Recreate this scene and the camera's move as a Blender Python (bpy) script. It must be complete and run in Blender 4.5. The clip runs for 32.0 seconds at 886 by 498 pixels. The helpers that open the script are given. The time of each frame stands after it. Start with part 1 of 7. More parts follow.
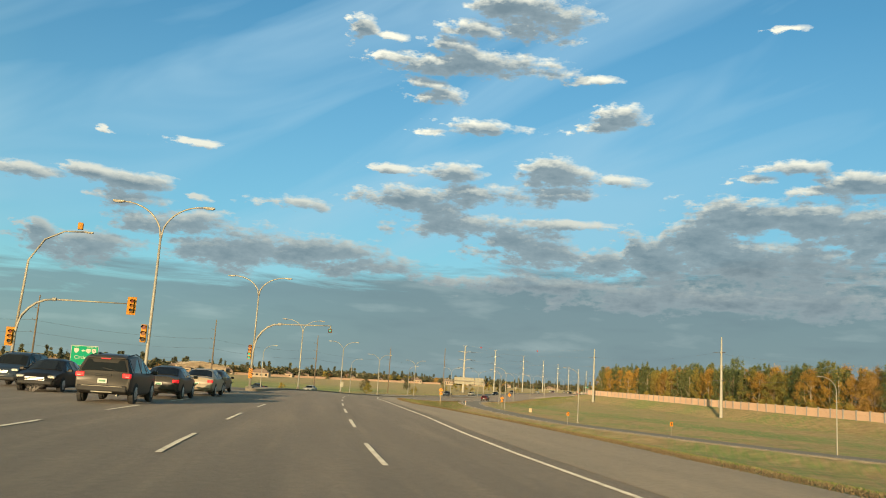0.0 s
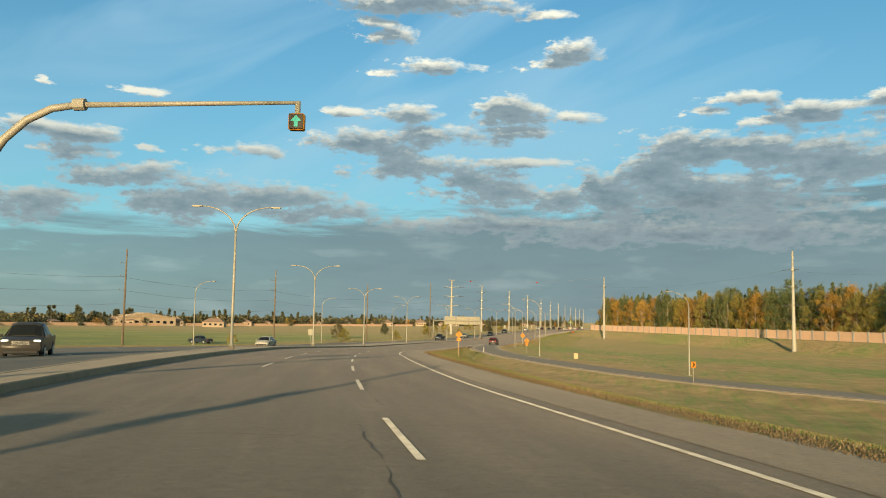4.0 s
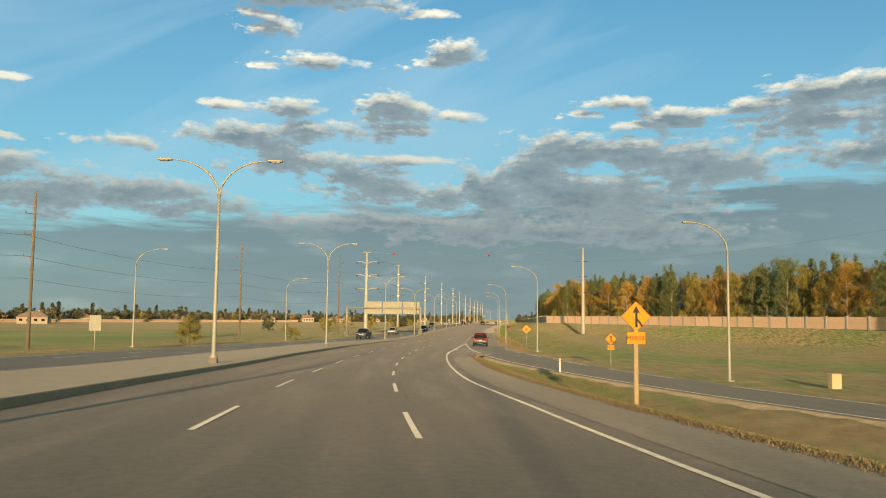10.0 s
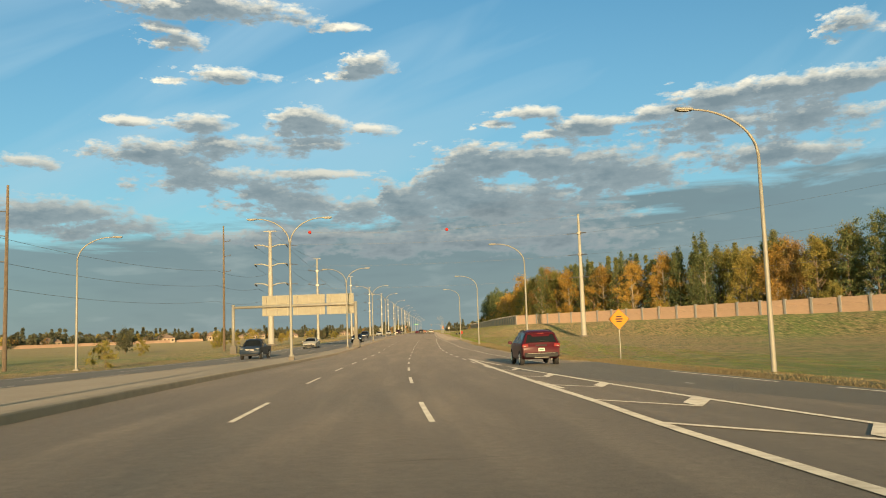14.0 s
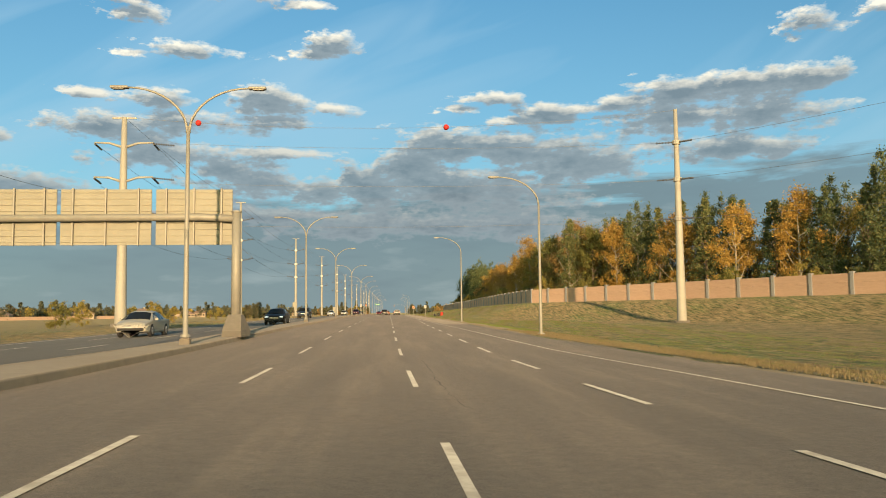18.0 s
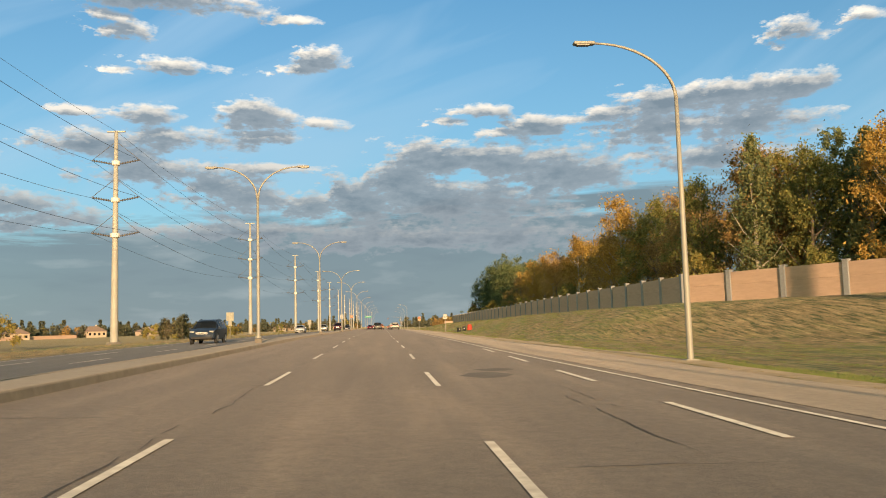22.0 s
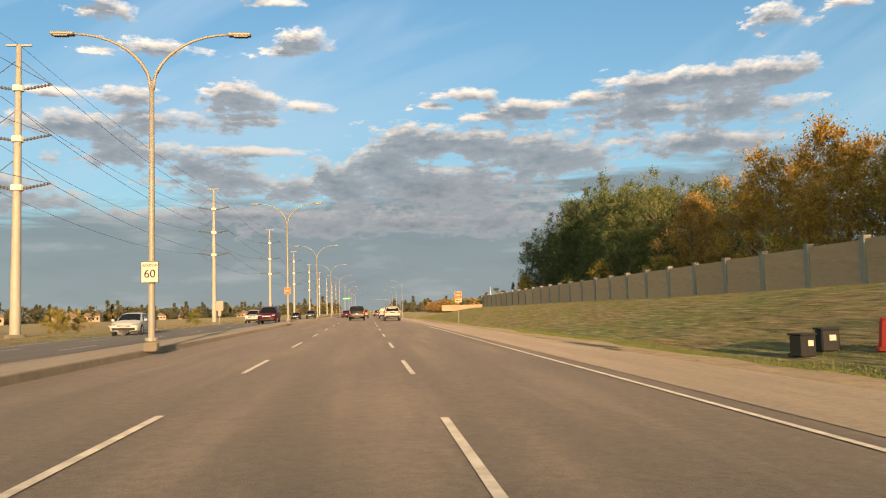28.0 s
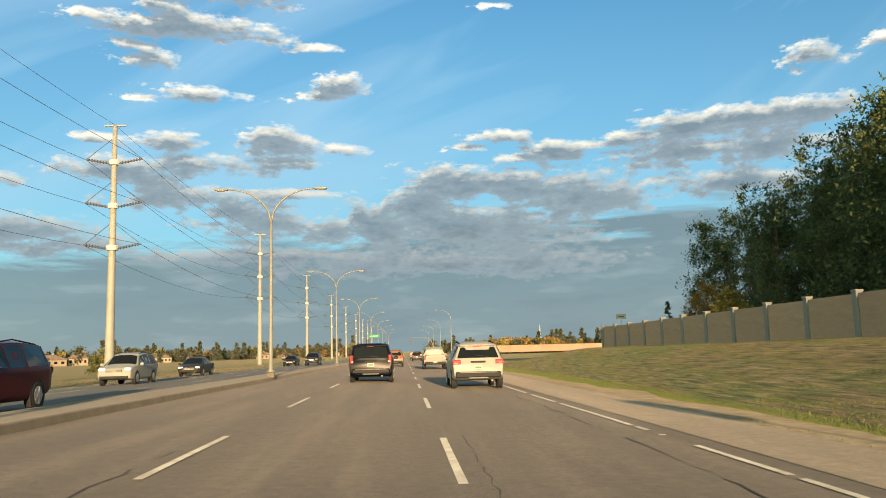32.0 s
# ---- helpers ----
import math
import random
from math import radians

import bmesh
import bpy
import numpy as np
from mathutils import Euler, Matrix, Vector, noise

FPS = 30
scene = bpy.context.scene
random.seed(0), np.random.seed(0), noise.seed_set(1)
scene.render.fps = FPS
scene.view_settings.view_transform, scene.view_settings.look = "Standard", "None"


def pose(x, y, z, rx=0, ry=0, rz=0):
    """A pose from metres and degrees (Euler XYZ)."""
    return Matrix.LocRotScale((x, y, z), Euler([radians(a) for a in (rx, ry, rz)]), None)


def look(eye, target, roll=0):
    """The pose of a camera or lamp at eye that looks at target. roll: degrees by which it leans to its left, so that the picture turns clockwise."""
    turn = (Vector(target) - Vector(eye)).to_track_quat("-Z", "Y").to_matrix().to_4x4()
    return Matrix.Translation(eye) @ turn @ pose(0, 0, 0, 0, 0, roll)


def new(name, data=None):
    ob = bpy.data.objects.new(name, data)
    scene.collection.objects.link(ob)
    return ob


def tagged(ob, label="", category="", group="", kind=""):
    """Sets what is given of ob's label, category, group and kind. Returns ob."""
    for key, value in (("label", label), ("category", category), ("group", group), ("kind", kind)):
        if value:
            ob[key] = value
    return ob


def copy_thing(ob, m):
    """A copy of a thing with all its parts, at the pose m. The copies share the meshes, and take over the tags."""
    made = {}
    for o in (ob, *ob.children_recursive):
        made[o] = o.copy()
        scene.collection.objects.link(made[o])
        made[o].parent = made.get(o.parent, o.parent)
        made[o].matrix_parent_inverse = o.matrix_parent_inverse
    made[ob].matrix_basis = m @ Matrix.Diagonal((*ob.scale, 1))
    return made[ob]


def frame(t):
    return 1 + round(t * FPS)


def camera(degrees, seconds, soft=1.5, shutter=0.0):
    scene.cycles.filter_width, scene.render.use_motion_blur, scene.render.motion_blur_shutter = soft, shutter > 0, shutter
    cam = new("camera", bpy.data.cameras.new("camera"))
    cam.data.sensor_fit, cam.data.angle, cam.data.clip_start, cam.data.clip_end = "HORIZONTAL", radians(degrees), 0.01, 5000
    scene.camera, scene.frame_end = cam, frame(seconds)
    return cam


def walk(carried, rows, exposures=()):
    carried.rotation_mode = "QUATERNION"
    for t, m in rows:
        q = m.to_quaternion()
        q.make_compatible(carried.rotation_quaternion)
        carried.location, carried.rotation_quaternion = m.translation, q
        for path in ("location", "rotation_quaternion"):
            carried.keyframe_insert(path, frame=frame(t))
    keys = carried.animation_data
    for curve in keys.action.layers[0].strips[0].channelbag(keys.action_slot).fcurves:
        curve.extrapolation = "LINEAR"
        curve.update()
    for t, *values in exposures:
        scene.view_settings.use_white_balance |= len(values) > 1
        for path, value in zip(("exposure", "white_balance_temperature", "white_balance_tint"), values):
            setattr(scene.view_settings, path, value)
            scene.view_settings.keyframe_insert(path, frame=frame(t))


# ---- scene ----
cam = camera(57.5, 32.0, soft=1.0)
PATH = [
    (0, (67.527, -0.002, 6.058), (66.960, 1.891, 6.371), 3.61),
    (0.5, (64.606, 6.303, 6.033), (64.031, 8.190, 6.361), 2.05),
    (1, (61.743, 12.733, 5.988), (61.167, 14.619, 6.319), 1.48),
    (1.5, (58.812, 19.200, 5.908), (58.220, 21.085, 6.221), 1.67),
    (2, (55.865, 25.725, 5.820), (55.286, 27.620, 6.091), 2.02),
    (2.5, (52.934, 32.292, 5.731), (52.387, 34.202, 5.958), 2.05),
    (3, (49.979, 38.856, 5.638), (49.456, 40.776, 5.836), 1.83),
    (3.5, (46.987, 45.410, 5.542), (46.491, 47.339, 5.722), 1.58),
    (4, (44.081, 52.075, 5.442), (43.613, 54.012, 5.616), 0.99),
    (4.5, (41.243, 58.859, 5.296), (40.801, 60.802, 5.469), 0.62),
    (6.5, (29.936, 87.236, 4.687), (29.509, 89.180, 4.889), 0.74),
    (7, (27.305, 94.769, 4.528), (26.874, 96.712, 4.728), 0.39),
    (7.5, (24.802, 102.417, 4.340), (24.381, 104.363, 4.529), 0.20),
    (8, (22.428, 110.085, 4.123), (22.042, 112.040, 4.299), 0.06),
    (8.5, (20.168, 117.707, 3.894), (19.833, 119.671, 4.060), 0.27),
    (9, (18.220, 125.416, 3.666), (17.935, 127.389, 3.831), 0.45),
    (9.5, (16.380, 133.277, 3.410), (16.153, 135.257, 3.579), 0.67),
    (10, (14.521, 141.318, 3.146), (14.341, 143.303, 3.317), 0.66),
    (10.5, (12.917, 149.365, 2.848), (12.780, 151.353, 3.017), 0.16),
    (11, (11.420, 157.349, 2.569), (11.308, 159.339, 2.735), -0.26),
    (11.5, (10.023, 165.296, 2.333), (9.929, 167.287, 2.496), -0.66),
    (12, (8.900, 173.202, 2.109), (8.821, 175.194, 2.271), -1.07),
    (12.5, (7.787, 181.274, 1.918), (7.722, 183.266, 2.087), -1.35),
    (13, (6.724, 189.493, 1.768), (6.678, 191.485, 1.945), -1.50),
    (13.5, (5.754, 197.828, 1.613), (5.741, 199.819, 1.802), -1.72),
    (14, (4.947, 206.132, 1.489), (4.969, 208.122, 1.687), -1.92),
    (14.5, (4.242, 214.405, 1.415), (4.294, 216.395, 1.614), -1.84),
    (16.5, (2.441, 247.275, 0.956), (2.584, 249.263, 1.121), -0.25),
    (17, (2.298, 255.520, 0.875), (2.448, 257.508, 1.036), -0.31),
    (17.5, (2.149, 263.769, 0.772), (2.291, 265.757, 0.930), -0.52),
    (18, (1.978, 272.160, 0.675), (2.097, 274.150, 0.831), -0.60),
    (18.5, (1.761, 280.747, 0.631), (1.854, 282.738, 0.790), -0.36),
    (19, (1.543, 289.432, 0.622), (1.615, 291.425, 0.779), -0.23),
    (19.5, (1.347, 298.040, 0.621), (1.407, 300.033, 0.776), -0.42),
    (20, (1.166, 306.628, 0.610), (1.232, 308.621, 0.760), -0.33),
    (20.5, (0.924, 315.221, 0.626), (1.008, 317.213, 0.775), -0.53),
    (21, (0.743, 323.899, 0.687), (0.850, 325.890, 0.844), -0.91),
    (21.5, (0.666, 332.647, 0.775), (0.788, 334.636, 0.950), -1.42),
    (22, (0.624, 341.391, 0.845), (0.767, 343.377, 1.031), -1.56),
    (22.5, (0.630, 349.988, 0.861), (0.788, 351.973, 1.050), -1.41),
    (23, (0.523, 358.500, 0.910), (0.688, 360.485, 1.099), -1.32),
    (23.5, (0.487, 366.944, 0.996), (0.652, 368.928, 1.182), -1.11),
    (24, (0.426, 375.339, 1.061), (0.582, 377.324, 1.247), -1.06),
    (24.5, (0.416, 383.730, 1.109), (0.567, 385.716, 1.289), -1.20),
    (25, (0.366, 392.097, 1.164), (0.510, 394.084, 1.337), -1.21),
    (25.5, (0.332, 400.400, 1.204), (0.482, 402.388, 1.362), -1.26),
    (27.5, (0.148, 433.036, 1.210), (0.320, 435.024, 1.354), -1.25),
    (28, (0.073, 441.105, 1.209), (0.255, 443.092, 1.356), -1.45),
    (28.5, (0.027, 449.135, 1.236), (0.217, 451.120, 1.394), -1.40),
    (29, (0.078, 457.151, 1.255), (0.284, 459.132, 1.431), -1.39),
    (29.5, (0.132, 465.221, 1.292), (0.358, 467.198, 1.493), -1.25),
    (30, (0.208, 473.305, 1.327), (0.444, 475.279, 1.550), -1.28),
    (30.5, (0.261, 481.334, 1.341), (0.468, 483.309, 1.584), -1.34),
    (31, (0.211, 489.418, 1.354), (0.380, 491.395, 1.605), -1.41),
    (31.5, (0.108, 497.482, 1.353), (0.239, 499.461, 1.607), -1.52),
    (32, (-0.014, 505.537, 1.356), (0.083, 507.519, 1.605), -1.46),
]
EXPOSURES = [(0.0, 1.20, 6020, -1), (4.0, 1.20, 6080, -1), (9.0, 1.20, 6200, 0), (14.0, 1.22, 6380, 2), (20.0, 1.24, 6120, 6), (24.0, 1.31, 6420, 13), (28.0, 1.38, 6780, 16), (29.0, 1.42, 7380, 27), (30.0, 1.38, 6700, 22), (31.0, 1.40, 6450, 15), (32.0, 1.38, 6080, 4)]
walk(cam, [(t, look(eye, target, roll)) for t, eye, target, roll in PATH], EXPOSURES)

# ---------------------------------------------------------------- sky and sun
SUN_EL, SUN_HEADING = 7.6, 4.5          # degrees; shadows run 4.5 degrees left of +y
sun_dir = Vector((math.sin(radians(SUN_HEADING)) * math.cos(radians(SUN_EL)), -math.cos(radians(SUN_HEADING)) * math.cos(radians(SUN_EL)), math.sin(radians(SUN_EL))))
lamp = bpy.data.lights.new("sun", "SUN")
lamp.energy, lamp.angle, lamp.color = 3.7, radians(0.6), (1.0, 0.64, 0.34)
sun = new("sun", lamp)
sun.matrix_world = Matrix.Translation((0, -100, 80)) @ sun_dir.to_track_quat("Z", "Y").to_matrix().to_4x4()

world = bpy.data.worlds.new("world")
scene.world = world
world.use_nodes = True


def node(tree, kind, ins=None, **props):
    n = tree.nodes.new(kind)
    for k, v in props.items():
        if k == "operation":
            n.operation = v
        elif k == "blend_type":
            n.blend_type = v
        elif k == "data_type":
            n.data_type = v
        elif k == "noise_dimensions":
            n.noise_dimensions = v
        elif k == "use_clamp":
            n.use_clamp = v
        elif k == "feature":
            n.feature = v
        elif k == "wave_type":
            n.wave_type = v
    for k, v in (ins or {}).items():
        if isinstance(v, bpy.types.NodeSocket):
            tree.links.new(v, n.inputs[k])
        else:
            n.inputs[k].default_value = v
    return n


def math_n(tree, op, a, b=0.0, c=None, clamp=False):
    ins = {0: a, 1: b}
    if c is not None:
        ins[2] = c
    return node(tree, "ShaderNodeMath", ins, operation=op, use_clamp=clamp).outputs[0]


def mix_c(tree, fac, a, b, blend="MIX"):
    n = tree.nodes.new("ShaderNodeMix")
    n.data_type, n.blend_type = "RGBA", blend
    for k, v in ((0, fac), (6, a), (7, b)):
        if isinstance(v, bpy.types.NodeSocket):
            tree.links.new(v, n.inputs[k])
        else:
            n.inputs[k].default_value = v if k == 0 else (*v[:3], 1)
    return n.outputs[2]


def ramp(tree, fac, stops):
    n = tree.nodes.new("ShaderNodeValToRGB")
    tree.links.new(fac, n.inputs[0])
    e = n.color_ramp.elements
    while len(e) < len(stops):
        e.new(0.5)
    for el, (p, col) in zip(e, stops):
        el.position, el.color = p, (*col, 1)
    return n.outputs[0]


# one cloud heap: an ellipse in azimuth and elevation, flat below
heap = bpy.data.node_groups.new("cloud_heap", "ShaderNodeTree")
for nm in ("az", "el", "a", "e", "w", "h"):
    heap.interface.new_socket(nm, in_out="INPUT", socket_type="NodeSocketFloat")
heap.interface.new_socket("d", in_out="OUTPUT", socket_type="NodeSocketFloat")
gi, go = heap.nodes.new("NodeGroupInput"), heap.nodes.new("NodeGroupOutput")
hx = math_n(heap, "DIVIDE", math_n(heap, "SUBTRACT", gi.outputs[0], gi.outputs[2]), gi.outputs[4])
hy = math_n(heap, "DIVIDE", math_n(heap, "SUBTRACT", gi.outputs[1], gi.outputs[3]), gi.outputs[5])
low = math_n(heap, "MULTIPLY", math_n(heap, "MINIMUM", hy, 0.0), 1.25)
hy2 = math_n(heap, "ADD", math_n(heap, "MAXIMUM", hy, 0.0), low)
r2 = math_n(heap, "ADD", math_n(heap, "MULTIPLY", hx, hx), math_n(heap, "MULTIPLY", hy2, hy2))
heap.links.new(math_n(heap, "SUBTRACT", 1.0, math_n(heap, "SQRT", r2)), go.inputs[0])

# azimuth, elevation, half width, half height in degrees: high puffs, the middle row, the low bank
PUFFS = [
    (-23.6, 23.7, 0.9, 0.67), (-21.4, 23.3, 1.2, 0.34), (-21.9, 22.1, 1.2, 0.3), (-15.3, 21.9, 5.2, 0.84), (-17.2, 23, 1.9, 0.6),
    (-15.5, 24.3, 1.6, 0.6), (-12.5, 25.8, 3.2, 0.73), (-10.1, 24.9, 3.1, 1.32), (-6.1, 21, 1.4, 0.34), (-17.5, 19.7, 1.8, 0.5),
    (-14, 17.6, 2.4, 0.55), (-17.8, 17.1, 1, 0.28), (-4.1, 18.6, 1.7, 0.61), (-5.7, 17.8, 1.4, 0.35), (6.6, 23.7, 1.2, 0.24), (-34.7, 14.7, 2, 0.23),
    (-40.6, 14.7, 0.4, 0.22), (7.2, 14.9, 2.2, 0.44), (4.9, 14.2, 1.3, 0.3), (10.9, 13.8, 1.9, 0.64), (8.6, 13.3, 2, 0.36), (4.6, 12.9, 0.6, 0.15),
    (28.6, 18.1, 1.6, 0.68), (32.5, 18.3, 1.1, 0.47), (-18.7, 20.4, 1.3, 0.39),
]
ROW = [
    (-44.8, 11.3, 2, 0.42), (-41.1, 11.8, 1.6, 0.4), (-38.5, 11.5, 2.5, 0.52), (-34.2, 11, 0.8, 0.27), (-27.5, 11.3, 2.1, 0.43),
    (-21, 14.4, 1.6, 0.28), (-16.4, 14.2, 2.1, 0.64), (-19.4, 12.3, 3.1, 0.8), (-14.3, 13, 3.9, 0.72), (-8.9, 14.4, 2.2, 0.94),
    (-8.2, 13.3, 2.2, 0.47), (-4.7, 14.1, 1.6, 0.39), (-14.7, 10.6, 4.5, 0.8), (-8.2, 11.1, 2.8, 0.32), (-43.6, 7.9, 1, 0.57),
    (-40.6, 6.9, 2.8, 0.88), (-38.2, 10.4, 2.5, 0.52), (-34.8, 9, 3, 0.84), (-31.3, 7.9, 3.9, 1.32), (-25.8, 7.9, 3.6, 1.03),
    (-22.6, 7.3, 4.4, 0.64),
]
BANK = [
    (-10.2, 9, 3, 1.35), (-12.2, 9.8, 2, 0.8), (-5.4, 8.5, 1.7, 0.94), (-3.1, 9.7, 0.9, 1.01), (-7.7, 6.7, 7.7, 0.55), (-1.6, 8.9, 2.3, 1.47),
    (1.1, 10.2, 2.6, 1.3), (4.4, 11.3, 3.9, 1.49), (8.3, 10.9, 4.9, 1.46), (4.7, 8.6, 6.8, 1.69), (12.2, 10.2, 3.7, 1.77), (12.8, 13.9, 2.7, 0.34),
    (16.4, 14.1, 2.2, 0.67), (20.2, 14.6, 3.1, 0.87), (24.1, 14.7, 3.6, 0.91), (27.6, 14.6, 2.7, 0.88), (19.1, 13.1, 3.8, 0.81),
    (25.3, 12.7, 4.1, 1.19), (22.4, 10.7, 4.6, 0.8), (3.4, 6, 10.3, 0.8),
]
CLOUDS = PUFFS + ROW + BANK

wt = world.node_tree
wt.nodes.clear()
geo = wt.nodes.new("ShaderNodeTexCoord")
sep = node(wt, "ShaderNodeSeparateXYZ", {0: geo.outputs["Generated"]})
az = math_n(wt, "MULTIPLY", math_n(wt, "ARCTAN2", sep.outputs[0], sep.outputs[1]), 57.2958)
el = math_n(wt, "MULTIPLY", math_n(wt, "ARCSINE", sep.outputs[2]), 57.2958)


def cloud_field(lift, ragged=1.0):
    e0 = math_n(wt, "ADD", el, lift)
    v1 = node(wt, "ShaderNodeCombineXYZ", {0: math_n(wt, "MULTIPLY", az, 0.18), 1: math_n(wt, "MULTIPLY", e0, 0.42)}).outputs[0]
    n1 = node(wt, "ShaderNodeTexNoise", {"Vector": v1, "Scale": 1.5, "Detail": 9.0, "Roughness": 0.62}, noise_dimensions="2D")
    n2 = node(wt, "ShaderNodeTexNoise", {"Vector": v1, "Scale": 5.2, "Detail": 7.0, "Roughness": 0.6}, noise_dimensions="2D")
    wa = math_n(wt, "ADD", az, math_n(wt, "MULTIPLY", math_n(wt, "SUBTRACT", n2.outputs[0], 0.5), 2.0))
    we = math_n(wt, "ADD", e0, math_n(wt, "MULTIPLY", math_n(wt, "SUBTRACT", n1.outputs[0], 0.5), 0.8))
    best = None
    for a, e, w, h in CLOUDS:
        g = wt.nodes.new("ShaderNodeGroup")
        g.node_tree = heap
        for k, v in ((0, wa), (1, we)):
            wt.links.new(v, g.inputs[k])
        for k, v in ((2, a), (3, e), (4, w * 1.3), (5, h * 1.4)):
            g.inputs[k].default_value = v
        best = g.outputs[0] if best is None else math_n(wt, "MAXIMUM", best, g.outputs[0])
    fine = math_n(wt, "MULTIPLY", math_n(wt, "SUBTRACT", n1.outputs[0], 0.5), 2.2 * (0.5 + 0.5 * ragged))
    fine2 = math_n(wt, "MULTIPLY", math_n(wt, "SUBTRACT", n2.outputs[0], 0.5), 1.05 * ragged)
    # scattered clouds away from the heaps, over the rest of the sky
    far = math_n(wt, "SUBTRACT", math_n(wt, "MULTIPLY", n1.outputs[0], 1.6), 1.12)
    away = math_n(wt, "MULTIPLY", math_n(wt, "SUBTRACT", math_n(wt, "ABSOLUTE", az), 46.0), 0.08, clamp=True)
    far = math_n(wt, "SUBTRACT", far, math_n(wt, "SUBTRACT", 1.0, away))
    return math_n(wt, "MAXIMUM", math_n(wt, "ADD", math_n(wt, "ADD", math_n(wt, "MULTIPLY", best, 0.9), fine), fine2), far)


d0, d1 = cloud_field(0.0), cloud_field(0.55, 0.8)
mask = math_n(wt, "MULTIPLY", math_n(wt, "ADD", d0, 0.05), 2.4, clamp=True)
mask = math_n(wt, "SMOOTH_MIN", mask, 1.0, 0.2)
lit = math_n(wt, "MULTIPLY", math_n(wt, "SUBTRACT", 0.30, d1), 1.5, clamp=True)
# the high puffs catch more sun than the low grey rolls
lit = math_n(wt, "MULTIPLY", lit, math_n(wt, "ADD", 0.30, math_n(wt, "MULTIPLY", math_n(wt, "SUBTRACT", el, 8.0), 0.075), clamp=True))
# thin veils
across = math_n(wt, "SUBTRACT", el, math_n(wt, "MULTIPLY", az, 0.42))
vv = node(wt, "ShaderNodeCombineXYZ", {0: math_n(wt, "MULTIPLY", az, 0.03), 1: math_n(wt, "MULTIPLY", across, 0.125)}).outputs[0]
nv = node(wt, "ShaderNodeTexNoise", {"Vector": vv, "Scale": 1.3, "Detail": 4.0, "Roughness": 0.5, "Distortion": 0.5}, noise_dimensions="2D")
veil = math_n(wt, "MULTIPLY", math_n(wt, "SUBTRACT", nv.outputs[0], 0.42), 2.6, clamp=True)
# the low grey bank over the horizon away from the sun
vb = node(wt, "ShaderNodeCombineXYZ", {0: math_n(wt, "MULTIPLY", az, 0.07), 1: math_n(wt, "MULTIPLY", el, 0.55)}).outputs[0]
nb = node(wt, "ShaderNodeTexNoise", {"Vector": vb, "Scale": 1.6, "Detail": 8.0, "Roughness": 0.6, "Distortion": 0.3}, noise_dimensions="2D")
bank_top = math_n(wt, "ADD", math_n(wt, "ADD", 8.8, math_n(wt, "MULTIPLY", az, 0.06)), math_n(wt, "MULTIPLY", math_n(wt, "SUBTRACT", nb.outputs[0], 0.5), 6.0))
bank = math_n(wt, "MULTIPLY", math_n(wt, "SUBTRACT", bank_top, el), 0.62, clamp=True)
bank = math_n(wt, "MULTIPLY", bank, math_n(wt, "SUBTRACT", 1.15, math_n(wt, "MULTIPLY", math_n(wt, "ABSOLUTE", az), 0.0085)), clamp=True)

sky = wt.nodes.new("ShaderNodeTexSky")
sky.sky_type = "NISHITA"
sky.sun_disc, sky.sun_elevation, sky.sun_rotation = False, radians(SUN_EL), math.atan2(sun_dir.x, sun_dir.y)
sky.altitude, sky.air_density, sky.dust_density, sky.ozone_density = 500, 1.0, 0.6, 2.4
K_SKY, K_CLOUD = 0.097, 0.84
col = mix_c(wt, 1.0, sky.outputs[0], (K_SKY * 0.74, K_SKY * 0.99, K_SKY * 0.97), "MULTIPLY")
col = mix_c(wt, math_n(wt, "MULTIPLY", veil, 0.5), col, (0.30, 0.385, 0.45))
# grey-blue haze that thins out upwards, away from the sun
haze = math_n(wt, "MULTIPLY", math_n(wt, "SUBTRACT", 24.0, el), 0.042, clamp=True)
haze = math_n(wt, "MULTIPLY", haze, math_n(wt, "SUBTRACT", 1.1, math_n(wt, "MULTIPLY", math_n(wt, "ABSOLUTE", az), 0.01)), clamp=True)
col = mix_c(wt, math_n(wt, "MULTIPLY", haze, 0.7), col, (0.145, 0.215, 0.255))
bank_col = mix_c(wt, math_n(wt, "MULTIPLY", el, 0.14, clamp=True), (0.127, 0.154, 0.160), (0.104, 0.133, 0.146))
vb2 = node(wt, "ShaderNodeCombineXYZ", {0: math_n(wt, "ADD", math_n(wt, "MULTIPLY", az, 0.11), 7.0), 1: math_n(wt, "MULTIPLY", el, 0.5)}).outputs[0]
nb2 = node(wt, "ShaderNodeTexNoise", {"Vector": vb2, "Scale": 1.4, "Detail": 6.0, "Roughness": 0.5, "Distortion": 0.1}, noise_dimensions="2D")
bank_col = mix_c(wt, math_n(wt, "MULTIPLY", math_n(wt, "SUBTRACT", nb2.outputs[0], 0.57), 3.0, clamp=True), bank_col, (0.20, 0.222, 0.222))
bank_col = mix_c(wt, math_n(wt, "MULTIPLY", math_n(wt, "SUBTRACT", 0.46, nb2.outputs[0]), 2.5, clamp=True), bank_col, (0.095, 0.117, 0.131))
col = mix_c(wt, math_n(wt, "MULTIPLY", bank, 0.92), col, bank_col)
shade = mix_c(wt, math_n(wt, "MULTIPLY", d0, 0.9, clamp=True), (0.190, 0.208, 0.218), (0.108, 0.130, 0.146))
cloud_col = mix_c(wt, lit, shade, (0.62, 0.54, 0.43))
col = mix_c(wt, math_n(wt, "MULTIPLY", mask, 0.95), col, cloud_col)
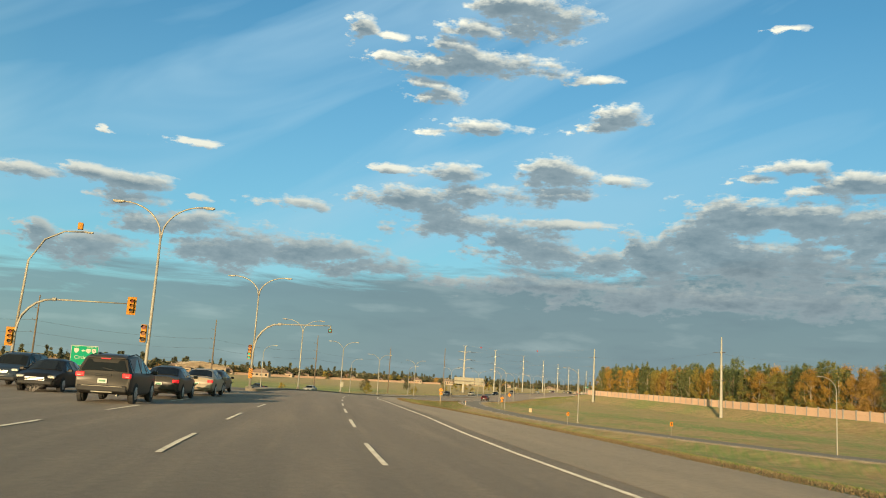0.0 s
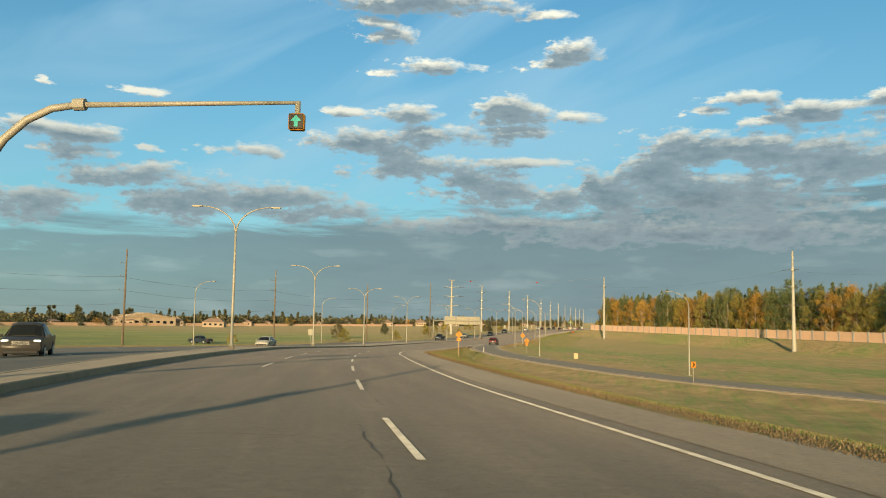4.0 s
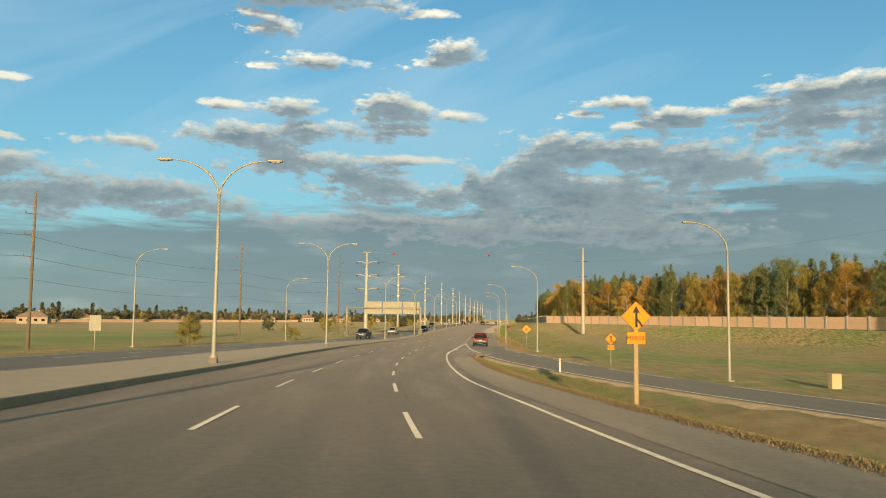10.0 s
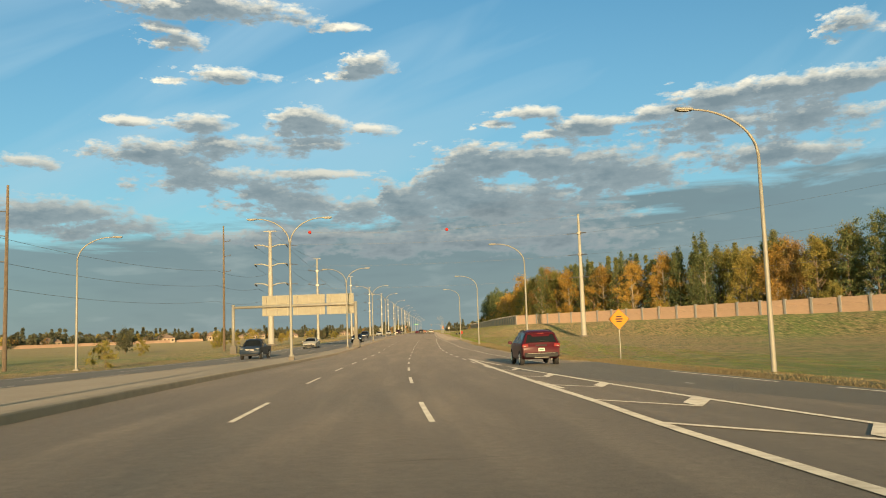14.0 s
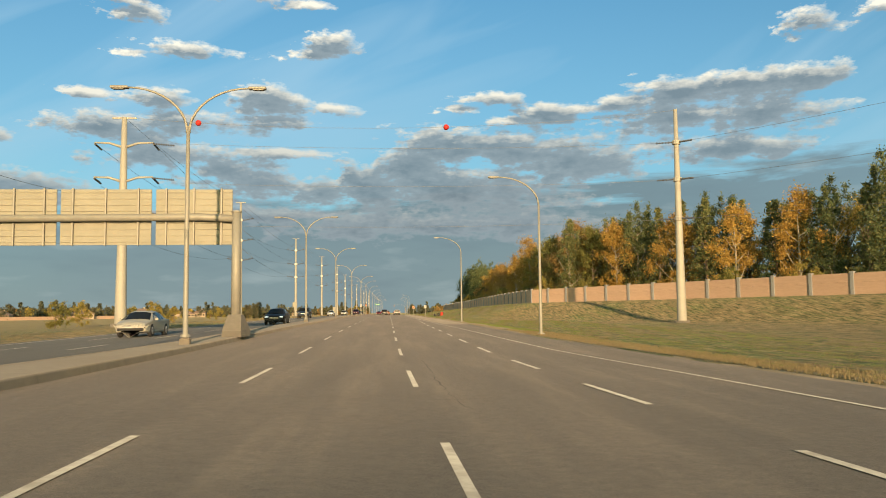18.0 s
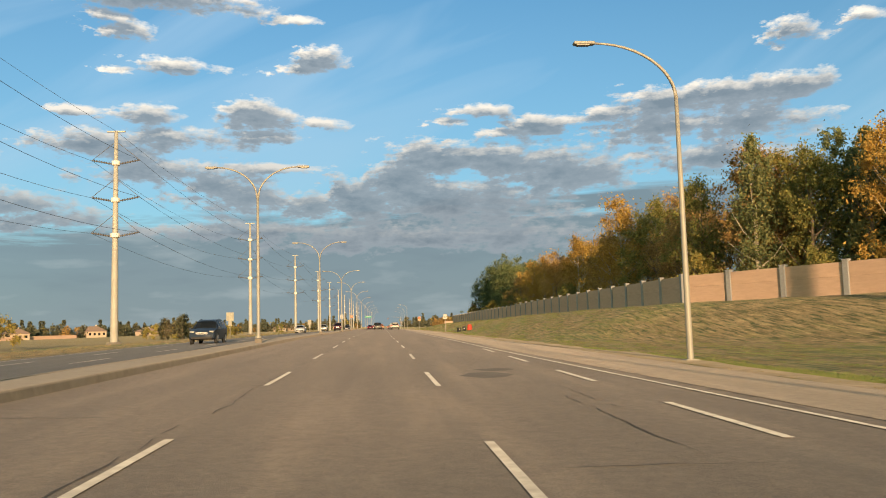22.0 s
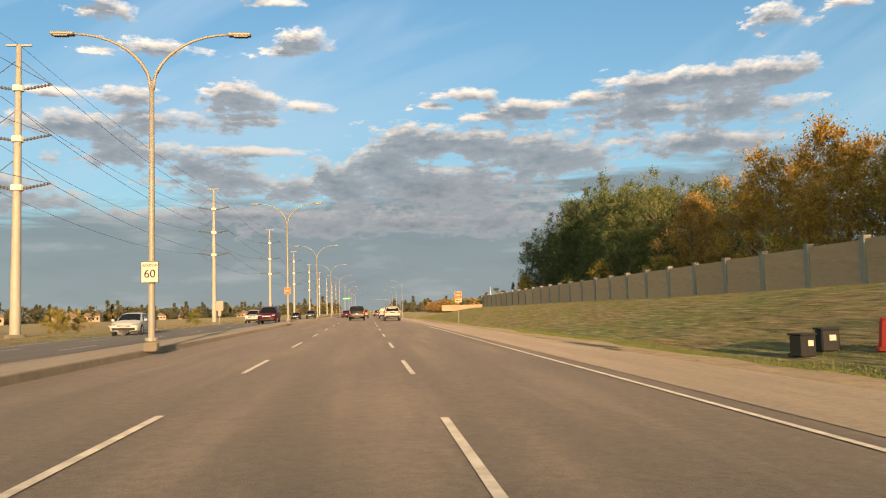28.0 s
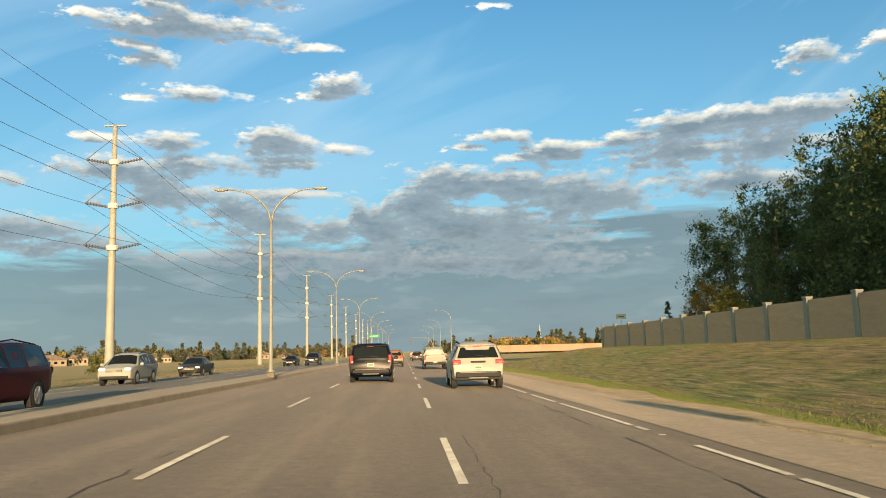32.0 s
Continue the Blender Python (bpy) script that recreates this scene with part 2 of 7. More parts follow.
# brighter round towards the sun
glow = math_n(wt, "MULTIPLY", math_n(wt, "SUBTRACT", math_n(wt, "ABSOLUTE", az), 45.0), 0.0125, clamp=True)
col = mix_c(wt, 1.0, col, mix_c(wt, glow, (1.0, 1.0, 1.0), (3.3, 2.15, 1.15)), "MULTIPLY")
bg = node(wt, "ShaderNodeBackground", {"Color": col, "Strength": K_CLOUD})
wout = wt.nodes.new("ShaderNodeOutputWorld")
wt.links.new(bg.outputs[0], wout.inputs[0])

# ---------------------------------------------------------------- materials
def material(name, base, rough=0.7, metal=0.0, vary=0.12, scale=6.0, bump=0.0, bump_scale=40.0, second=None, second_scale=0.6, random_obj=0.0, emit=None, coat=0.0):
    """A procedural surface: two scales of colour variation, grain bump, optional second colour in large stains."""
    m = bpy.data.materials.new(name)
    m.use_nodes = True
    t = m.node_tree
    bsdf = t.nodes["Principled BSDF"]
    co = t.nodes.new("ShaderNodeTexCoord").outputs["Object"]
    n1 = node(t, "ShaderNodeTexNoise", {"Vector": co, "Scale": scale, "Detail": 6.0, "Roughness": 0.65})
    lo = tuple(c * (1 - vary) for c in base)
    hi = tuple(min(1, c * (1 + vary)) for c in base)
    c = ramp(t, n1.outputs[0], [(0.3, lo), (0.7, hi)])
    if second:
        n2 = node(t, "ShaderNodeTexNoise", {"Vector": co, "Scale": second_scale, "Detail": 5.0, "Roughness": 0.6})
        f = math_n(t, "MULTIPLY", math_n(t, "SUBTRACT", n2.outputs[0], 0.45), 4.0, clamp=True)
        c = mix_c(t, math_n(t, "MULTIPLY", f, 0.8), c, second)
    if random_obj:
        oi = t.nodes.new("ShaderNodeObjectInfo")
        k = math_n(t, "ADD", 1 - random_obj, math_n(t, "MULTIPLY", oi.outputs["Random"], 2 * random_obj))
        hsv = node(t, "ShaderNodeHueSaturation", {"Value": k, "Color": c})
        c = hsv.outputs[0]
    t.links.new(c, bsdf.inputs["Base Color"])
    bsdf.inputs["Roughness"].default_value, bsdf.inputs["Metallic"].default_value = rough, metal
    bsdf.inputs["Coat Weight"].default_value = coat
    bsdf.inputs["Specular IOR Level"].default_value = 0.12 if rough < 0.65 else 0.3
    if rough >= 0.7:
        bsdf.inputs["Diffuse Roughness"].default_value = 0.8
    if bump:
        n3 = node(t, "ShaderNodeTexNoise", {"Vector": co, "Scale": bump_scale, "Detail": 4.0})
        b = node(t, "ShaderNodeBump", {"Strength": bump, "Distance": 0.02, "Height": n3.outputs[0]})
        t.links.new(b.outputs[0], bsdf.inputs["Normal"])
    if emit:
        bsdf.inputs["Emission Color"].default_value = (*emit[0], 1)
        bsdf.inputs["Emission Strength"].default_value = emit[1]
    return m


def asphalt(name, base, warm):
    """Worn road surface: aggregate grain, long wheel-path streaks, patches."""
    m = bpy.data.materials.new(name)
    m.use_nodes = True
    t = m.node_tree
    bsdf = t.nodes["Principled BSDF"]
    co = t.nodes.new("ShaderNodeTexCoord").outputs["Object"]
    uv = t.nodes.new("ShaderNodeUVMap").outputs[0]
    sp = node(t, "ShaderNodeSeparateXYZ", {0: uv})
    streak_v = node(t, "ShaderNodeCombineXYZ", {0: math_n(t, "MULTIPLY", sp.outputs[0], 1.1), 1: math_n(t, "MULTIPLY", sp.outputs[1], 0.07)}).outputs[0]
    ns = node(t, "ShaderNodeTexNoise", {"Vector": streak_v, "Scale": 1.0, "Detail": 5.0, "Roughness": 0.6})
    npx = node(t, "ShaderNodeTexNoise", {"Vector": co, "Scale": 0.35, "Detail": 9.0, "Roughness": 0.72})
    ng = node(t, "ShaderNodeTexNoise", {"Vector": co, "Scale": 55.0, "Detail": 3.0, "Roughness": 0.7})
    c = ramp(t, ns.outputs[0], [(0.34, tuple(v * 0.76 for v in base)), (0.5, base), (0.66, tuple(v * 1.08 for v in warm))])
    c = mix_c(t, math_n(t, "MULTIPLY", math_n(t, "SUBTRACT", npx.outputs[0], 0.5), 3.0, clamp=True), c, tuple(v * 0.64 for v in base))
    wheel = math_n(t, "ABSOLUTE", math_n(t, "SINE", math_n(t, "MULTIPLY", sp.outputs[0], 3.1416 / 1.8)))
    c = mix_c(t, math_n(t, "MULTIPLY", wheel, 0.16), c, tuple(v * 1.25 for v in warm))
    c = mix_c(t, 0.45, c, ramp(t, ng.outputs[0], [(0.3, tuple(v * 0.45 for v in base)), (0.7, tuple(v * 1.6 for v in warm))]), "MIX")
    nk = node(t, "ShaderNodeTexNoise", {"Vector": co, "Scale": 6.5, "Detail": 6.0, "Roughness": 0.75})
    c = mix_c(t, 1.0, c, ramp(t, nk.outputs[0], [(0.33, (0.80, 0.80, 0.80)), (0.67, (1.20, 1.19, 1.17))]), "MULTIPLY")
    # colour turns paler and browner from the merge onwards
    far_on = math_n(t, "MULTIPLY", math_n(t, "SUBTRACT", sp.outputs[1], 230.0), 0.008, clamp=True)
    c = mix_c(t, 1.0, c, mix_c(t, far_on, (0.96, 0.98, 1.0), (1.16, 1.15, 1.13)), "MULTIPLY")
    t.links.new(c, bsdf.inputs["Base Color"])
    bsdf.inputs["Roughness"].default_value, bsdf.inputs["Diffuse Roughness"].default_value = 0.82, 1.0
    b = node(t, "ShaderNodeBump", {"Strength": 0.8, "Distance": 0.01, "Height": ng.outputs[0]})
    t.links.new(b.outputs[0], bsdf.inputs["Normal"])
    return m


def grassland():
    """Dry prairie verge with green strips and bare patches; greener field to the west."""
    m = bpy.data.materials.new("grassland")
    m.use_nodes = True
    t = m.node_tree
    bsdf = t.nodes["Principled BSDF"]
    co = t.nodes.new("ShaderNodeTexCoord").outputs["Object"]
    sp = node(t, "ShaderNodeSeparateXYZ", {0: co})
    nl = node(t, "ShaderNodeTexNoise", {"Vector": co, "Scale": 0.045, "Detail": 6.0, "Roughness": 0.6})
    nm = node(t, "ShaderNodeTexNoise", {"Vector": co, "Scale": 0.5, "Detail": 6.0, "Roughness": 0.65})
    mow = node(t, "ShaderNodeCombineXYZ", {0: math_n(t, "MULTIPLY", sp.outputs[0], 1.6), 1: math_n(t, "MULTIPLY", sp.outputs[1], 0.11)}).outputs[0]
    nw = node(t, "ShaderNodeTexNoise", {"Vector": mow, "Scale": 1.0, "Detail": 6.0, "Roughness": 0.65})
    nf = node(t, "ShaderNodeTexNoise", {"Vector": co, "Scale": 9.0, "Detail": 5.0, "Roughness": 0.7})
    dry = ramp(t, nm.outputs[0], [(0.3, (0.145, 0.106, 0.048)), (0.55, (0.23, 0.168, 0.085)), (0.75, (0.32, 0.235, 0.135))])
    green = ramp(t, nm.outputs[0], [(0.3, (0.075, 0.115, 0.026)), (0.7, (0.155, 0.19, 0.048))])
    f = math_n(t, "MULTIPLY", math_n(t, "SUBTRACT", math_n(t, "ADD", math_n(t, "MULTIPLY", nl.outputs[0], 0.55), math_n(t, "MULTIPLY", nw.outputs[0], 0.45)), 0.465), 7.0, clamp=True)
    c = mix_c(t, f, dry, green)
    # pale cut straw left in rows by the mower
    fine = node(t, "ShaderNodeCombineXYZ", {0: math_n(t, "MULTIPLY", sp.outputs[0], 4.2), 1: math_n(t, "MULTIPLY", sp.outputs[1], 0.42)}).outputs[0]
    nr = node(t, "ShaderNodeTexNoise", {"Vector": fine, "Scale": 1.0, "Detail": 6.0, "Roughness": 0.78})
    bank = math_n(t, "MULTIPLY", math_n(t, "SUBTRACT", sp.outputs[1], 225.0), 0.02, clamp=True)
    c = mix_c(t, math_n(t, "MULTIPLY", math_n(t, "MULTIPLY", math_n(t, "SUBTRACT", nr.outputs[0], 0.53), 11.0, clamp=True), bank), c, (0.40, 0.30, 0.16))
    c = mix_c(t, math_n(t, "MULTIPLY", math_n(t, "MULTIPLY", math_n(t, "SUBTRACT", 0.485, nr.outputs[0]), 15.0, clamp=True), bank), c, (0.042, 0.062, 0.016))
    # lush strip along the swale between the ramp and the wall
    wob = math_n(t, "MULTIPLY", math_n(t, "SUBTRACT", nl.outputs[0], 0.5), 9.0)
    sd = math_n(t, "MULTIPLY", math_n(t, "ADD", math_n(t, "SUBTRACT", sp.outputs[0], 80.0), math_n(t, "MULTIPLY", math_n(t, "SUBTRACT", sp.outputs[1], 170.0), 0.785)), 0.788)
    lush = math_n(t, "SUBTRACT", 1.7, math_n(t, "MULTIPLY", math_n(t, "ABSOLUTE", math_n(t, "ADD", sd, wob)), 0.17), clamp=True)
    lush = math_n(t, "MULTIPLY", lush, math_n(t, "MULTIPLY", math_n(t, "SUBTRACT", 268.0, sp.outputs[1]), 0.05, clamp=True))
    lush = math_n(t, "MULTIPLY", lush, math_n(t, "MULTIPLY", math_n(t, "SUBTRACT", sp.outputs[0], 12.0), 0.1, clamp=True))
    lush = math_n(t, "MULTIPLY", lush, math_n(t, "MULTIPLY", math_n(t, "SUBTRACT", nw.outputs[0], 0.30), 3.6, clamp=True))
    c = mix_c(t, math_n(t, "MULTIPLY", lush, 0.8), c, ramp(t, nm.outputs[0], [(0.3, (0.062, 0.118, 0.02)), (0.7, (0.11, 0.175, 0.034))]))
    # the field beyond the far carriageway
    west = math_n(t, "MULTIPLY", math_n(t, "SUBTRACT", -38.0, sp.outputs[0]), 0.08, clamp=True)
    fld = ramp(t, nl.outputs[0], [(0.35, (0.075, 0.12, 0.03)), (0.6, (0.15, 0.17, 0.05)), (0.75, (0.24, 0.20, 0.09))])
    far_n = math_n(t, "MULTIPLY", math_n(t, "SUBTRACT", sp.outputs[1], 300.0), 0.012, clamp=True)
    fld = mix_c(t, far_n, fld, ramp(t, nl.outputs[0], [(0.35, (0.15, 0.125, 0.062)), (0.6, (0.20, 0.16, 0.08)), (0.8, (0.14, 0.15, 0.055))]))
    c = mix_c(t, math_n(t, "MULTIPLY", west, 0.85), c, fld)
    c = mix_c(t, 0.5, c, ramp(t, nf.outputs[0], [(0.25, (0.25, 0.25, 0.25)), (0.75, (1.0, 1.0, 1.0))]), "MULTIPLY")
    c = mix_c(t, 1.0, c, (0.96, 0.98, 0.95), "MULTIPLY")
    t.links.new(c, bsdf.inputs["Base Color"])
    bsdf.inputs["Roughness"].default_value, bsdf.inputs["Diffuse Roughness"].default_value = 0.95, 1.0
    b = node(t, "ShaderNodeBump", {"Strength": 0.9, "Distance": 0.12, "Height": nf.outputs[0]})
    t.links.new(b.outputs[0], bsdf.inputs["Normal"])
    return m


def foliage(name, a, b, c):
    m = bpy.data.materials.new(name)
    m.use_nodes = True
    t = m.node_tree
    bsdf = t.nodes["Principled BSDF"]
    gi_ = t.nodes.new("ShaderNodeNewGeometry")
    oi = t.nodes.new("ShaderNodeObjectInfo")
    f = math_n(t, "ADD", math_n(t, "MULTIPLY", gi_.outputs["Random Per Island"], 0.6), math_n(t, "MULTIPLY", oi.outputs["Random"], 0.4))
    col_ = ramp(t, f, [(0.15, a), (0.5, b), (0.85, c)])
    t.links.new(col_, bsdf.inputs["Base Color"])
    bsdf.inputs["Roughness"].default_value = 0.75
    tr = node(t, "ShaderNodeBsdfTranslucent", {"Color": col_})
    mixs = node(t, "ShaderNodeMixShader", {0: 0.3, 1: bsdf.outputs[0], 2: tr.outputs[0]})
    t.links.new(mixs.outputs[0], t.nodes["Material Output"].inputs[0])
    return m


M = {
    "road": asphalt("worn_asphalt", (0.070, 0.061, 0.053), (0.108, 0.091, 0.076)),
    "far_road": asphalt("dark_asphalt", (0.040, 0.0395, 0.040), (0.057, 0.055, 0.053)),
    "ramp_road": asphalt("ramp_asphalt", (0.052, 0.049, 0.045), (0.073, 0.067, 0.059)),
    "shoulder": asphalt("pale_shoulder", (0.108, 0.094, 0.078), (0.145, 0.123, 0.098)),
    "shoulder_far": asphalt("tan_shoulder", (0.142, 0.121, 0.099), (0.19, 0.158, 0.126)),
    "grass": grassland(),
    "concrete": material("median_concrete", (0.142, 0.130, 0.114), 0.9, vary=0.15, scale=3, bump=0.3, second=(0.128, 0.113, 0.097), second_scale=0.25),
    "kerb": material("kerb_concrete", (0.165, 0.142, 0.115), 0.9, vary=0.2, scale=2, bump=0.3, second=(0.17, 0.15, 0.13), second_scale=0.7),
    "paint": material("road_paint", (0.34, 0.327, 0.30), 0.7, vary=0.25, scale=5, second=(0.21, 0.195, 0.17), second_scale=2.2),
    "tar": material("tar_seal", (0.045, 0.042, 0.038), 0.8, vary=0.3),
    "steel": material("galvanised_steel", (0.25, 0.238, 0.21), 0.55, metal=0.2, vary=0.08, scale=2),
    "tower": material("pale_steel_pole", (0.31, 0.295, 0.26), 0.6, metal=0.1, vary=0.08, scale=1.2),
    "wood": material("weathered_pole_wood", (0.125, 0.098, 0.075), 0.9, vary=0.25, scale=4, bump=0.4),
    "insul": material("dark_insulator", (0.09, 0.09, 0.10), 0.4),
    "cable": material("cable", (0.17, 0.17, 0.17), 0.5, metal=0.3),
    "panel": material("wall_panel", (0.40, 0.275, 0.20), 0.9, vary=0.10, scale=7, bump=0.5, bump_scale=24, second=(0.31, 0.22, 0.16), second_scale=0.5, random_obj=0.07),
    "timber": material("post_timber", (0.30, 0.22, 0.13), 0.85, vary=0.2, scale=5, bump=0.3),
    "post": material("wall_post", (0.225, 0.222, 0.222), 0.9, vary=0.10, scale=5, bump=0.3),
    "yellow": material("sign_yellow", (0.48, 0.18, 0.01), 0.45, vary=0.06),
    "orange": material("sign_orange", (0.72, 0.20, 0.04), 0.5, vary=0.08),
    "black": material("sign_black", (0.02, 0.02, 0.02), 0.5),
    "white": material("sign_white", (0.40, 0.385, 0.34), 0.5, vary=0.05),
    "green_sign": material("sign_green", (0.01, 0.22, 0.12), 0.45, vary=0.06),
    "alu": material("sign_back_aluminium", (0.235, 0.225, 0.185), 0.6, metal=0.1, vary=0.08, scale=1.5),
    "signal": material("signal_yellow", (0.34, 0.15, 0.015), 0.5, vary=0.08),
    "ball": material("marker_ball_red", (0.42, 0.03, 0.025), 0.5, vary=0.1),
    "bark": material("bark", (0.16, 0.12, 0.085), 0.95, vary=0.3, scale=6, bump=0.5),
    "bark_pale": material("bark_pale", (0.32, 0.28, 0.21), 0.9, vary=0.3, scale=5, bump=0.4),
    "poplar": foliage("leaves_green", (0.06, 0.085, 0.034), (0.105, 0.13, 0.046), (0.19, 0.18, 0.06)),
    "dark": foliage("leaves_dark_green", (0.058, 0.086, 0.038), (0.105, 0.135, 0.05), (0.17, 0.18, 0.062)),
    "gold": foliage("leaves_gold", (0.20, 0.125, 0.022), (0.35, 0.205, 0.036), (0.44, 0.29, 0.06)),
    "rust": foliage("leaves_rust", (0.21, 0.13, 0.04), (0.33, 0.20, 0.06), (0.42, 0.27, 0.085)),
    # leaf colours raised so that distance haze is put into them
    "far_dark": foliage("far_dark_hazed_leaves", (0.05, 0.062, 0.042), (0.078, 0.09, 0.058), (0.115, 0.112, 0.07)),
    "far_leaf": foliage("far_leaves", (0.06, 0.07, 0.04), (0.095, 0.098, 0.052), (0.145, 0.115, 0.06)),
    "lime": foliage("leaves_turning", (0.12, 0.13, 0.03), (0.21, 0.185, 0.042), (0.34, 0.25, 0.055)),
    "straw": foliage("dry_grass", (0.17, 0.128, 0.06), (0.27, 0.202, 0.105), (0.15, 0.138, 0.055)),
    "dead": foliage("dead_grass", (0.115, 0.078, 0.040), (0.185, 0.128, 0.066), (0.12, 0.098, 0.042)),
    "lawn": foliage("green_grass", (0.07, 0.12, 0.025), (0.12, 0.17, 0.035), (0.20, 0.20, 0.06)),
    "brown_sign": material("sign_brown", (0.27, 0.08, 0.03), 0.5, vary=0.06),
    "cream": material("sign_cream", (0.42, 0.31, 0.19), 0.5, vary=0.06),
    "red_off": material("signal_red_off", (0.11, 0.018, 0.01), 0.4),
    "amber_off": material("signal_amber_off", (0.13, 0.045, 0.006), 0.4),
    "patch": material("asphalt_patch", (0.062, 0.057, 0.052), 0.85, vary=0.25, scale=20, bump=0.4, second=(0.085, 0.077, 0.068), second_scale=1.2),
    "tyre": material("tyre_rubber", (0.022, 0.022, 0.022), 0.85, vary=0.2),
    "rim": material("rim_alloy", (0.45, 0.45, 0.46), 0.35, metal=0.8),
    "glass": material("tinted_car_glass", (0.010, 0.012, 0.014), 0.03),
    "trim": material("black_plastic", (0.03, 0.03, 0.032), 0.6),
    "red_lamp": material("tail_lamp", (0.17, 0.006, 0.009), 0.3),
    "red_lit": material("tail_lamp_lit", (0.28, 0.006, 0.010), 0.3, emit=((1.0, 0.02, 0.03), 0.30)),
    "lamp_on": material("head_lamp_lit", (0.9, 0.9, 0.9), 0.2, emit=((1.0, 0.96, 0.88), 0.28)),
    "head": material("head_lamp", (0.26, 0.27, 0.28), 0.15, metal=0.3),
    "plate": material("plate_white", (0.42, 0.42, 0.40), 0.5),
    "bar": material("plate_bar", (0.10, 0.22, 0.14), 0.5),
    "green_lit": material("signal_green_lit", (0.005, 0.06, 0.04), 0.4, emit=((0.02, 0.80, 0.46), 0.24)),
    "roof": material("roof_shingle", (0.15, 0.11, 0.09), 0.9, vary=0.2),
    "tan_roof": material("hall_roof", (0.27, 0.215, 0.155), 0.9, vary=0.2, scale=0.6),
    "white_steel": material("white_collar", (0.60, 0.57, 0.50), 0.55, vary=0.08, scale=2),
    "stucco": material("house_stucco", (0.36, 0.29, 0.22), 0.9, vary=0.12, random_obj=0.2),
    "bin": material("bin_black", (0.016, 0.017, 0.018), 0.75, vary=0.15),
    "bin_red": material("bin_red", (0.40, 0.05, 0.03), 0.5, vary=0.1),
    "dirt": material("gravel_edge", (0.19, 0.155, 0.11), 0.95, vary=0.3, scale=2.5, bump=0.7, bump_scale=18, second=(0.13, 0.108, 0.066), second_scale=0.6),
}


M["glass"].node_tree.nodes["Principled BSDF"].inputs["Specular IOR Level"].default_value = 0.14


def paint(name, rgb, metal=0.25):
    key = "car_" + name
    if key not in M:
        M[key] = material(key, rgb, 0.28, metal=0.0, vary=0.06)
        M[key].node_tree.nodes["Principled BSDF"].inputs["Specular IOR Level"].default_value = 0.09
    return M[key]


# ---------------------------------------------------------------- mesh helpers
def mesh_of(bm, mat, smooth=False):
    me = bpy.data.meshes.new("m")
    bm.to_mesh(me)
    bm.free()
    for mm in (mat if isinstance(mat, (list, tuple)) else [mat]):
        me.materials.append(mm)
    if smooth:
        me.shade_smooth()
    return me


def raw_mesh(verts, faces, mat, smooth=False):
    me = bpy.data.meshes.new("m")
    me.from_pydata([tuple(map(float, v)) for v in verts], [], [tuple(int(i) for i in f) for f in faces])
    me.materials.append(mat)
    if smooth:
        me.shade_smooth()
    return me


def part(name, bm, mat, parent, label="", smooth=False, kind=""):
    me = bm if isinstance(bm, bpy.types.Mesh) else mesh_of(bm, mat, smooth)
    ob = new(name, me)
    ob.parent = parent
    return tagged(ob, label=label, kind=kind)


def thing(name, label, category, group="", kind="", at=None):
    ob = new(name)
    ob.empty_display_size = 0.3
    if at is not None:
        ob.matrix_basis = at
    return tagged(ob, label, category, group, kind)


def box(bm, c, s, bevel=0.0, rot=None):
    m = Matrix.Translation(c)
    if rot is not None:
        m = m @ rot
    r = bmesh.ops.create_cube(bm, size=1.0, matrix=m @ Matrix.Diagonal((*s, 1)))
    if bevel:
        ed = {e for v in r["verts"] for e in v.link_edges}
        bmesh.ops.bevel(bm, geom=list(ed), offset=bevel, segments=1, affect="EDGES")
    return bm


def tube(bm, pts, radii, n=8, cap=True):
    """A tube along points with a radius at each."""
    pts = [Vector(p) for p in pts]
    rings = []
    for i, p in enumerate(pts):
        d = (pts[min(i + 1, len(pts) - 1)] - pts[max(i - 1, 0)]).normalized()
        a = d.orthogonal() if abs(d.z) > 0.95 else d.cross(Vector((0, 0, 1)))
        if abs(d.z) > 0.95:
            a = Vector((1, 0, 0)) - d * d.x
        a.normalize()
        b = d.cross(a)
        r = radii[i] if isinstance(radii, (list, tuple)) else radii
        rings.append([bm.verts.new(p + (a * math.cos(2 * math.pi * k / n) + b * math.sin(2 * math.pi * k / n)) * r) for k in range(n)])
    for r0, r1 in zip(rings, rings[1:]):
        for k in range(n):
            bm.faces.new((r0[k], r0[(k + 1) % n], r1[(k + 1) % n], r1[k]))
    if cap:
        bm.faces.new(rings[0][::-1])
        bm.faces.new(rings[-1])
    return bm


def B():
    return bmesh.new()


# ---------------------------------------------------------------- the road's line, level and the lie of the land
KY = np.array([-40, 0, 40, 80, 120, 160, 200, 240, 280, 320, 520.0])
KM = np.array([-0.5787, -0.5099, -0.4412, -0.3691, -0.2804, -0.1794, -0.092, -0.0416, -0.0221, -0.0102, -0.0029])
_yy = np.linspace(-40, 520, 1121)
_mm = np.interp(_yy, KY, KM)
_xx = 91.0968 + np.concatenate([[0], np.cumsum((_mm[1:] + _mm[:-1]) * 0.25)])
ZY = np.array([-40, 0, 30, 60, 90, 120, 150, 180, 210, 240, 270, 285, 300, 330, 360, 400, 440, 480, 520, 700.0])
ZZ = np.array([4.71, 4.71, 4.41, 3.92, 3.28, 2.48, 1.48, 0.6, 0.1, -0.29, -0.67, -0.77, -0.76, -0.52, -0.36, -0.15, -0.12, -0.08, 0.0, -0.6])
_zf = np.interp(_yy_all := np.linspace(-60, 760, 821), ZY, ZZ)
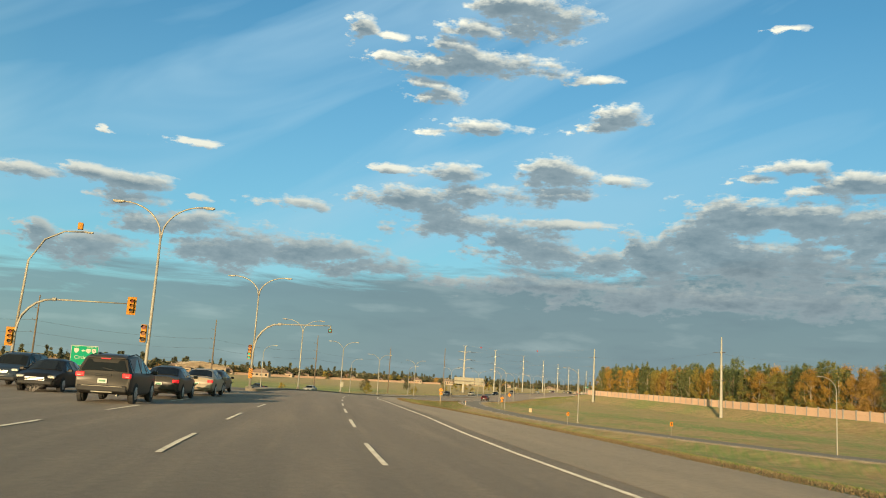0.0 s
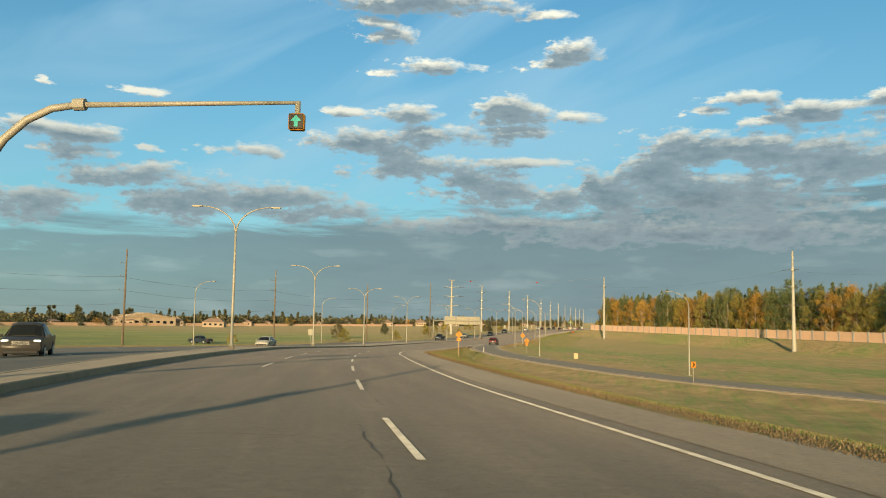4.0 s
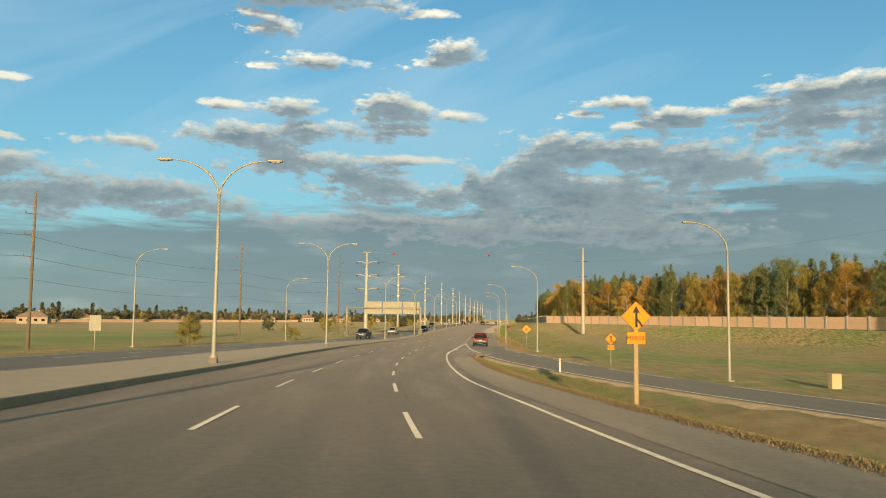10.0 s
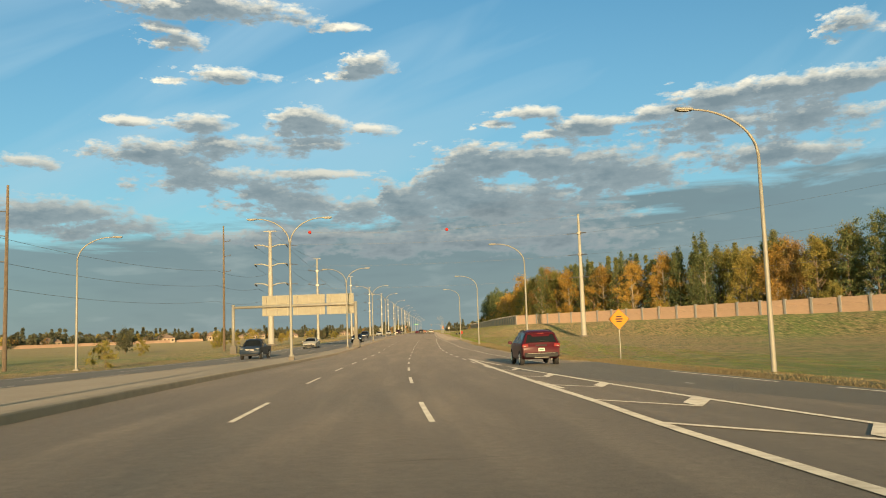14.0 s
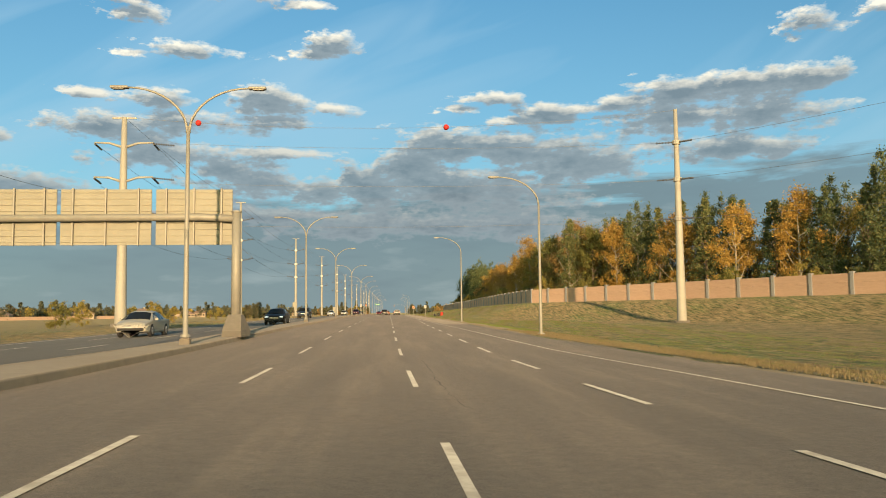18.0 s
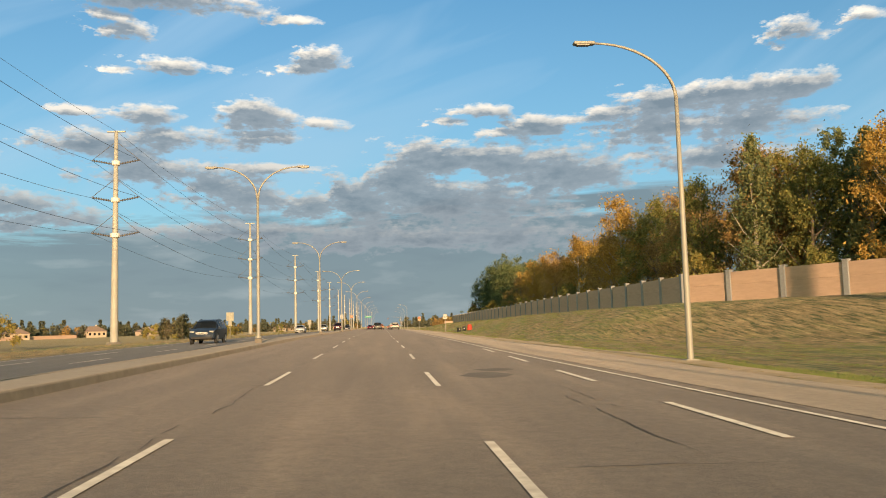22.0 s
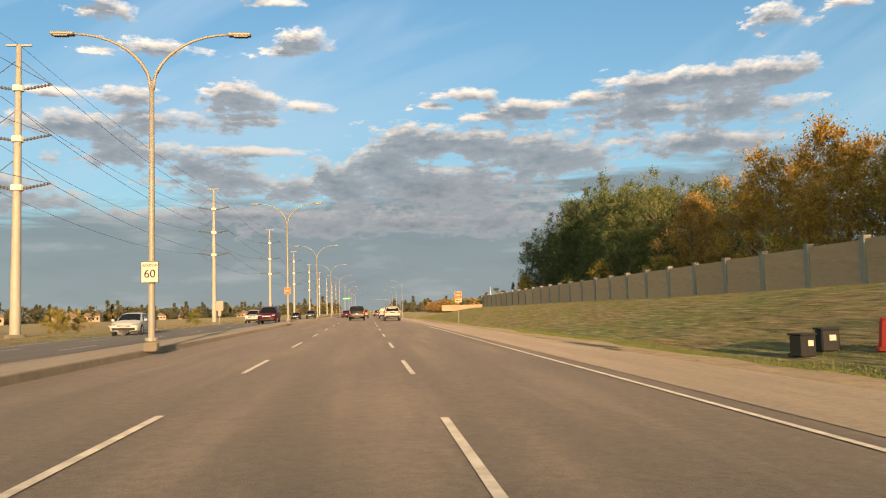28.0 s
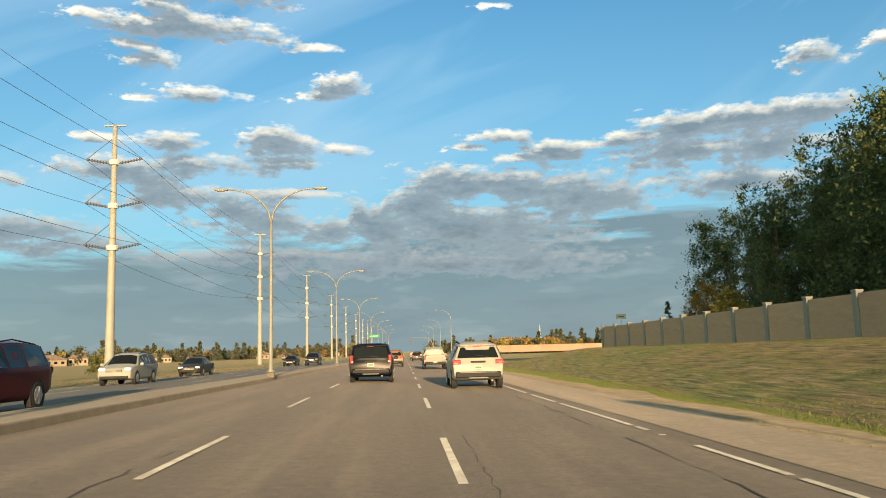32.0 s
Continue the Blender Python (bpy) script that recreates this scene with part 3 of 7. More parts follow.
_zs = np.convolve(np.pad(_zf, 12, mode="edge"), np.hanning(25) / np.hanning(25).sum(), mode="valid")


SIDE_Y = np.array([0, 16, 22, 32, 48, 60, 71, 85, 100, 112, 122, 132, 145, 165, 200, 212, 240, 290, 372, 384, 415, 455, 495, 516, 560.0])
SIDE_X = np.array([0, 0, 0.12, 0.27, 0.36, 0.27, 0.06, -0.04, -0.22, -0.34, -0.26, -0.19, -0.10, 0, -0.09, -0.11, -0.06, 0, 0.11, 0.11, -0.04, 0.08, -0.03, -0.05, 0])


def RX(y):
    y = np.asarray(y, float)
    return np.interp(y, SIDE_Y, SIDE_X) + np.where(y > 520, _xx[-1] + (y - 520) * KM[-1], np.where(y < -40, _xx[0] + (y + 40) * KM[0], np.interp(y, _yy, _xx)))


def RM(y):
    return np.interp(y, KY, KM)


def RZ(y):
    return np.interp(y, _yy_all, _zs)


def CROSS(y, u):
    """Fall of the pavement across its width: up to the median, down again past it."""
    return np.interp(u, [-18.0, -8.6, -7.05, 0.0, 9.0], [0.0, 0.18, 0.18, 0.0, -0.10]) * np.clip((np.asarray(y, float) - 35) / 45, 0, 1)


def P3(y, u, dz=0.0):
    """World place of the station y and the offset u to the right of the lane line, dz over the road's level."""
    m = RM(y)
    c = 1 / np.hypot(1, m)
    return Vector((float(RX(y) + u * c), float(y - u * m * c), float(RZ(y) + CROSS(y, u) + dz)))


def head(y):
    """Degrees by which the road's heading turns left of +y."""
    return math.degrees(math.atan(-float(RM(y))))


def R_EDGE(y):     # pavement's edge to the right
    return np.interp(y, [-60, 20, 48, 56, 75, 100, 120, 128, 140, 180, 205, 212, 222, 262, 290, 302, 314, 372, 402, 450, 490, 515, 760], [8.0, 7.2, 6.0, 5.3, 5.3, 5.6, 5.5, 5.2, 4.9, 5.1, 5.1, 5.6, 8.7, 9.0, 8.9, 8.6, 7.8, 6.9, 6.2, 6.6, 6.2, 5.4, 5.5])


def R_LINE(y):     # solid edge line of the lanes or, past the gore, of the merging lane
    return np.interp(y, [-60, 22, 32, 46, 62, 75, 105, 113, 136, 160, 170, 182, 197, 212, 228, 262, 290, 303, 340, 368, 380, 405, 450, 490, 516, 530, 760], [3.15, 3.15, 3.35, 3.4, 3.35, 3.15, 3.3, 3.1, 2.85, 2.97, 2.83, 3.02, 3.15, 3.2, 7.6, 7.2, 6.6, 5.8, 4.8, 4.05, 3.8, 3.65, 3.65, 3.75, 3.45, 3.3, 3.35])


def MED_L(y):      # far side of the median
    return np.interp(y, [70, 85, 100, 125, 160, 225, 242, 272, 305, 760], [-8.6, -9.3, -9.8, -12.0, -13.8, -13.6, -12.8, -10.2, -8.75, -8.6])


def OPP_L(y):      # far edge of the other carriageway
    return np.interp(y, [-60, 60, 110, 180, 225, 250, 300, 350, 760], [-26, -26, -25, -25.5, -24, -22.5, -19.5, -18.2, -18.0])


KERB = -7.1
RAMP = [(10.2, 252.0), (11.0, 235.0), (13.9, 214.0), (22.0, 190.7), (44.7, 147.8), (74.0, 112.0), (112.0, 76.0), (170.0, 34.0)]
WALL = [(168.0, 96.0), (128.0, 180.0), (95.5, 243.4), (24.6, 405.3), (21.3, 592.0), (60.0, 602.0)]


def spline(pts, n):
    """Points along a smooth line through the given ones."""
    P = [np.array(p, float) for p in pts]
    P = [2 * P[0] - P[1]] + P + [2 * P[-1] - P[-2]]
    out = []
    for i in range(1, len(P) - 2):
        for k in range(n):
            t = k / n
            out.append(0.5 * (2 * P[i] + (P[i + 1] - P[i - 1]) * t + (2 * P[i - 1] - 5 * P[i] + 4 * P[i + 1] - P[i + 2]) * t * t + (3 * P[i] - P[i - 1] - 3 * P[i + 1] + P[i + 2]) * t ** 3))
    return out + [P[-2]]


RAMP_L = np.array(spline(RAMP, 8))
RAMP_D = np.concatenate([[0], np.cumsum(np.hypot(*np.diff(RAMP_L, axis=0).T))])
RAMP_Z = np.interp(RAMP_D, [0, 17, 38, 70, 120, 170, 260], [-0.50, -0.31, -0.08, -0.42, -0.45, 0.0, 1.5])


def seg_dist(x, y, line):
    """Distance to a polyline, its side (positive to the left of its run) and the nearest vertex fraction."""
    best = np.full(np.shape(x), 1e9)
    side = np.zeros(np.shape(x))
    where = np.zeros(np.shape(x))
    for i, (a, b) in enumerate(zip(line[:-1], line[1:])):
        a, b = np.array(a, float), np.array(b, float)
        d = b - a
        t = np.clip(((x - a[0]) * d[0] + (y - a[1]) * d[1]) / (d @ d), 0, 1)
        px, py = a[0] + t * d[0], a[1] + t * d[1]
        dist = np.hypot(x - px, y - py)
        s = d[0] * (y - a[1]) - d[1] * (x - a[0])
        upd = dist < best
        best, side, where = np.where(upd, dist, best), np.where(upd, np.sign(s), side), np.where(upd, i + t, where)
    return best, side, where


def smooth01(t):
    t = np.clip(t, 0, 1)
    return t * t * (3 - 2 * t)


def ground_z(x, y):
    """Height of the open ground, a little under the paved strips."""
    x, y = np.asarray(x, float), np.asarray(y, float)
    ys = y.copy()
    for _ in range(4):        # station of the foot point
        m = RM(ys)
        ys = ys + 0.8 * ((x - RX(ys)) * m + (y - ys)) / (1 + m * m)
        ys = np.clip(ys, -400, 1500)
    m = RM(ys)
    u = ((x - RX(ys)) - (y - ys) * m) / np.hypot(1, m)
    zr = RZ(ys) + CROSS(ys, u)
    left_in = np.interp(ys, [-400, 80, 150, 300, 1500], [-60, -46, -30, -21, -20])
    zl = np.where(u < left_in, zr + (-1.1 - zr) * smooth01((left_in - u) / np.interp(ys, [80, 200], [70, 30])), zr)
    e = R_EDGE(ys)
    low = np.minimum(zr - 0.18, np.interp(ys, [200, 260, 420, 520], [-0.85, -0.95, -0.5, -0.35]))
    w = np.maximum(3.0, (zr - low) * 3.6)
    z = np.where(u > e, zr + (low - zr) * smooth01((u - e) / w), zl)
    # embankment up to the sound wall
    dw, side, wh = seg_dist(x, y, WALL)
    berm_w = np.interp(wh, [0, 2.9, 3.1, 5], [12.0, 12.0, 14.0, 14.0])
    bm_ = np.interp(y, [430, 470, 495, 537, 564, 585], [2.05, 1.9, 1.66, 1.52, 1.35, 1.25])
    f = np.where(side > 0, 1 - smooth01((dw - 0.3) / berm_w), 1.0)
    ok = (y > 20) & (u > e + 0.3) & (x > 5)
    z = np.where(ok, z + (bm_ - z) * f * np.clip((u - e - 0.3) / 2.5, 0, 1), z)
    # level bed for the ramp
    dr, sr, wr = seg_dist(x, y, [tuple(p) for p in RAMP_L])
    zrp = np.interp(wr, np.arange(len(RAMP_Z)), RAMP_Z)
    fr = (1 - smooth01((dr - 4.2) / 4.0)) * np.clip((u - e) / 3.0, 0, 1)
    z = z + (zrp - z) * fr
    paved = ((u > OPP_L(ys) - 0.2) & (u < e - 0.05)) | (dr < 3.4)
    cross = (ys < 82) & (u > -60) & (u < e)
    z = np.where(paved | cross, z - 0.14, z)
    dist = np.hypot(x - 20, y - 280)
    und = np.sin(x * 0.013 + 1.7) * np.cos(y * 0.011) * 0.5 * np.clip((dist - 350) / 400, 0, 1)
    return z + und


def gz(x, y):
    return float(ground_z(np.array([x]), np.array([y]))[0])


# ---------------------------------------------------------------- ground sheet
def axis(parts):
    out = []
    for a, b, st in parts:
        out += list(np.arange(a, b, st))
    return np.array(out + [parts[-1][1]])


gx = axis([(-4500, -900, 400), (-900, -240, 60), (-240, -60, 12), (-60, -22, 4), (-22, 5, 2.2), (5, 34, 0.75), (34, 70, 2.0), (70, 160, 5), (160, 400, 20), (400, 1000, 100), (1000, 4500, 500)])
gy = axis([(-800, -80, 60), (-80, 0, 5), (0, 640, 2.5), (640, 900, 13), (900, 1600, 70), (1600, 4800, 400)])
YY, DX = np.meshgrid(gy, gx, indexing="ij")
XX = RX(YY) * np.clip(1.3 - np.abs(DX) / 900, 0, 1).clip(0, 1) + DX
rg = np.random.default_rng(5)
ZG = ground_z(XX, YY)
near = (np.abs(DX) < 120)
ZG = ZG + near * rg.normal(0, 0.02, ZG.shape)
ny_, nx_ = XX.shape
verts = np.stack([XX, YY, ZG], -1).reshape(-1, 3)
idx = np.arange(ny_ * nx_).reshape(ny_, nx_)
quads = np.stack([idx[:-1, :-1], idx[:-1, 1:], idx[1:, 1:], idx[1:, :-1]], -1).reshape(-1, 4)
ground = new("ground", raw_mesh(verts, quads, M["grass"], True))
tagged(ground, "dry olive and tan prairie grass verge with greener strips", "ground", kind="structure")


def strip(name, ys, u1, u2, dz, mat, label, category, parent=None, cols=1, kind="structure", skirt=0.0):
    """A paved ribbon between two offsets along the road, with uv in metres."""
    ys = np.asarray(ys, float)
    rows = []
    for y in ys:
        a, b = (f(y) if callable(f) else f for f in (u1, u2))
        d = dz(y) if callable(dz) else dz
        r = [P3(y, a + (b - a) * k / cols, d) for k in range(cols + 1)]
        if skirt:
            r = [P3(y, a - 0.02, d - skirt)] + r + [P3(y, b + 0.02, d - skirt)]
        rows.append((y, a, b, r))
    n = len(rows[0][3])
    vs = [v for _, _, _, r in rows for v in r]
    fs = [(i * n + k, i * n + k + 1, (i + 1) * n + k + 1, (i + 1) * n + k) for i in range(len(rows) - 1) for k in range(n - 1)]
    me = raw_mesh(vs, fs, mat, not skirt)
    uvl = me.uv_layers.new(name="uv")
    uvs = []
    for y, a, b, r in rows:
        for k in range(n):
            uvs.append((a + (b - a) * (k - (1 if skirt else 0)) / cols, y))
    for lp in me.loops:
        uvl.data[lp.index].uv = uvs[lp.vertex_index]
    ob = new(name, me)
    if parent:
        ob.parent = parent
    return tagged(ob, label, category, kind=kind)


ST = np.arange(-60, 900, 4.0)
road = strip("road", ST, lambda y: KERB - 0.02 if y > 67 else -26.0, R_EDGE, 0.0, M["road"], "worn grey-brown asphalt carriageway with white lane lines", "road", cols=6)
shoulder = strip("shoulder", ST[(ST < 208)], lambda y: float(R_LINE(y)) + 0.5, lambda y: float(R_EDGE(y)) + 0.1, 0.008, M["shoulder"], "pale gravelly paved shoulder beside the lanes", "road")
shoulder_b = strip("shoulder", ST[(ST > 345)], lambda y: float(R_LINE(y)) + 0.45, lambda y: float(R_EDGE(y)) + 0.1, 0.008, M["shoulder_far"], "pale gravelly paved shoulder beside the lanes", "road")
far_road = strip("far_carriageway", ST[ST > 67], OPP_L, MED_L, 0.0, M["far_road"], "darker asphalt of the opposite carriageway", "road", cols=4)
edge_dirt = strip("gravel_edge", ST, lambda y: float(R_EDGE(y)) - 0.05, lambda y: float(R_EDGE(y)) + (0.38 if y < 212 else 0.9 if y < 330 else 1.3) + (0.12 if y < 212 else 0.35) * math.sin(y * 0.31) + (0.08 if y < 212 else 0.25) * math.sin(y * 0.83), -0.02, M["dirt"], "bare gravel and dirt along the pavement's edge", "verge")
toe_v, toe_f = [], []
for i, y in enumerate(np.arange(330, 640, 2.0)):
    for k in range(4):
        p = P3(float(y), float(R_EDGE(y)) - 0.05 + k * (0.36 + 0.06 * math.sin(y * 0.4) + 0.04 * math.sin(y * 1.3)))
        toe_v.append((p.x, p.y, max(p.z, gz(p.x, p.y)) + (0.02 if k else -0.01)))
    if i:
        toe_f += [((i - 1) * 4 + k, (i - 1) * 4 + k + 1, i * 4 + k + 1, i * 4 + k) for k in range(3)]
tagged(new("gravel_edge", raw_mesh(toe_v, toe_f, M["dirt"], True)), "dry tan dirt and grass at the foot of the bank", "verge", kind="structure")
# cross street to the west
cross = new("cross_street", raw_mesh([P3(20, -26, 0.0), P3(76, -26, 0.0), P3(72, -70, -0.1), P3(80, -260, -4.6), P3(66, -262, -4.6), P3(26, -70, -0.1)], [(0, 1, 2, 5), (5, 2, 3, 4)], M["far_road"]))
tagged(cross, "asphalt cross street meeting the highway at the lights", "road", kind="structure")

# median: kerbs along both sides and the paved top
MS = np.arange(68, 900, 4.0)
median = strip("median", MS, lambda y: float(MED_L(y)) + 0.18, KERB - 0.18, 0.17, M["concrete"], "raised median paved in tan concrete", "median", cols=2)


def kerb_run(name, ys, uf, w=0.18, h=0.18):
    rows = []
    for y in ys:
        u = uf(y) if callable(uf) else uf
        prof = [(-0.005, -0.05), (0.03, h - 0.03), (0.06, h), (w, h), (w + 0.01, -0.05)]
        rows.append([P3(y, u - o if w > 0 else u + o, z) for o, z in prof])
    n = 5
    vs = [v for r in rows for v in r]
    fs = [(i * n + k, i * n + k + 1, (i + 1) * n + k + 1, (i + 1) * n + k) for i in range(len(rows) - 1) for k in range(n - 1)]
    return raw_mesh(vs, fs, M["kerb"])


kerb = thing("kerb", "worn concrete kerb along the median", "kerb", kind="structure")
for j in range(30):                        # cast lengths, near side
    a = 68 + j * 18
    part("kerb_length", kerb_run("k", np.linspace(a, a + 17.985, 7), KERB), None, kerb)
far_kerb = thing("kerb", "concrete kerb along the median's far side", "kerb", kind="structure")
for j in range(30):
    a = 68 + j * 18

    def uf(y):
        return float(MED_L(y)) + 0.19
    part("kerb_length", kerb_run("k", np.linspace(a, a + 17.985, 7), uf), None, far_kerb)

nose_rim = [P3(68 - 2.4 * math.sin(a), (KERB + float(MED_L(68))) / 2 + (KERB - float(MED_L(68))) / 2 * math.cos(a), 0.0) for a in [k * math.pi / 14 for k in range(15)]]
nose_v = [p + Vector((0, 0, h)) for h in (-0.05, 0.17) for p in nose_rim]
nose = new("median_nose", raw_mesh(nose_v, [(i, i + 15, i + 16, i + 1) for i in range(14)] + [tuple(range(15, 30))], M["kerb"]))
tagged(nose, "rounded concrete end of the median at the lights", "median", kind="structure")

# ramp that merges from the right
def ramp_ribbon(offsets, drops, first, mat, last=None):
    """A ribbon along the ramp from offset and height pairs, with uv in metres."""
    vs, fs, n = [], [], len(offsets)
    for i, (x, y) in enumerate(RAMP_L):
        d = RAMP_L[min(i + 1, len(RAMP_L) - 1)] - RAMP_L[max(i - 1, 0)]
        d /= np.hypot(*d)
        nrm = np.array([-d[1], d[0]])      # towards the outer side
        vs += [(x + nrm[0] * o, y + nrm[1] * o, RAMP_Z[i] + h) for o, h in zip(offsets, drops)]
    for i in range(first, last or len(RAMP_L) - 1):
        fs += [(i * n + k, i * n + k + 1, (i + 1) * n + k + 1, (i + 1) * n + k) for k in range(n - 1)]
    me = raw_mesh(vs, fs, mat, True)
    ul = me.uv_layers.new(name="uv")
    for lp in me.loops:
        ul.data[lp.index].uv = (offsets[lp.vertex_index % n], RAMP_D[lp.vertex_index // n])
    return me


ramp_road = tagged(new("ramp", ramp_ribbon((-2.7, -1.3, 0.0, 1.3, 2.7), (0.03,) * 5, 2, M["ramp_road"])), "narrow dark asphalt ramp curving in through the grass", "road", kind="structure")
for side in (-1, 1):
    offs, hts = (2.65, 3.3, 4.0), (0.025, -0.04, -0.3)
    if side < 0:
        offs, hts = (-4.0, -3.2, -2.65), (-0.3, -0.05, 0.025)
    tagged(new("ramp_shoulder", ramp_ribbon(offs, hts, 6 if side > 0 else 17, M["dirt"])), "gravel shoulder along the ramp", "verge", kind="structure")
part("edge_line", ramp_ribbon((-2.35, -2.2), (0.042, 0.042), 14, M["paint"]), None, ramp_road, "white edge line of the ramp")
for i in (8, 9, 10, 12, 13, 15, 16, 18, 19, 20, 22, 23, 25, 26):
    part("edge_line", ramp_ribbon((2.2, 2.33), (0.042, 0.042), i, M["paint"], i + 1), None, ramp_road, "worn white edge line")


# ---------------------------------------------------------------- painted lines
def line_mesh(ys, uf, w, dz=0.012):
    vs, fs = [], []
    for y in ys:
        u = float(uf(y)) if callable(uf) else uf
        vs += [P3(y, u - w / 2, dz), P3(y, u + w / 2, dz)]
    for i in range(len(ys) - 1):
        fs.append((2 * i, 2 * i + 1, 2 * i + 3, 2 * i + 2))
    return raw_mesh(vs, fs, M["paint"])


part("edge_line", line_mesh(np.arange(-20, 212.1, 3), R_LINE, 0.12), None, road, "solid white edge line")
part("edge_line", line_mesh(np.linspace(228, 498.8, 91), R_LINE, 0.105), None, road, "solid white edge line")
for a, b in ((499.05, 500.5), (501.1, 502.0), (502.25, 503.0), (503.3, 503.6), (504.05, 504.4), (504.6, 505.4), (505.85, 506.85), (507.1, 510.7), (511.2, 513.85), (514.1, 516.8), (518.15, 518.3), (519.0, 519.6), (519.95, 526.1), (526.8, 530.6), (531.5, 545.0), (546.0, 560.0)):
    part("edge_line", line_mesh(np.linspace(a, b, 4), R_LINE, 0.105), None, road, "worn, broken white edge line")
part("edge_line", line_mesh(np.arange(561, 880, 3), R_LINE, 0.105), None, road, "solid white edge line")
KNOWN = [(12.7, 1), (40.2, 4), (71.1, 7), (110.3, 11), (131.5, 13), (153.2, 15), (174.9, 17), (196.8, 19), (219.6, 21), (232.0, 22), (265.3, 25), (299.2, 28), (333.8, 31), (357.5, 33), (381.0, 35), (401.8, 37), (413.6, 38), (457.5, 42), (480.1, 44), (514.0, 47), (850.0, 77)]
start = np.interp(np.arange(0, 77), [n for _, n in KNOWN], [y for y, _ in KNOWN])
start[0] = 3.2
for y0 in start:
    ln = 4.4 / math.hypot(1, float(RM(y0)))
    for u, sh in ((0.0, 0.0), (float(np.interp(y0, [0, 36, 55, 70, 112, 135, 165, 205, 290, 400, 520], [-3.65, -3.6, -3.45, -3.4, -3.33, -3.25, -3.4, -3.33, -3.4, -3.45, -3.42])), 0.45)):
        if y0 + sh > 78 or u == 0.0 or y0 < 40:
            part("lane_dash", line_mesh(np.linspace(y0 + sh, y0 + sh + ln, 3), u, 0.105), None, road)
    if y0 < 60:
        part("lane_dash", line_mesh(np.linspace(y0 + 2, y0 + 2 + ln, 3), -7.3, 0.13), None, road)
for k in range(19):                        # dashes along the merging lane
    y0 = 227.5 + 8.15 * k
    if y0 < 376:
        part("merge_dash", line_mesh([y0, y0 + 1.9, y0 + 3.8], lambda y: np.interp(y, [226, 270, 300, 345, 380], [3.9, 3.75, 3.2, 3.1, 3.5]), 0.13), None, road)
for y0 in np.arange(80, 860, 11.2):
    for k in (0.36, 0.68):
        part("lane_dash", line_mesh([y0, y0 + 2.2, y0 + 4.4], lambda y, k=k: MED_L(y) + (OPP_L(y) - MED_L(y)) * k, 0.13), None, far_road)
part("edge_line", line_mesh(np.arange(90, 860, 4), lambda y: OPP_L(y) + 0.7, 0.13), None, far_road, "solid white edge line")
# painted gore between the lanes and the ramp
gore = thing("gore_marking", "white chevron bars painted on the gore", "road marking", kind="structure")
part("gore_line", line_mesh(np.arange(216, 264, 2), lambda y: np.interp(y, [216, 222, 228, 236, 241, 262], [6.35, 5.92, 5.58, 5.25, 4.95, 4.25]), 0.16), None, gore)
part("gore_line", line_mesh(np.arange(211, 264, 2), lambda y: np.interp(y, [211, 218, 223, 235, 262], [3.25, 3.36, 3.6, 3.84, 4.2]), 0.2), None, gore)
for y0, a, y1, b, c in ((218.6, 3.4, 215.7, 5.4, 6.3), (223.5, 3.62, 221.2, 5.08, 5.95), (229.6, 3.74, 227.7, 4.93, 5.6), (235.4, 3.85, 234.1, 4.7, 5.28), (241.6, 3.98, 240.8, 4.45, 4.92)):
    w, e = 0.30, 1.0 if y0 > 222 else 0.8
    q = [P3(y0, a, 0.013), P3(y1, b, 0.013), P3(y1 - w, b, 0.013), P3(y0 - w, a, 0.013)]
    part("gore_bar", raw_mesh(q, [(0, 3, 2, 1)], M["paint"]), None, gore)
    q = [P3(y1 - w, b, 0.014), P3(y1 + e - w, b, 0.014), P3(y1 + 2.7 * e - w, c, 0.014), P3(y1 + 1.7 * e - w, c, 0.014)]
    part("gore_bar", raw_mesh(q, [(0, 3, 2, 1)], M["paint"]), None, gore)

# stop line of the turning lanes
sl = [P3(45.5, -12.4, 0.012), P3(45.5, -8.3, 0.012), P3(46.0, -8.3, 0.012), P3(46.0, -12.4, 0.012)]
part("stop_line", raw_mesh(sl, [(0, 1, 2, 3)], M["paint"]), None, road, "worn white stop line")
# tar lines, cracks and patches
rt = random.Random(11)
for u0, y0, y1 in ((0.25, 24, 34), (0.2, 66, 74), (0.2, 158, 170), (-3.6, 343, 352), (-3.5, 353, 362), (-3.45, 366, 378), (0.3, 398, 409), (0.38, 506, 519), (-3.95, 499, 506), (-3.7, 512, 517), (1.9, 349, 355), (2.3, 353, 357), (4.6, 340, 346), (4.7, 347, 350), (4.8, 352, 360), (2.75, 502, 540), (2.8, 546, 585), (0.2, 470, 478), (-3.4, 430, 441), (-0.45, 50, 64), (-0.3, 30, 44), (-3.55, 316, 342), (0.55, 322, 339), (0.8, 403, 408), (2.1, 402, 408), (0.6, 284, 297), (2.3, 118, 136), (2.8, 198, 209), (5.6, 330, 352), (-0.35, 92, 103), (-3.0, 104, 120)):
    vs, fs, off, n = [], [], 0.0, 0
    for y in np.arange(y0, y1 + 0.1, 0.4):
        off = 0.9 * off + rt.uniform(-0.03, 0.03)
        w = 0.5 * rt.uniform(0.006, 0.034)
        jag = off + rt.uniform(-0.035, 0.035)
        vs += [P3(y, u0 + jag - w, 0.008), P3(y, u0 + jag + w, 0.008)]
        if n and rt.random() > 0.25:
            fs.append((2 * n - 2, 2 * n - 1, 2 * n + 1, 2 * n))
        n += 1
    part("tar_line", raw_mesh(vs, fs, M["tar"]), None, road)



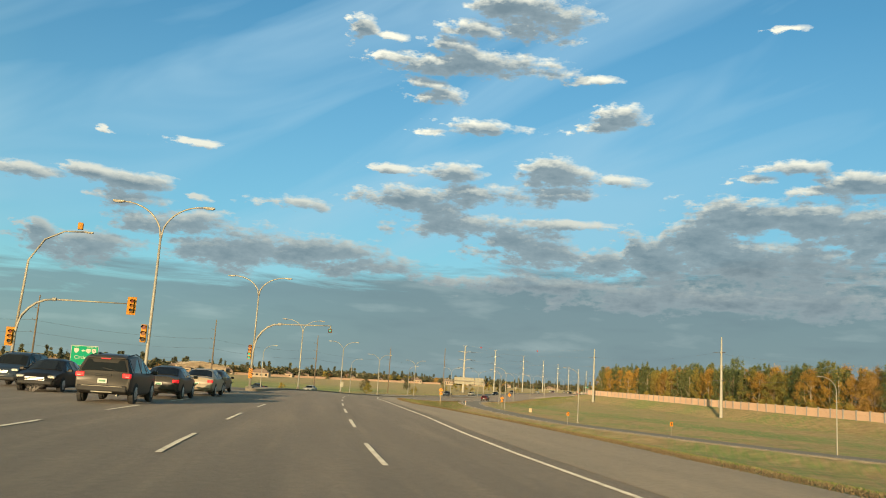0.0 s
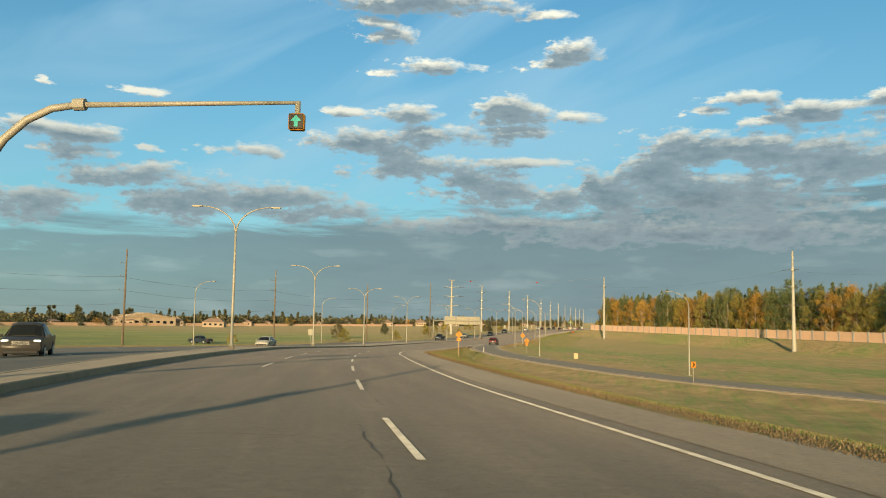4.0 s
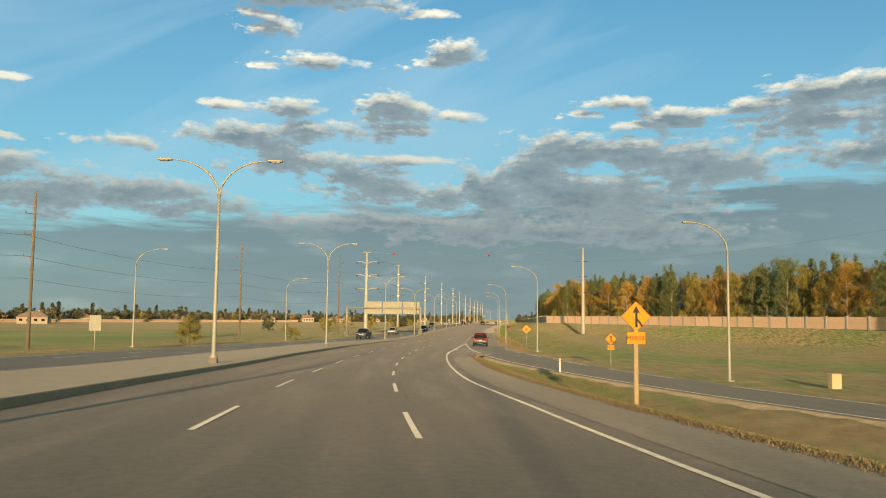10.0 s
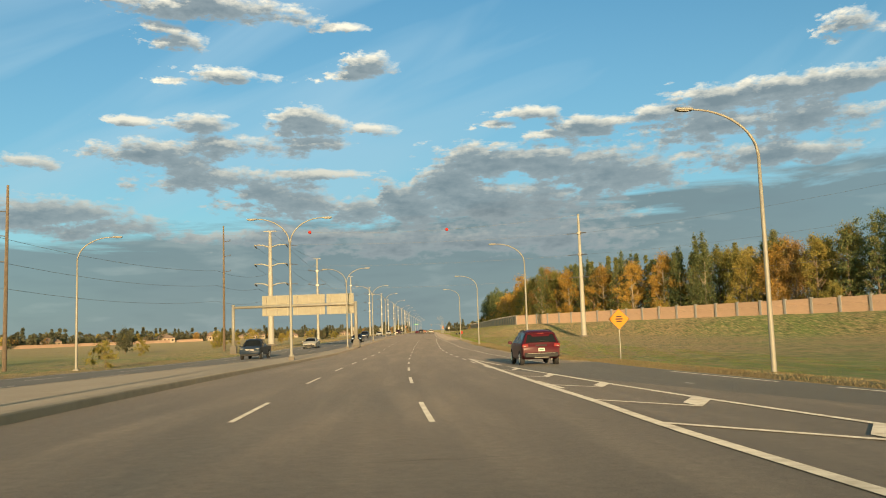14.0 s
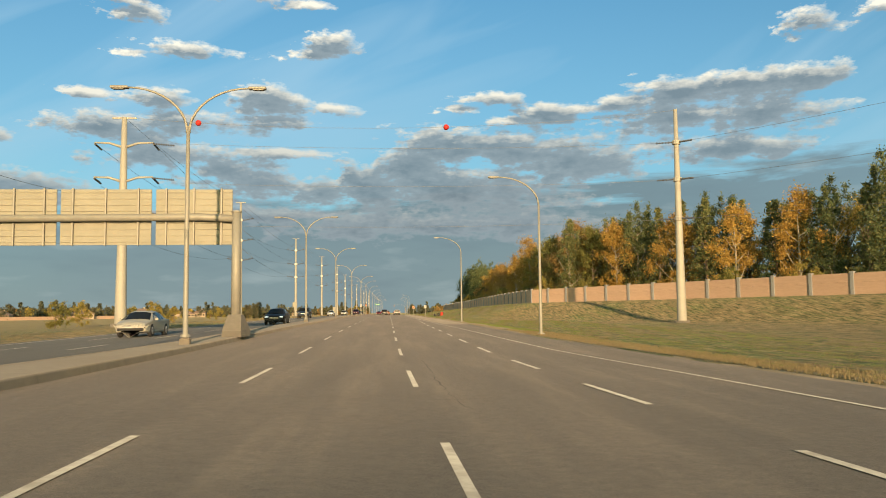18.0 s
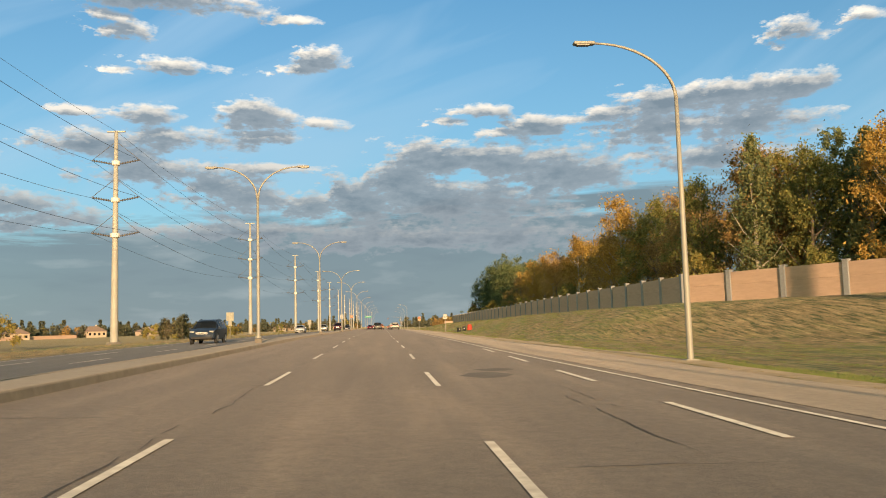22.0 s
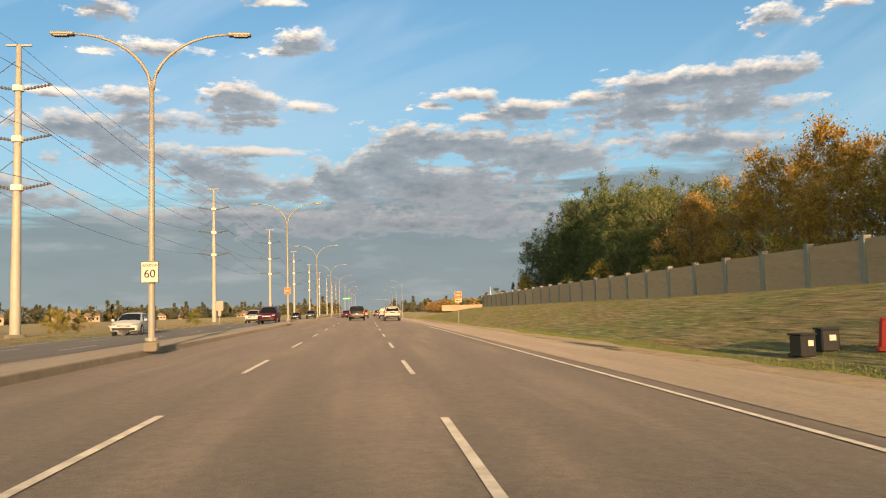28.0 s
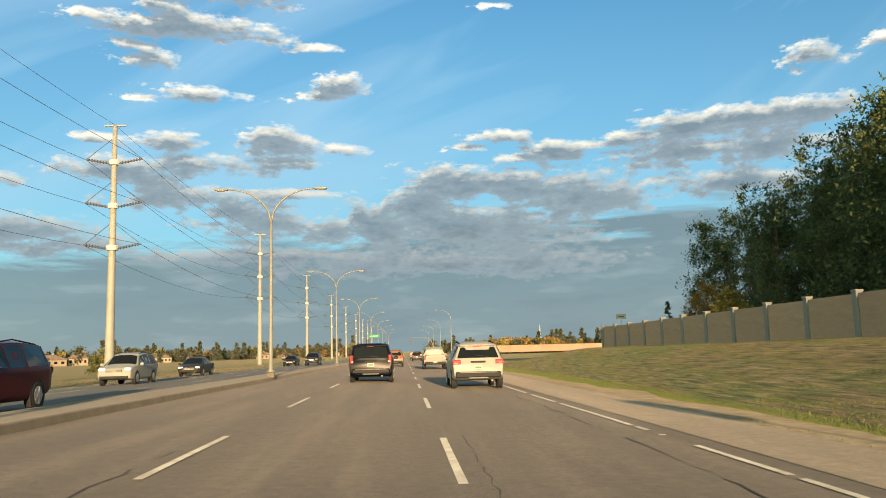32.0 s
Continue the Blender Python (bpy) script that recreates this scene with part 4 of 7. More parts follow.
def crack(y0, u, length, w):
    """A thin broken line across a lane."""
    vs, yy = [], y0
    n = max(4, int(length / 0.3))
    for i in range(n + 1):
        k = w * math.sin(math.pi * (i + 0.3) / (n + 0.6))
        vs += [P3(yy, u, 0.008), P3(yy + k, u, 0.008)]
        u += length / n
        yy += rt.uniform(-0.11, 0.11)
    part("crack", raw_mesh(vs, [(2 * i, 2 * i + 2, 2 * i + 3, 2 * i + 1) for i in range(n)], M["tar"]), None, road)


for k in range(80):
    crack(rt.uniform(15, 620), rt.choice((-3.4, -6.6, 0.2, -1.5, 1.2)), rt.uniform(0.8, 3.2), rt.uniform(0.02, 0.05))
for k in range(15):                        # a ladder of short cracks beside the lane line
    crack(361.5 + 1.75 * k + rt.uniform(-0.3, 0.3), rt.uniform(-0.7, 0.3), rt.uniform(0.5, 1.4), 0.035)
for y0, u0, ly, lu in ((360.5, 1.35, 1.0, 0.6), (362.5, 1.8, 0.6, 0.5)):
    rim = [P3(y0 + ly * math.sin(a) * rt.uniform(0.8, 1.1), u0 + lu * math.cos(a) * rt.uniform(0.8, 1.1), 0.006) for a in [k * math.pi / 9 for k in range(18)]]
    part("patch", raw_mesh(rim, [tuple(range(18))], M["patch"]), None, road, "dark worn asphalt patch")

# ---------------------------------------------------------------- sound wall
wall = thing("wall_east", "pinkish concrete panel sound wall on a grassy bank", "wall", kind="structure")
PANEL = 4.85


def wall_runs():
    for (a, b) in zip(WALL[:-1], WALL[1:]):
        a, b = Vector((*a, 0)), Vector((*b, 0))
        n = max(1, round((b - a).length / PANEL))
        for i in range(n):
            yield a.lerp(b, i / n), a.lerp(b, (i + 1) / n)
    yield Vector((*WALL[-1], 0)), None


bmp = B()
box(bmp, (0, 0, 0.58), (1, 0.14, 1.27), 0.008)      # two slabs with a thin joint
box(bmp, (0, 0, 1.69), (1, 0.14, 0.935), 0.008)
panel_me = mesh_of(bmp, M["panel"])
bmp = B()
box(bmp, (0, 0, 0.85), (0.42, 0.36, 2.8), 0.03)
box(bmp, (0, 0, 2.28), (0.48, 0.42, 0.10), 0.02)
post_me = mesh_of(bmp, M["post"])
for a, b in wall_runs():
    za = gz(a.x, a.y)
    po = part("wall_post", post_me, None, wall)
    po.location = (a.x, a.y, za)
    if b is None:
        po.rotation_euler.z = 0.2
        break
    d = b - a
    ang = math.atan2(d.y, d.x)
    po.rotation_euler.z = ang
    c = (a + b) / 2
    pa = part("wall_panel", panel_me, None, wall)
    pa.location, pa.rotation_euler, pa.scale = (c.x, c.y, min(za, gz(b.x, b.y))), (0, 0, ang), (d.length - 0.36, 1, 1)


# ---------------------------------------------------------------- street lamps
def luminaire(bm, tip, dx):
    """A flat cobra head at the arm's tip, pointing along dx."""
    s = 1 if dx > 0 else -1
    box(bm, (tip[0] + s * 0.30, 0, tip[2] + 0.0), (0.66, 0.24, 0.10), 0.03)
    box(bm, (tip[0] + s * 0.34, 0, tip[2] - 0.06), (0.40, 0.18, 0.04), 0.01)
    return bm


def arm_curve(x0, z0, x1, z1, n=10):
    pts = []
    for i in range(n + 1):
        t = i / n
        x = x0 + (x1 - x0) * (1 - math.cos(t * math.pi / 2))
        z = z0 + (z1 - z0) * math.sin(t * math.pi / 2)
        pts.append((x, 0, z))
    return pts


def street_lamp_double(m, sign=None):
    t = thing("street_lamp", "double-armed galvanised street lamp on a concrete base in the median", "street lamp", "median street lamps", at=m)
    b = B()
    box(b, (0, 0, 0.10), (0.36, 0.36, 0.26), 0.03)
    part("base", b, M["kerb"], t, "tan concrete footing")
    part("pole", tube(B(), [(0, 0, 0.25), (0, 0, 0.32), (0, 0, 4.5), (0, 0, 8.0)], [0.14, 0.10, 0.085, 0.065], 10), M["steel"], t, smooth=True)
    part("collar", tube(B(), [(0, 0, 0.27), (0, 0, 0.37)], [0.19, 0.17], 10), M["steel"], t)
    for s in (-1, 1):
        b = tube(B(), arm_curve(s * 0.03, 7.75, s * 2.2, 9.45), [0.055 - 0.002 * i for i in range(11)], 8)
        arm = part("arm", b, M["steel"], t, smooth=True)
        part("luminaire", luminaire(B(), (s * 2.2, 0, 9.45), s), M["steel"], arm, "flat grey lamp head")
    return t


def street_lamp_single(m):
    t = thing("street_lamp", "single-arm galvanised street lamp in the grass verge", "street lamp", "verge street lamps", at=m)
    part("pole", tube(B(), [(0, 0, -0.3), (0, 0, 0.1), (0, 0, 5), (0, 0, 8.1)], [0.105, 0.10, 0.08, 0.06], 10), M["steel"], t, smooth=True)
    part("base_plate", box(B(), (0, 0, 0.06), (0.4, 0.4, 0.1), 0.01), M["steel"], t)
    arm = part("arm", tube(B(), arm_curve(0, 8.0, -2.5, 9.75, 12), [0.06 - 0.002 * i for i in range(13)], 8), M["steel"], t, smooth=True)
    part("luminaire", luminaire(B(), (-2.5, 0, 9.75), -1), M["steel"], arm, "flat grey lamp head")
    return t


def stand(y, u, dz=0.0, turn=0.0):
    p = P3(y, u, dz)
    return pose(p.x, p.y, p.z, 0, 0, head(y) + turn)


def on_ground(x, y, turn=0.0, sink=0.0):
    return pose(x, y, gz(x, y) - sink, 0, 0, turn)


LAMPS = [(39.1, 38.9), (18.9, 99.3), (7.9, 139.2), (0.97, 176.9), (-3.4, 217.2), (-4.7, 260.0), (-5.6, 302.0), (-5.9, 344.4), (-6.3, 385.9), (-6.2, 425.9), (-6.1, 464.7), (-6.4, 505.9), (-6.7, 546.3)] + [(-6.9, 546.3 + 41 * k) for k in range(1, 8)]


def on_median(x, y):
    """Pose at a world place on the median or road, turned with the road."""
    ys = y
    for _ in range(8):
        m = float(RM(ys))
        ys += 0.8 * ((x - float(RX(ys))) * m + (y - ys)) / (1 + m * m)
    m = float(RM(ys))
    u = ((x - float(RX(ys))) - (y - ys) * m) / math.hypot(1, m)
    return pose(x, y, float(RZ(ys) + CROSS(ys, u)) + (0.16 if y > 80 else 0.0), 0, 0, head(ys))


lamp_a = street_lamp_double(on_median(*LAMPS[0]))
lamp_a.scale.z = 1.12
for x, y in LAMPS[1:]:
    copy_thing(lamp_a, on_median(x, y)).scale.z = float(np.interp(y, [99, 139, 177, 217, 260, 302, 344, 386, 426, 465, 506, 560], [0.97, 0.98, 0.98, 1.04, 1.0, 1.0, 0.99, 1.02, 1.005, 0.965, 1.01, 1.0]))
verge = [(49.9, 150.7, 27), (27.6, 192.7, 20), (17.0, 235.3, 8), (12.9, 277.4, 3), (10.9, 321.5, 1), (9.6, 365.0, 0.5)]
lamp_b = street_lamp_single(on_ground(*verge[0]))
for x, y, h in verge[1:]:
    copy_thing(lamp_b, on_ground(x, y, h))
copy_thing(lamp_b, on_ground(86.0, 110.0, 38))
for y, u in ((660, 8.5), (705, 8.5), (750, 8.5), (795, 8.5)):
    p = P3(y, u)
    copy_thing(lamp_b, on_ground(p.x, p.y))
# lamps beyond the other carriageway, their arms over it
for x, y in ((-21.3, 265.5), (-23.0, 218.2), (-21.4, 163.0)):
    copy_thing(lamp_b, on_ground(x, y, 180 + 10))


# ---------------------------------------------------------------- power line
def band(bm, z, r):
    tube(bm, [(0, 0, z - 0.24), (0, 0, z - 0.2), (0, 0, z + 0.2), (0, 0, z + 0.24)], [r + 0.1, r + 0.19, r + 0.19, r + 0.1], 10)
    return bm


TOWER_H, TIERS = 22.2, (18.8, 14.9, 11.2)


def steel_tower(m):
    t = thing("transmission_pole", "tall pale steel transmission pole with braced insulators", "power pole", "steel power poles", at=m)
    part("shaft", tube(B(), [(0, 0, -0.3), (0, 0, 0.5), (0, 0, 11), (0, 0, TOWER_H)], [0.42, 0.40, 0.30, 0.19], 12), M["tower"], t, smooth=True)
    part("base_plate", tube(B(), [(0, 0, -0.2), (0, 0, 0.22)], [0.75, 0.72], 14), M["concrete"], t, "round concrete footing")
    part("top_bar", box(B(), (0, 0, TOWER_H - 0.06), (1.9, 0.16, 0.14), 0.02), M["tower"], t)
    for z in TIERS:
        part("band", band(B(), z, 0.20 + (TOWER_H - z) * 0.008), M["white_steel"], t, "bolted white collar")
        for s in (-1, 1):
            b = tube(B(), [(s * 0.3, 0, z - 0.1), (s * 2.45, 0, z + 0.30)], [0.075, 0.055], 8)
            for k in range(7):
                c = Vector((s * (0.7 + 0.25 * k), 0, z - 0.02 + 0.05 * k))
                tube(b, [c - Vector((s * 0.03, 0, 0)), c + Vector((s * 0.03, 0, 0.0))], [0.13, 0.13], 8)
            part("post_insulator", b, M["insul"], t, "dark ribbed insulator", smooth=False)
            part("brace", tube(B(), [(s * 0.25, 0, z + 2.1), (s * 2.45, 0, z + 0.3)], 0.03, 6), M["insul"], t)
    return t


towers = [(-27.2, 426.6), (-26.2, 503.9), (-25.4, 576.6), (-24.4, 643), (-25.2, 715), (-25.5, 788), (-25.8, 860), (-26, 935), (-26.4, 1010), (-26.8, 1085), (-27, 1160)]
tw = steel_tower(on_ground(*towers[0]))
for x, y in towers[1:]:
    copy_thing(tw, on_ground(x, y))


def insulator_string(bm, a, b, n=12, r=0.11):
    a, b = Vector(a), Vector(b)
    tube(bm, [a, b], 0.03, 6)
    for k in range(n):
        c = a.lerp(b, (k + 0.5) / n)
        d = (b - a).normalized() * 0.03
        tube(bm, [c - d, c + d], [r, r * 0.7], 8)
    return bm


# the corner pole, where the line turns to cross the highway
T1 = (-25.2, 354.2)
corner = thing("transmission_pole", "corner steel transmission pole with davit arms and strain insulators", "power pole", "steel power poles", at=on_ground(*T1))
part("shaft", tube(B(), [(0, 0, -0.3), (0, 0, 0.6), (0, 0, 11), (0, 0, 21.1)], [0.62, 0.58, 0.42, 0.26], 12), M["tower"], corner, smooth=True)
part("base_plate", tube(B(), [(0, 0, -0.2), (0, 0, 0.35)], [1.0, 0.95], 14), M["concrete"], corner, "round concrete footing")
part("top_bar", box(B(), (0, 0, 21.0), (2.4, 0.2, 0.16), 0.02), M["tower"], corner)
for z in (18.4, 14.9, 11.3):
    for s in (-1, 1):
        part("davit_arm", tube(B(), [(s * 0.2, 0, z - 0.35), (s * 1.4, 0, z + 0.05), (s * 2.9, 0, z + 0.1)], [0.14, 0.11, 0.08], 8), M["tower"], corner, smooth=True)
        part("strain_insulator", insulator_string(B(), (s * 2.9, 0.1, z), (s * 2.9, 2.0, z - 0.25)), M["insul"], corner, "dark ribbed insulator string")
    part("strain_insulator", insulator_string(B(), (2.95, 0, z), (5.0, 0, z - 0.2)), M["insul"], corner, "dark ribbed insulator string")

# plain poles east of the highway
for x, y, h in ((32.1, 355.8, 22.8), (79.3, 254.0, 23.6)):
    t = thing("transmission_pole", "plain pale steel pole with strain insulators on the grass bank", "power pole", "steel power poles", at=on_ground(x, y))
    part("shaft", tube(B(), [(0, 0, -0.4), (0, 0, 0.5), (0, 0, 11), (0, 0, h)], [0.52, 0.50, 0.36, 0.20], 12), M["tower"], t, smooth=True)
    part("base_plate", tube(B(), [(0, 0, -0.3), (0, 0, 0.22)], [0.85, 0.8], 14), M["concrete"], t, "round concrete footing")
    for z in (19.2, 15.2, 11.0):
        part("band", band(B(), z, 0.26), M["tower"], t)
        for s in (-1, 1):
            d = Vector((math.cos(radians(4 if s < 0 else -65)), math.sin(radians(4 if s < 0 else -65)), 0)) * (s if s < 0 else 1)
            part("strain_insulator", insulator_string(B(), d * 0.3 + Vector((0, 0, z)), d * 2.3 + Vector((0, 0, z - 0.15))), M["insul"], t, "dark ribbed insulator string")


def cable(name, pts, sag, label, r=0.022, group="overhead cables"):
    """A sagging wire through the given points."""
    cu = bpy.data.curves.new(name, "CURVE")
    cu.dimensions, cu.bevel_depth, cu.bevel_resolution = "3D", r, 1
    line = []
    for a, b in zip(pts[:-1], pts[1:]):
        a, b = Vector(a), Vector(b)
        for k in range(13):
            t = k / 12
            line.append(a.lerp(b, t) - Vector((0, 0, sag * 4 * t * (1 - t))))
    sp_ = cu.splines.new("POLY")
    sp_.points.add(len(line) - 1)
    for q, v in zip(sp_.points, line):
        q.co = (*v, 1)
    cu.materials.append(M["cable"])
    return tagged(new(name, cu), label, "cable", group)


line_pts = [T1] + towers
for s in (-1, 1):
    for z in TIERS:
        first = Vector((T1[0] + s * 2.9, T1[1] + 2.0, gz(*T1) + z - 0.5))
        cable("overhead_cable", [first] + [(x + s * 2.45, y, gz(x, y) + z + 0.28) for x, y in towers], 1.3, "dark overhead power cable sagging between steel poles", 0.018)
cable("overhead_cable", [(x, y, gz(x, y) + (TOWER_H if n else 21.1)) for n, (x, y) in enumerate(line_pts)], 0.9, "thin overhead ground wire along the pole tops", 0.015)
zc = gz(32.1, 355.8)
for z in (19.2, 15.2, 11.0):
    cable("overhead_cable", [(T1[0] + 5.0, T1[1], gz(*T1) + z - 0.8), (29.8, 355.7, zc + z - 0.15)], 0.5, "overhead power cable crossing the highway", 0.013)
    cable("overhead_cable", [(33.1, 353.6, zc + z - 0.15), (78.0, 256.5, gz(79.3, 254) + z - 0.1), (118, 160, 14)], 1.6, "overhead power cable above the grass bank", 0.014)
top_wire = cable("overhead_cable", [(T1[0] + 1.0, T1[1], gz(*T1) + 21.0), (32.1, 355.8, zc + 22.7)], 1.45, "thin overhead wire crossing the highway", 0.015)
for x in (-17.9, 7.4):
    t = (x - (T1[0] + 1.0)) / (32.1 - T1[0] - 1.0)
    z = (gz(*T1) + 21.0) * (1 - t) + (zc + 22.7) * t - 1.45 * 4 * t * (1 - t)
    b = B()
    bmesh.ops.create_uvsphere(b, u_segments=16, v_segments=10, radius=0.30)
    mb = thing("marker_ball", "red aerial marker ball on the wire over the highway", "marker ball", "marker balls", at=pose(x, T1[1] + (355.8 - T1[1]) * t, z - 0.0))
    part("shell", b, M["ball"], mb, smooth=True)
    part("clamp", tube(B(), [(-0.36, 0, 0), (0.36, 0, 0)], 0.04, 6), M["steel"], mb)


def wood_pole(m, h=14.0, dead=False):
    t = thing("wooden_power_pole", "weathered wooden power pole with small crossarms", "power pole", "wooden poles", at=m)
    part("shaft", tube(B(), [(0, 0, -0.4), (0, 0, h * 0.5), (0, 0, h)], [0.19, 0.16, 0.11], 9), M["wood"], t, smooth=True)
    for z in (h - 2.4, h - 4.6, h - 6.9):
        part("crossarm", tube(B(), [(0.0, 0, z), (-0.95, 0, z + 0.1)], 0.05, 6), M["insul"], t)
        part("insulator", tube(B(), [(-0.95, 0, z + 0.05), (-0.95, 0, z + 0.34)], [0.07, 0.05], 8), M["insul"], t)
    return t


wood = [(-35.6, 221.0), (-33.0, 277.8), (-38.5, 170.0), (-46.0, 122.0), (-60, 76)]
wp = wood_pole(on_ground(*wood[1]), 16.5)
for x, y in wood[:1] + wood[2:]:
    copy_thing(wp, on_ground(x, y, 8))
big = wood_pole(on_ground(-26.4, 326.1, 180), 18.6)
tagged(big, "thick grey wooden power pole with crossarms", "power pole", "wooden poles")
order = [(-26.4, 326.1)] + [wood[1], wood[0]] + wood[2:]
for z in (11.7, 9.5, 7.2):
    cable("overhead_cable", [(T1[0] - 0.3, T1[1], gz(*T1) + z + 1.5)] + [(x - 0.95, y, gz(x, y) + z + 0.2) for x, y in order], 0.8, "thin cable between wooden poles", 0.018)


# ---------------------------------------------------------------- sign bridge over the other carriageway
gy0 = 310.0
gantry = thing("sign_gantry", "steel overhead sign bridge with three sign panels seen from behind", "sign gantry", at=stand(gy0, -7.38, 0.15))
# local x runs right across the road; posts at x = 0 and x = -13.5
gl, gh = -15.6, 5.45
b = B()
vs = [b.verts.new(v) for v in ((-0.42, -1.0, 0), (0.42, -1.0, 0), (0.42, 1.6, 0), (-0.42, 1.6, 0), (-0.3, -0.3, 1.02), (0.3, -0.3, 1.02), (0.3, 0.3, 1.02), (-0.3, 0.3, 1.02), (-0.42, -1.0, 0.28), (0.42, -1.0, 0.28), (0.42, 1.6, 0.28), (-0.42, 1.6, 0.28))]
for f in ((0, 1, 9, 8), (1, 2, 10, 9), (2, 3, 11, 10), (3, 0, 8, 11), (8, 9, 5, 4), (9, 10, 6, 5), (10, 11, 7, 6), (11, 8, 4, 7), (4, 5, 6, 7)):
    b.faces.new([vs[i] for i in f])
part("footing", b, M["concrete"], gantry, "sloped tan concrete barrier footing")
b2_ = B()
box(b2_, (gl, 0, -0.25), (0.8, 0.8, 1.7), 0.04)
part("footing", b2_, M["concrete"], gantry)
for x in (0, gl):
    part("post", tube(B(), [(x, 0, 0.6), (x, 0, gh + 0.3)], [0.23, 0.20], 12), M["steel"], gantry, smooth=True)
    part("cap", tube(B(), [(x, 0, gh + 0.3), (x, 0, gh + 0.36)], [0.24, 0.24], 12), M["steel"], gantry)
part("beam", tube(B(), [(gl, 0, gh), (-1.6, 0, gh + 0.08), (0, 0, gh)], 0.17, 12), M["steel"], gantry, smooth=True)
for cx, w, hh in ((-2.0, 3.5, 2.6), (-6.0, 4.1, 2.6), (-10.1, 3.75, 2.6)):
    sg = part("sign_panel", box(B(), (cx, 0.34, gh + 0.12), (w, 0.05, hh), 0.01), M["alu"], gantry, "bare aluminium back of a large sign")
    for k in range(9):
        z = gh + 0.12 - hh / 2 + 0.15 + k * (hh - 0.3) / 8
        part("rib", box(B(), (cx, 0.29, z), (w - 0.02, 0.05, 0.035)), M["alu"], sg)
    for dx in (-w * 0.36, 0, w * 0.36):
        part("stiffener", box(B(), (cx + dx, 0.24, gh + 0.12), (0.08, 0.12, hh + 0.06), 0.008), M["steel"], sg)


# ---------------------------------------------------------------- traffic signals at the junction
def plate_mesh(outline, y0, y1):
    b = B()
    f = [b.verts.new((x, y0, z)) for x, z in outline]
    g = [b.verts.new((x, y1, z)) for x, z in outline]
    b.faces.new(f)
    b.faces.new(g[::-1])
    n = len(outline)
    for i in range(n):
        b.faces.new((f[i], g[i], g[(i + 1) % n], f[(i + 1) % n]))
    bmesh.ops.recalc_face_normals(b, faces=b.faces)
    return b


def rect(w, h, z, x=0):
    return [(x - w / 2, z - h / 2), (x + w / 2, z - h / 2), (x + w / 2, z + h / 2), (x - w / 2, z + h / 2)]


def signal_head(parent, x, y, z, lenses, face=-1):
    """A slim upright head; lenses from the top down, each a material's key."""
    n = len(lenses)
    s = part("signal_head", box(B(), (x, y, z), (0.30, 0.20, 0.33 * n), 0.03), M["signal"], parent, "yellow signal housing")
    for k, key in enumerate(lenses):
        zz = z + (n - 1) * 0.165 - k * 0.33
        part("lens", tube(B(), [(x, y + 0.10 * face, zz), (x, y + 0.12 * face, zz)], 0.115, 14), M[key], s)
        b = B()
        for i in range(9):                  # a hood open below
            a = math.pi * i / 8
            b.verts.new((x + 0.135 * math.cos(a), y + 0.10 * face, zz + 0.135 * math.sin(a)))
            b.verts.new((x + 0.135 * math.cos(a), y + 0.27 * face, zz + 0.135 * math.sin(a) - 0.01))
        b.verts.ensure_lookup_table()
        for i in range(8):
            b.faces.new([b.verts[q] for q in (2 * i, 2 * i + 1, 2 * i + 3, 2 * i + 2)])
        bmesh.ops.solidify(b, geom=b.faces[:], thickness=0.012)
        part("visor", b, M["black"], s)
    return s


def mast_signal(m, reach, height, heads, label):
    """A mast arm that bends over from its pole; +x local is the arm's way."""
    t = thing("traffic_signal", label, "traffic signal", "traffic signals", at=m)
    s = 1 if reach > 0 else -1
    part("base", box(B(), (0, 0, 0.12), (0.6, 0.6, 0.24), 0.03), M["concrete"], t)
    curve = [(0, 0, 0.2), (0, 0, height * 0.55)] + [(s * 2.2 * (1 - math.cos(k * math.pi / 12)), 0, height * 0.55 + (height * 0.43) * math.sin(k * math.pi / 12)) for k in range(1, 7)]
    part("pole", tube(B(), curve, [0.125, 0.11] + [0.10 - 0.005 * k for k in range(6)], 10), M["steel"], t, smooth=True)
    part("arm", tube(B(), [curve[-1], (reach, 0, height)], [0.065, 0.04], 8), M["steel"], t, smooth=True)
    part("sleeve", tube(B(), [(curve[-1][0] - 0.1 * s, 0, height * 0.98), (curve[-1][0] + 0.15 * s, 0, height * 0.982)], 0.13, 10), M["steel"], t)
    for x, z, lenses in heads:
        signal_head(t, x, -0.2, z, lenses)
    return t


p2 = P3(74.6, -9.9)
OFF = ("red_off", "amber_off", "black")
sig2 = mast_signal(stand(69.3, -8.5, 0.05, -8), 6.95, 6.1, [(-0.24, 3.3, ("red_off", "amber_off", "green_lit", "green_lit"))], "curved mast-arm traffic signal on a lamp pole, showing green")
ar = part("signal_head", box(B(), (6.9, -0.05, 5.66), (0.34, 0.2, 0.36), 0.03), M["signal"], sig2, "yellow signal housing")
part("lens", box(B(), (6.9, -0.158, 5.66), (0.30, 0.02, 0.32), 0.004), M["black"], ar)
part("hanger", tube(B(), [(6.9, 0, 5.8), (6.9, 0, 6.12)], 0.06, 8), M["steel"], ar)
arr = B()
av = [arr.verts.new((6.9 + x, -0.176, 5.66 + z)) for x, z in ((0, 0.13), (0.12, 0.0), (0.04, 0.0), (0.04, -0.12), (-0.04, -0.12), (-0.04, 0.0), (-0.12, 0.0))]
arr.faces.new(av[::-1])
part("arrow", arr, M["green_lit"], ar, "glowing green arrow")
hz = part("hazard_plate", plate_mesh(rect(0.34, 0.88, 1.42), -0.19, -0.17), M["yellow"], sig2, "yellow plate with black slanting stripes")
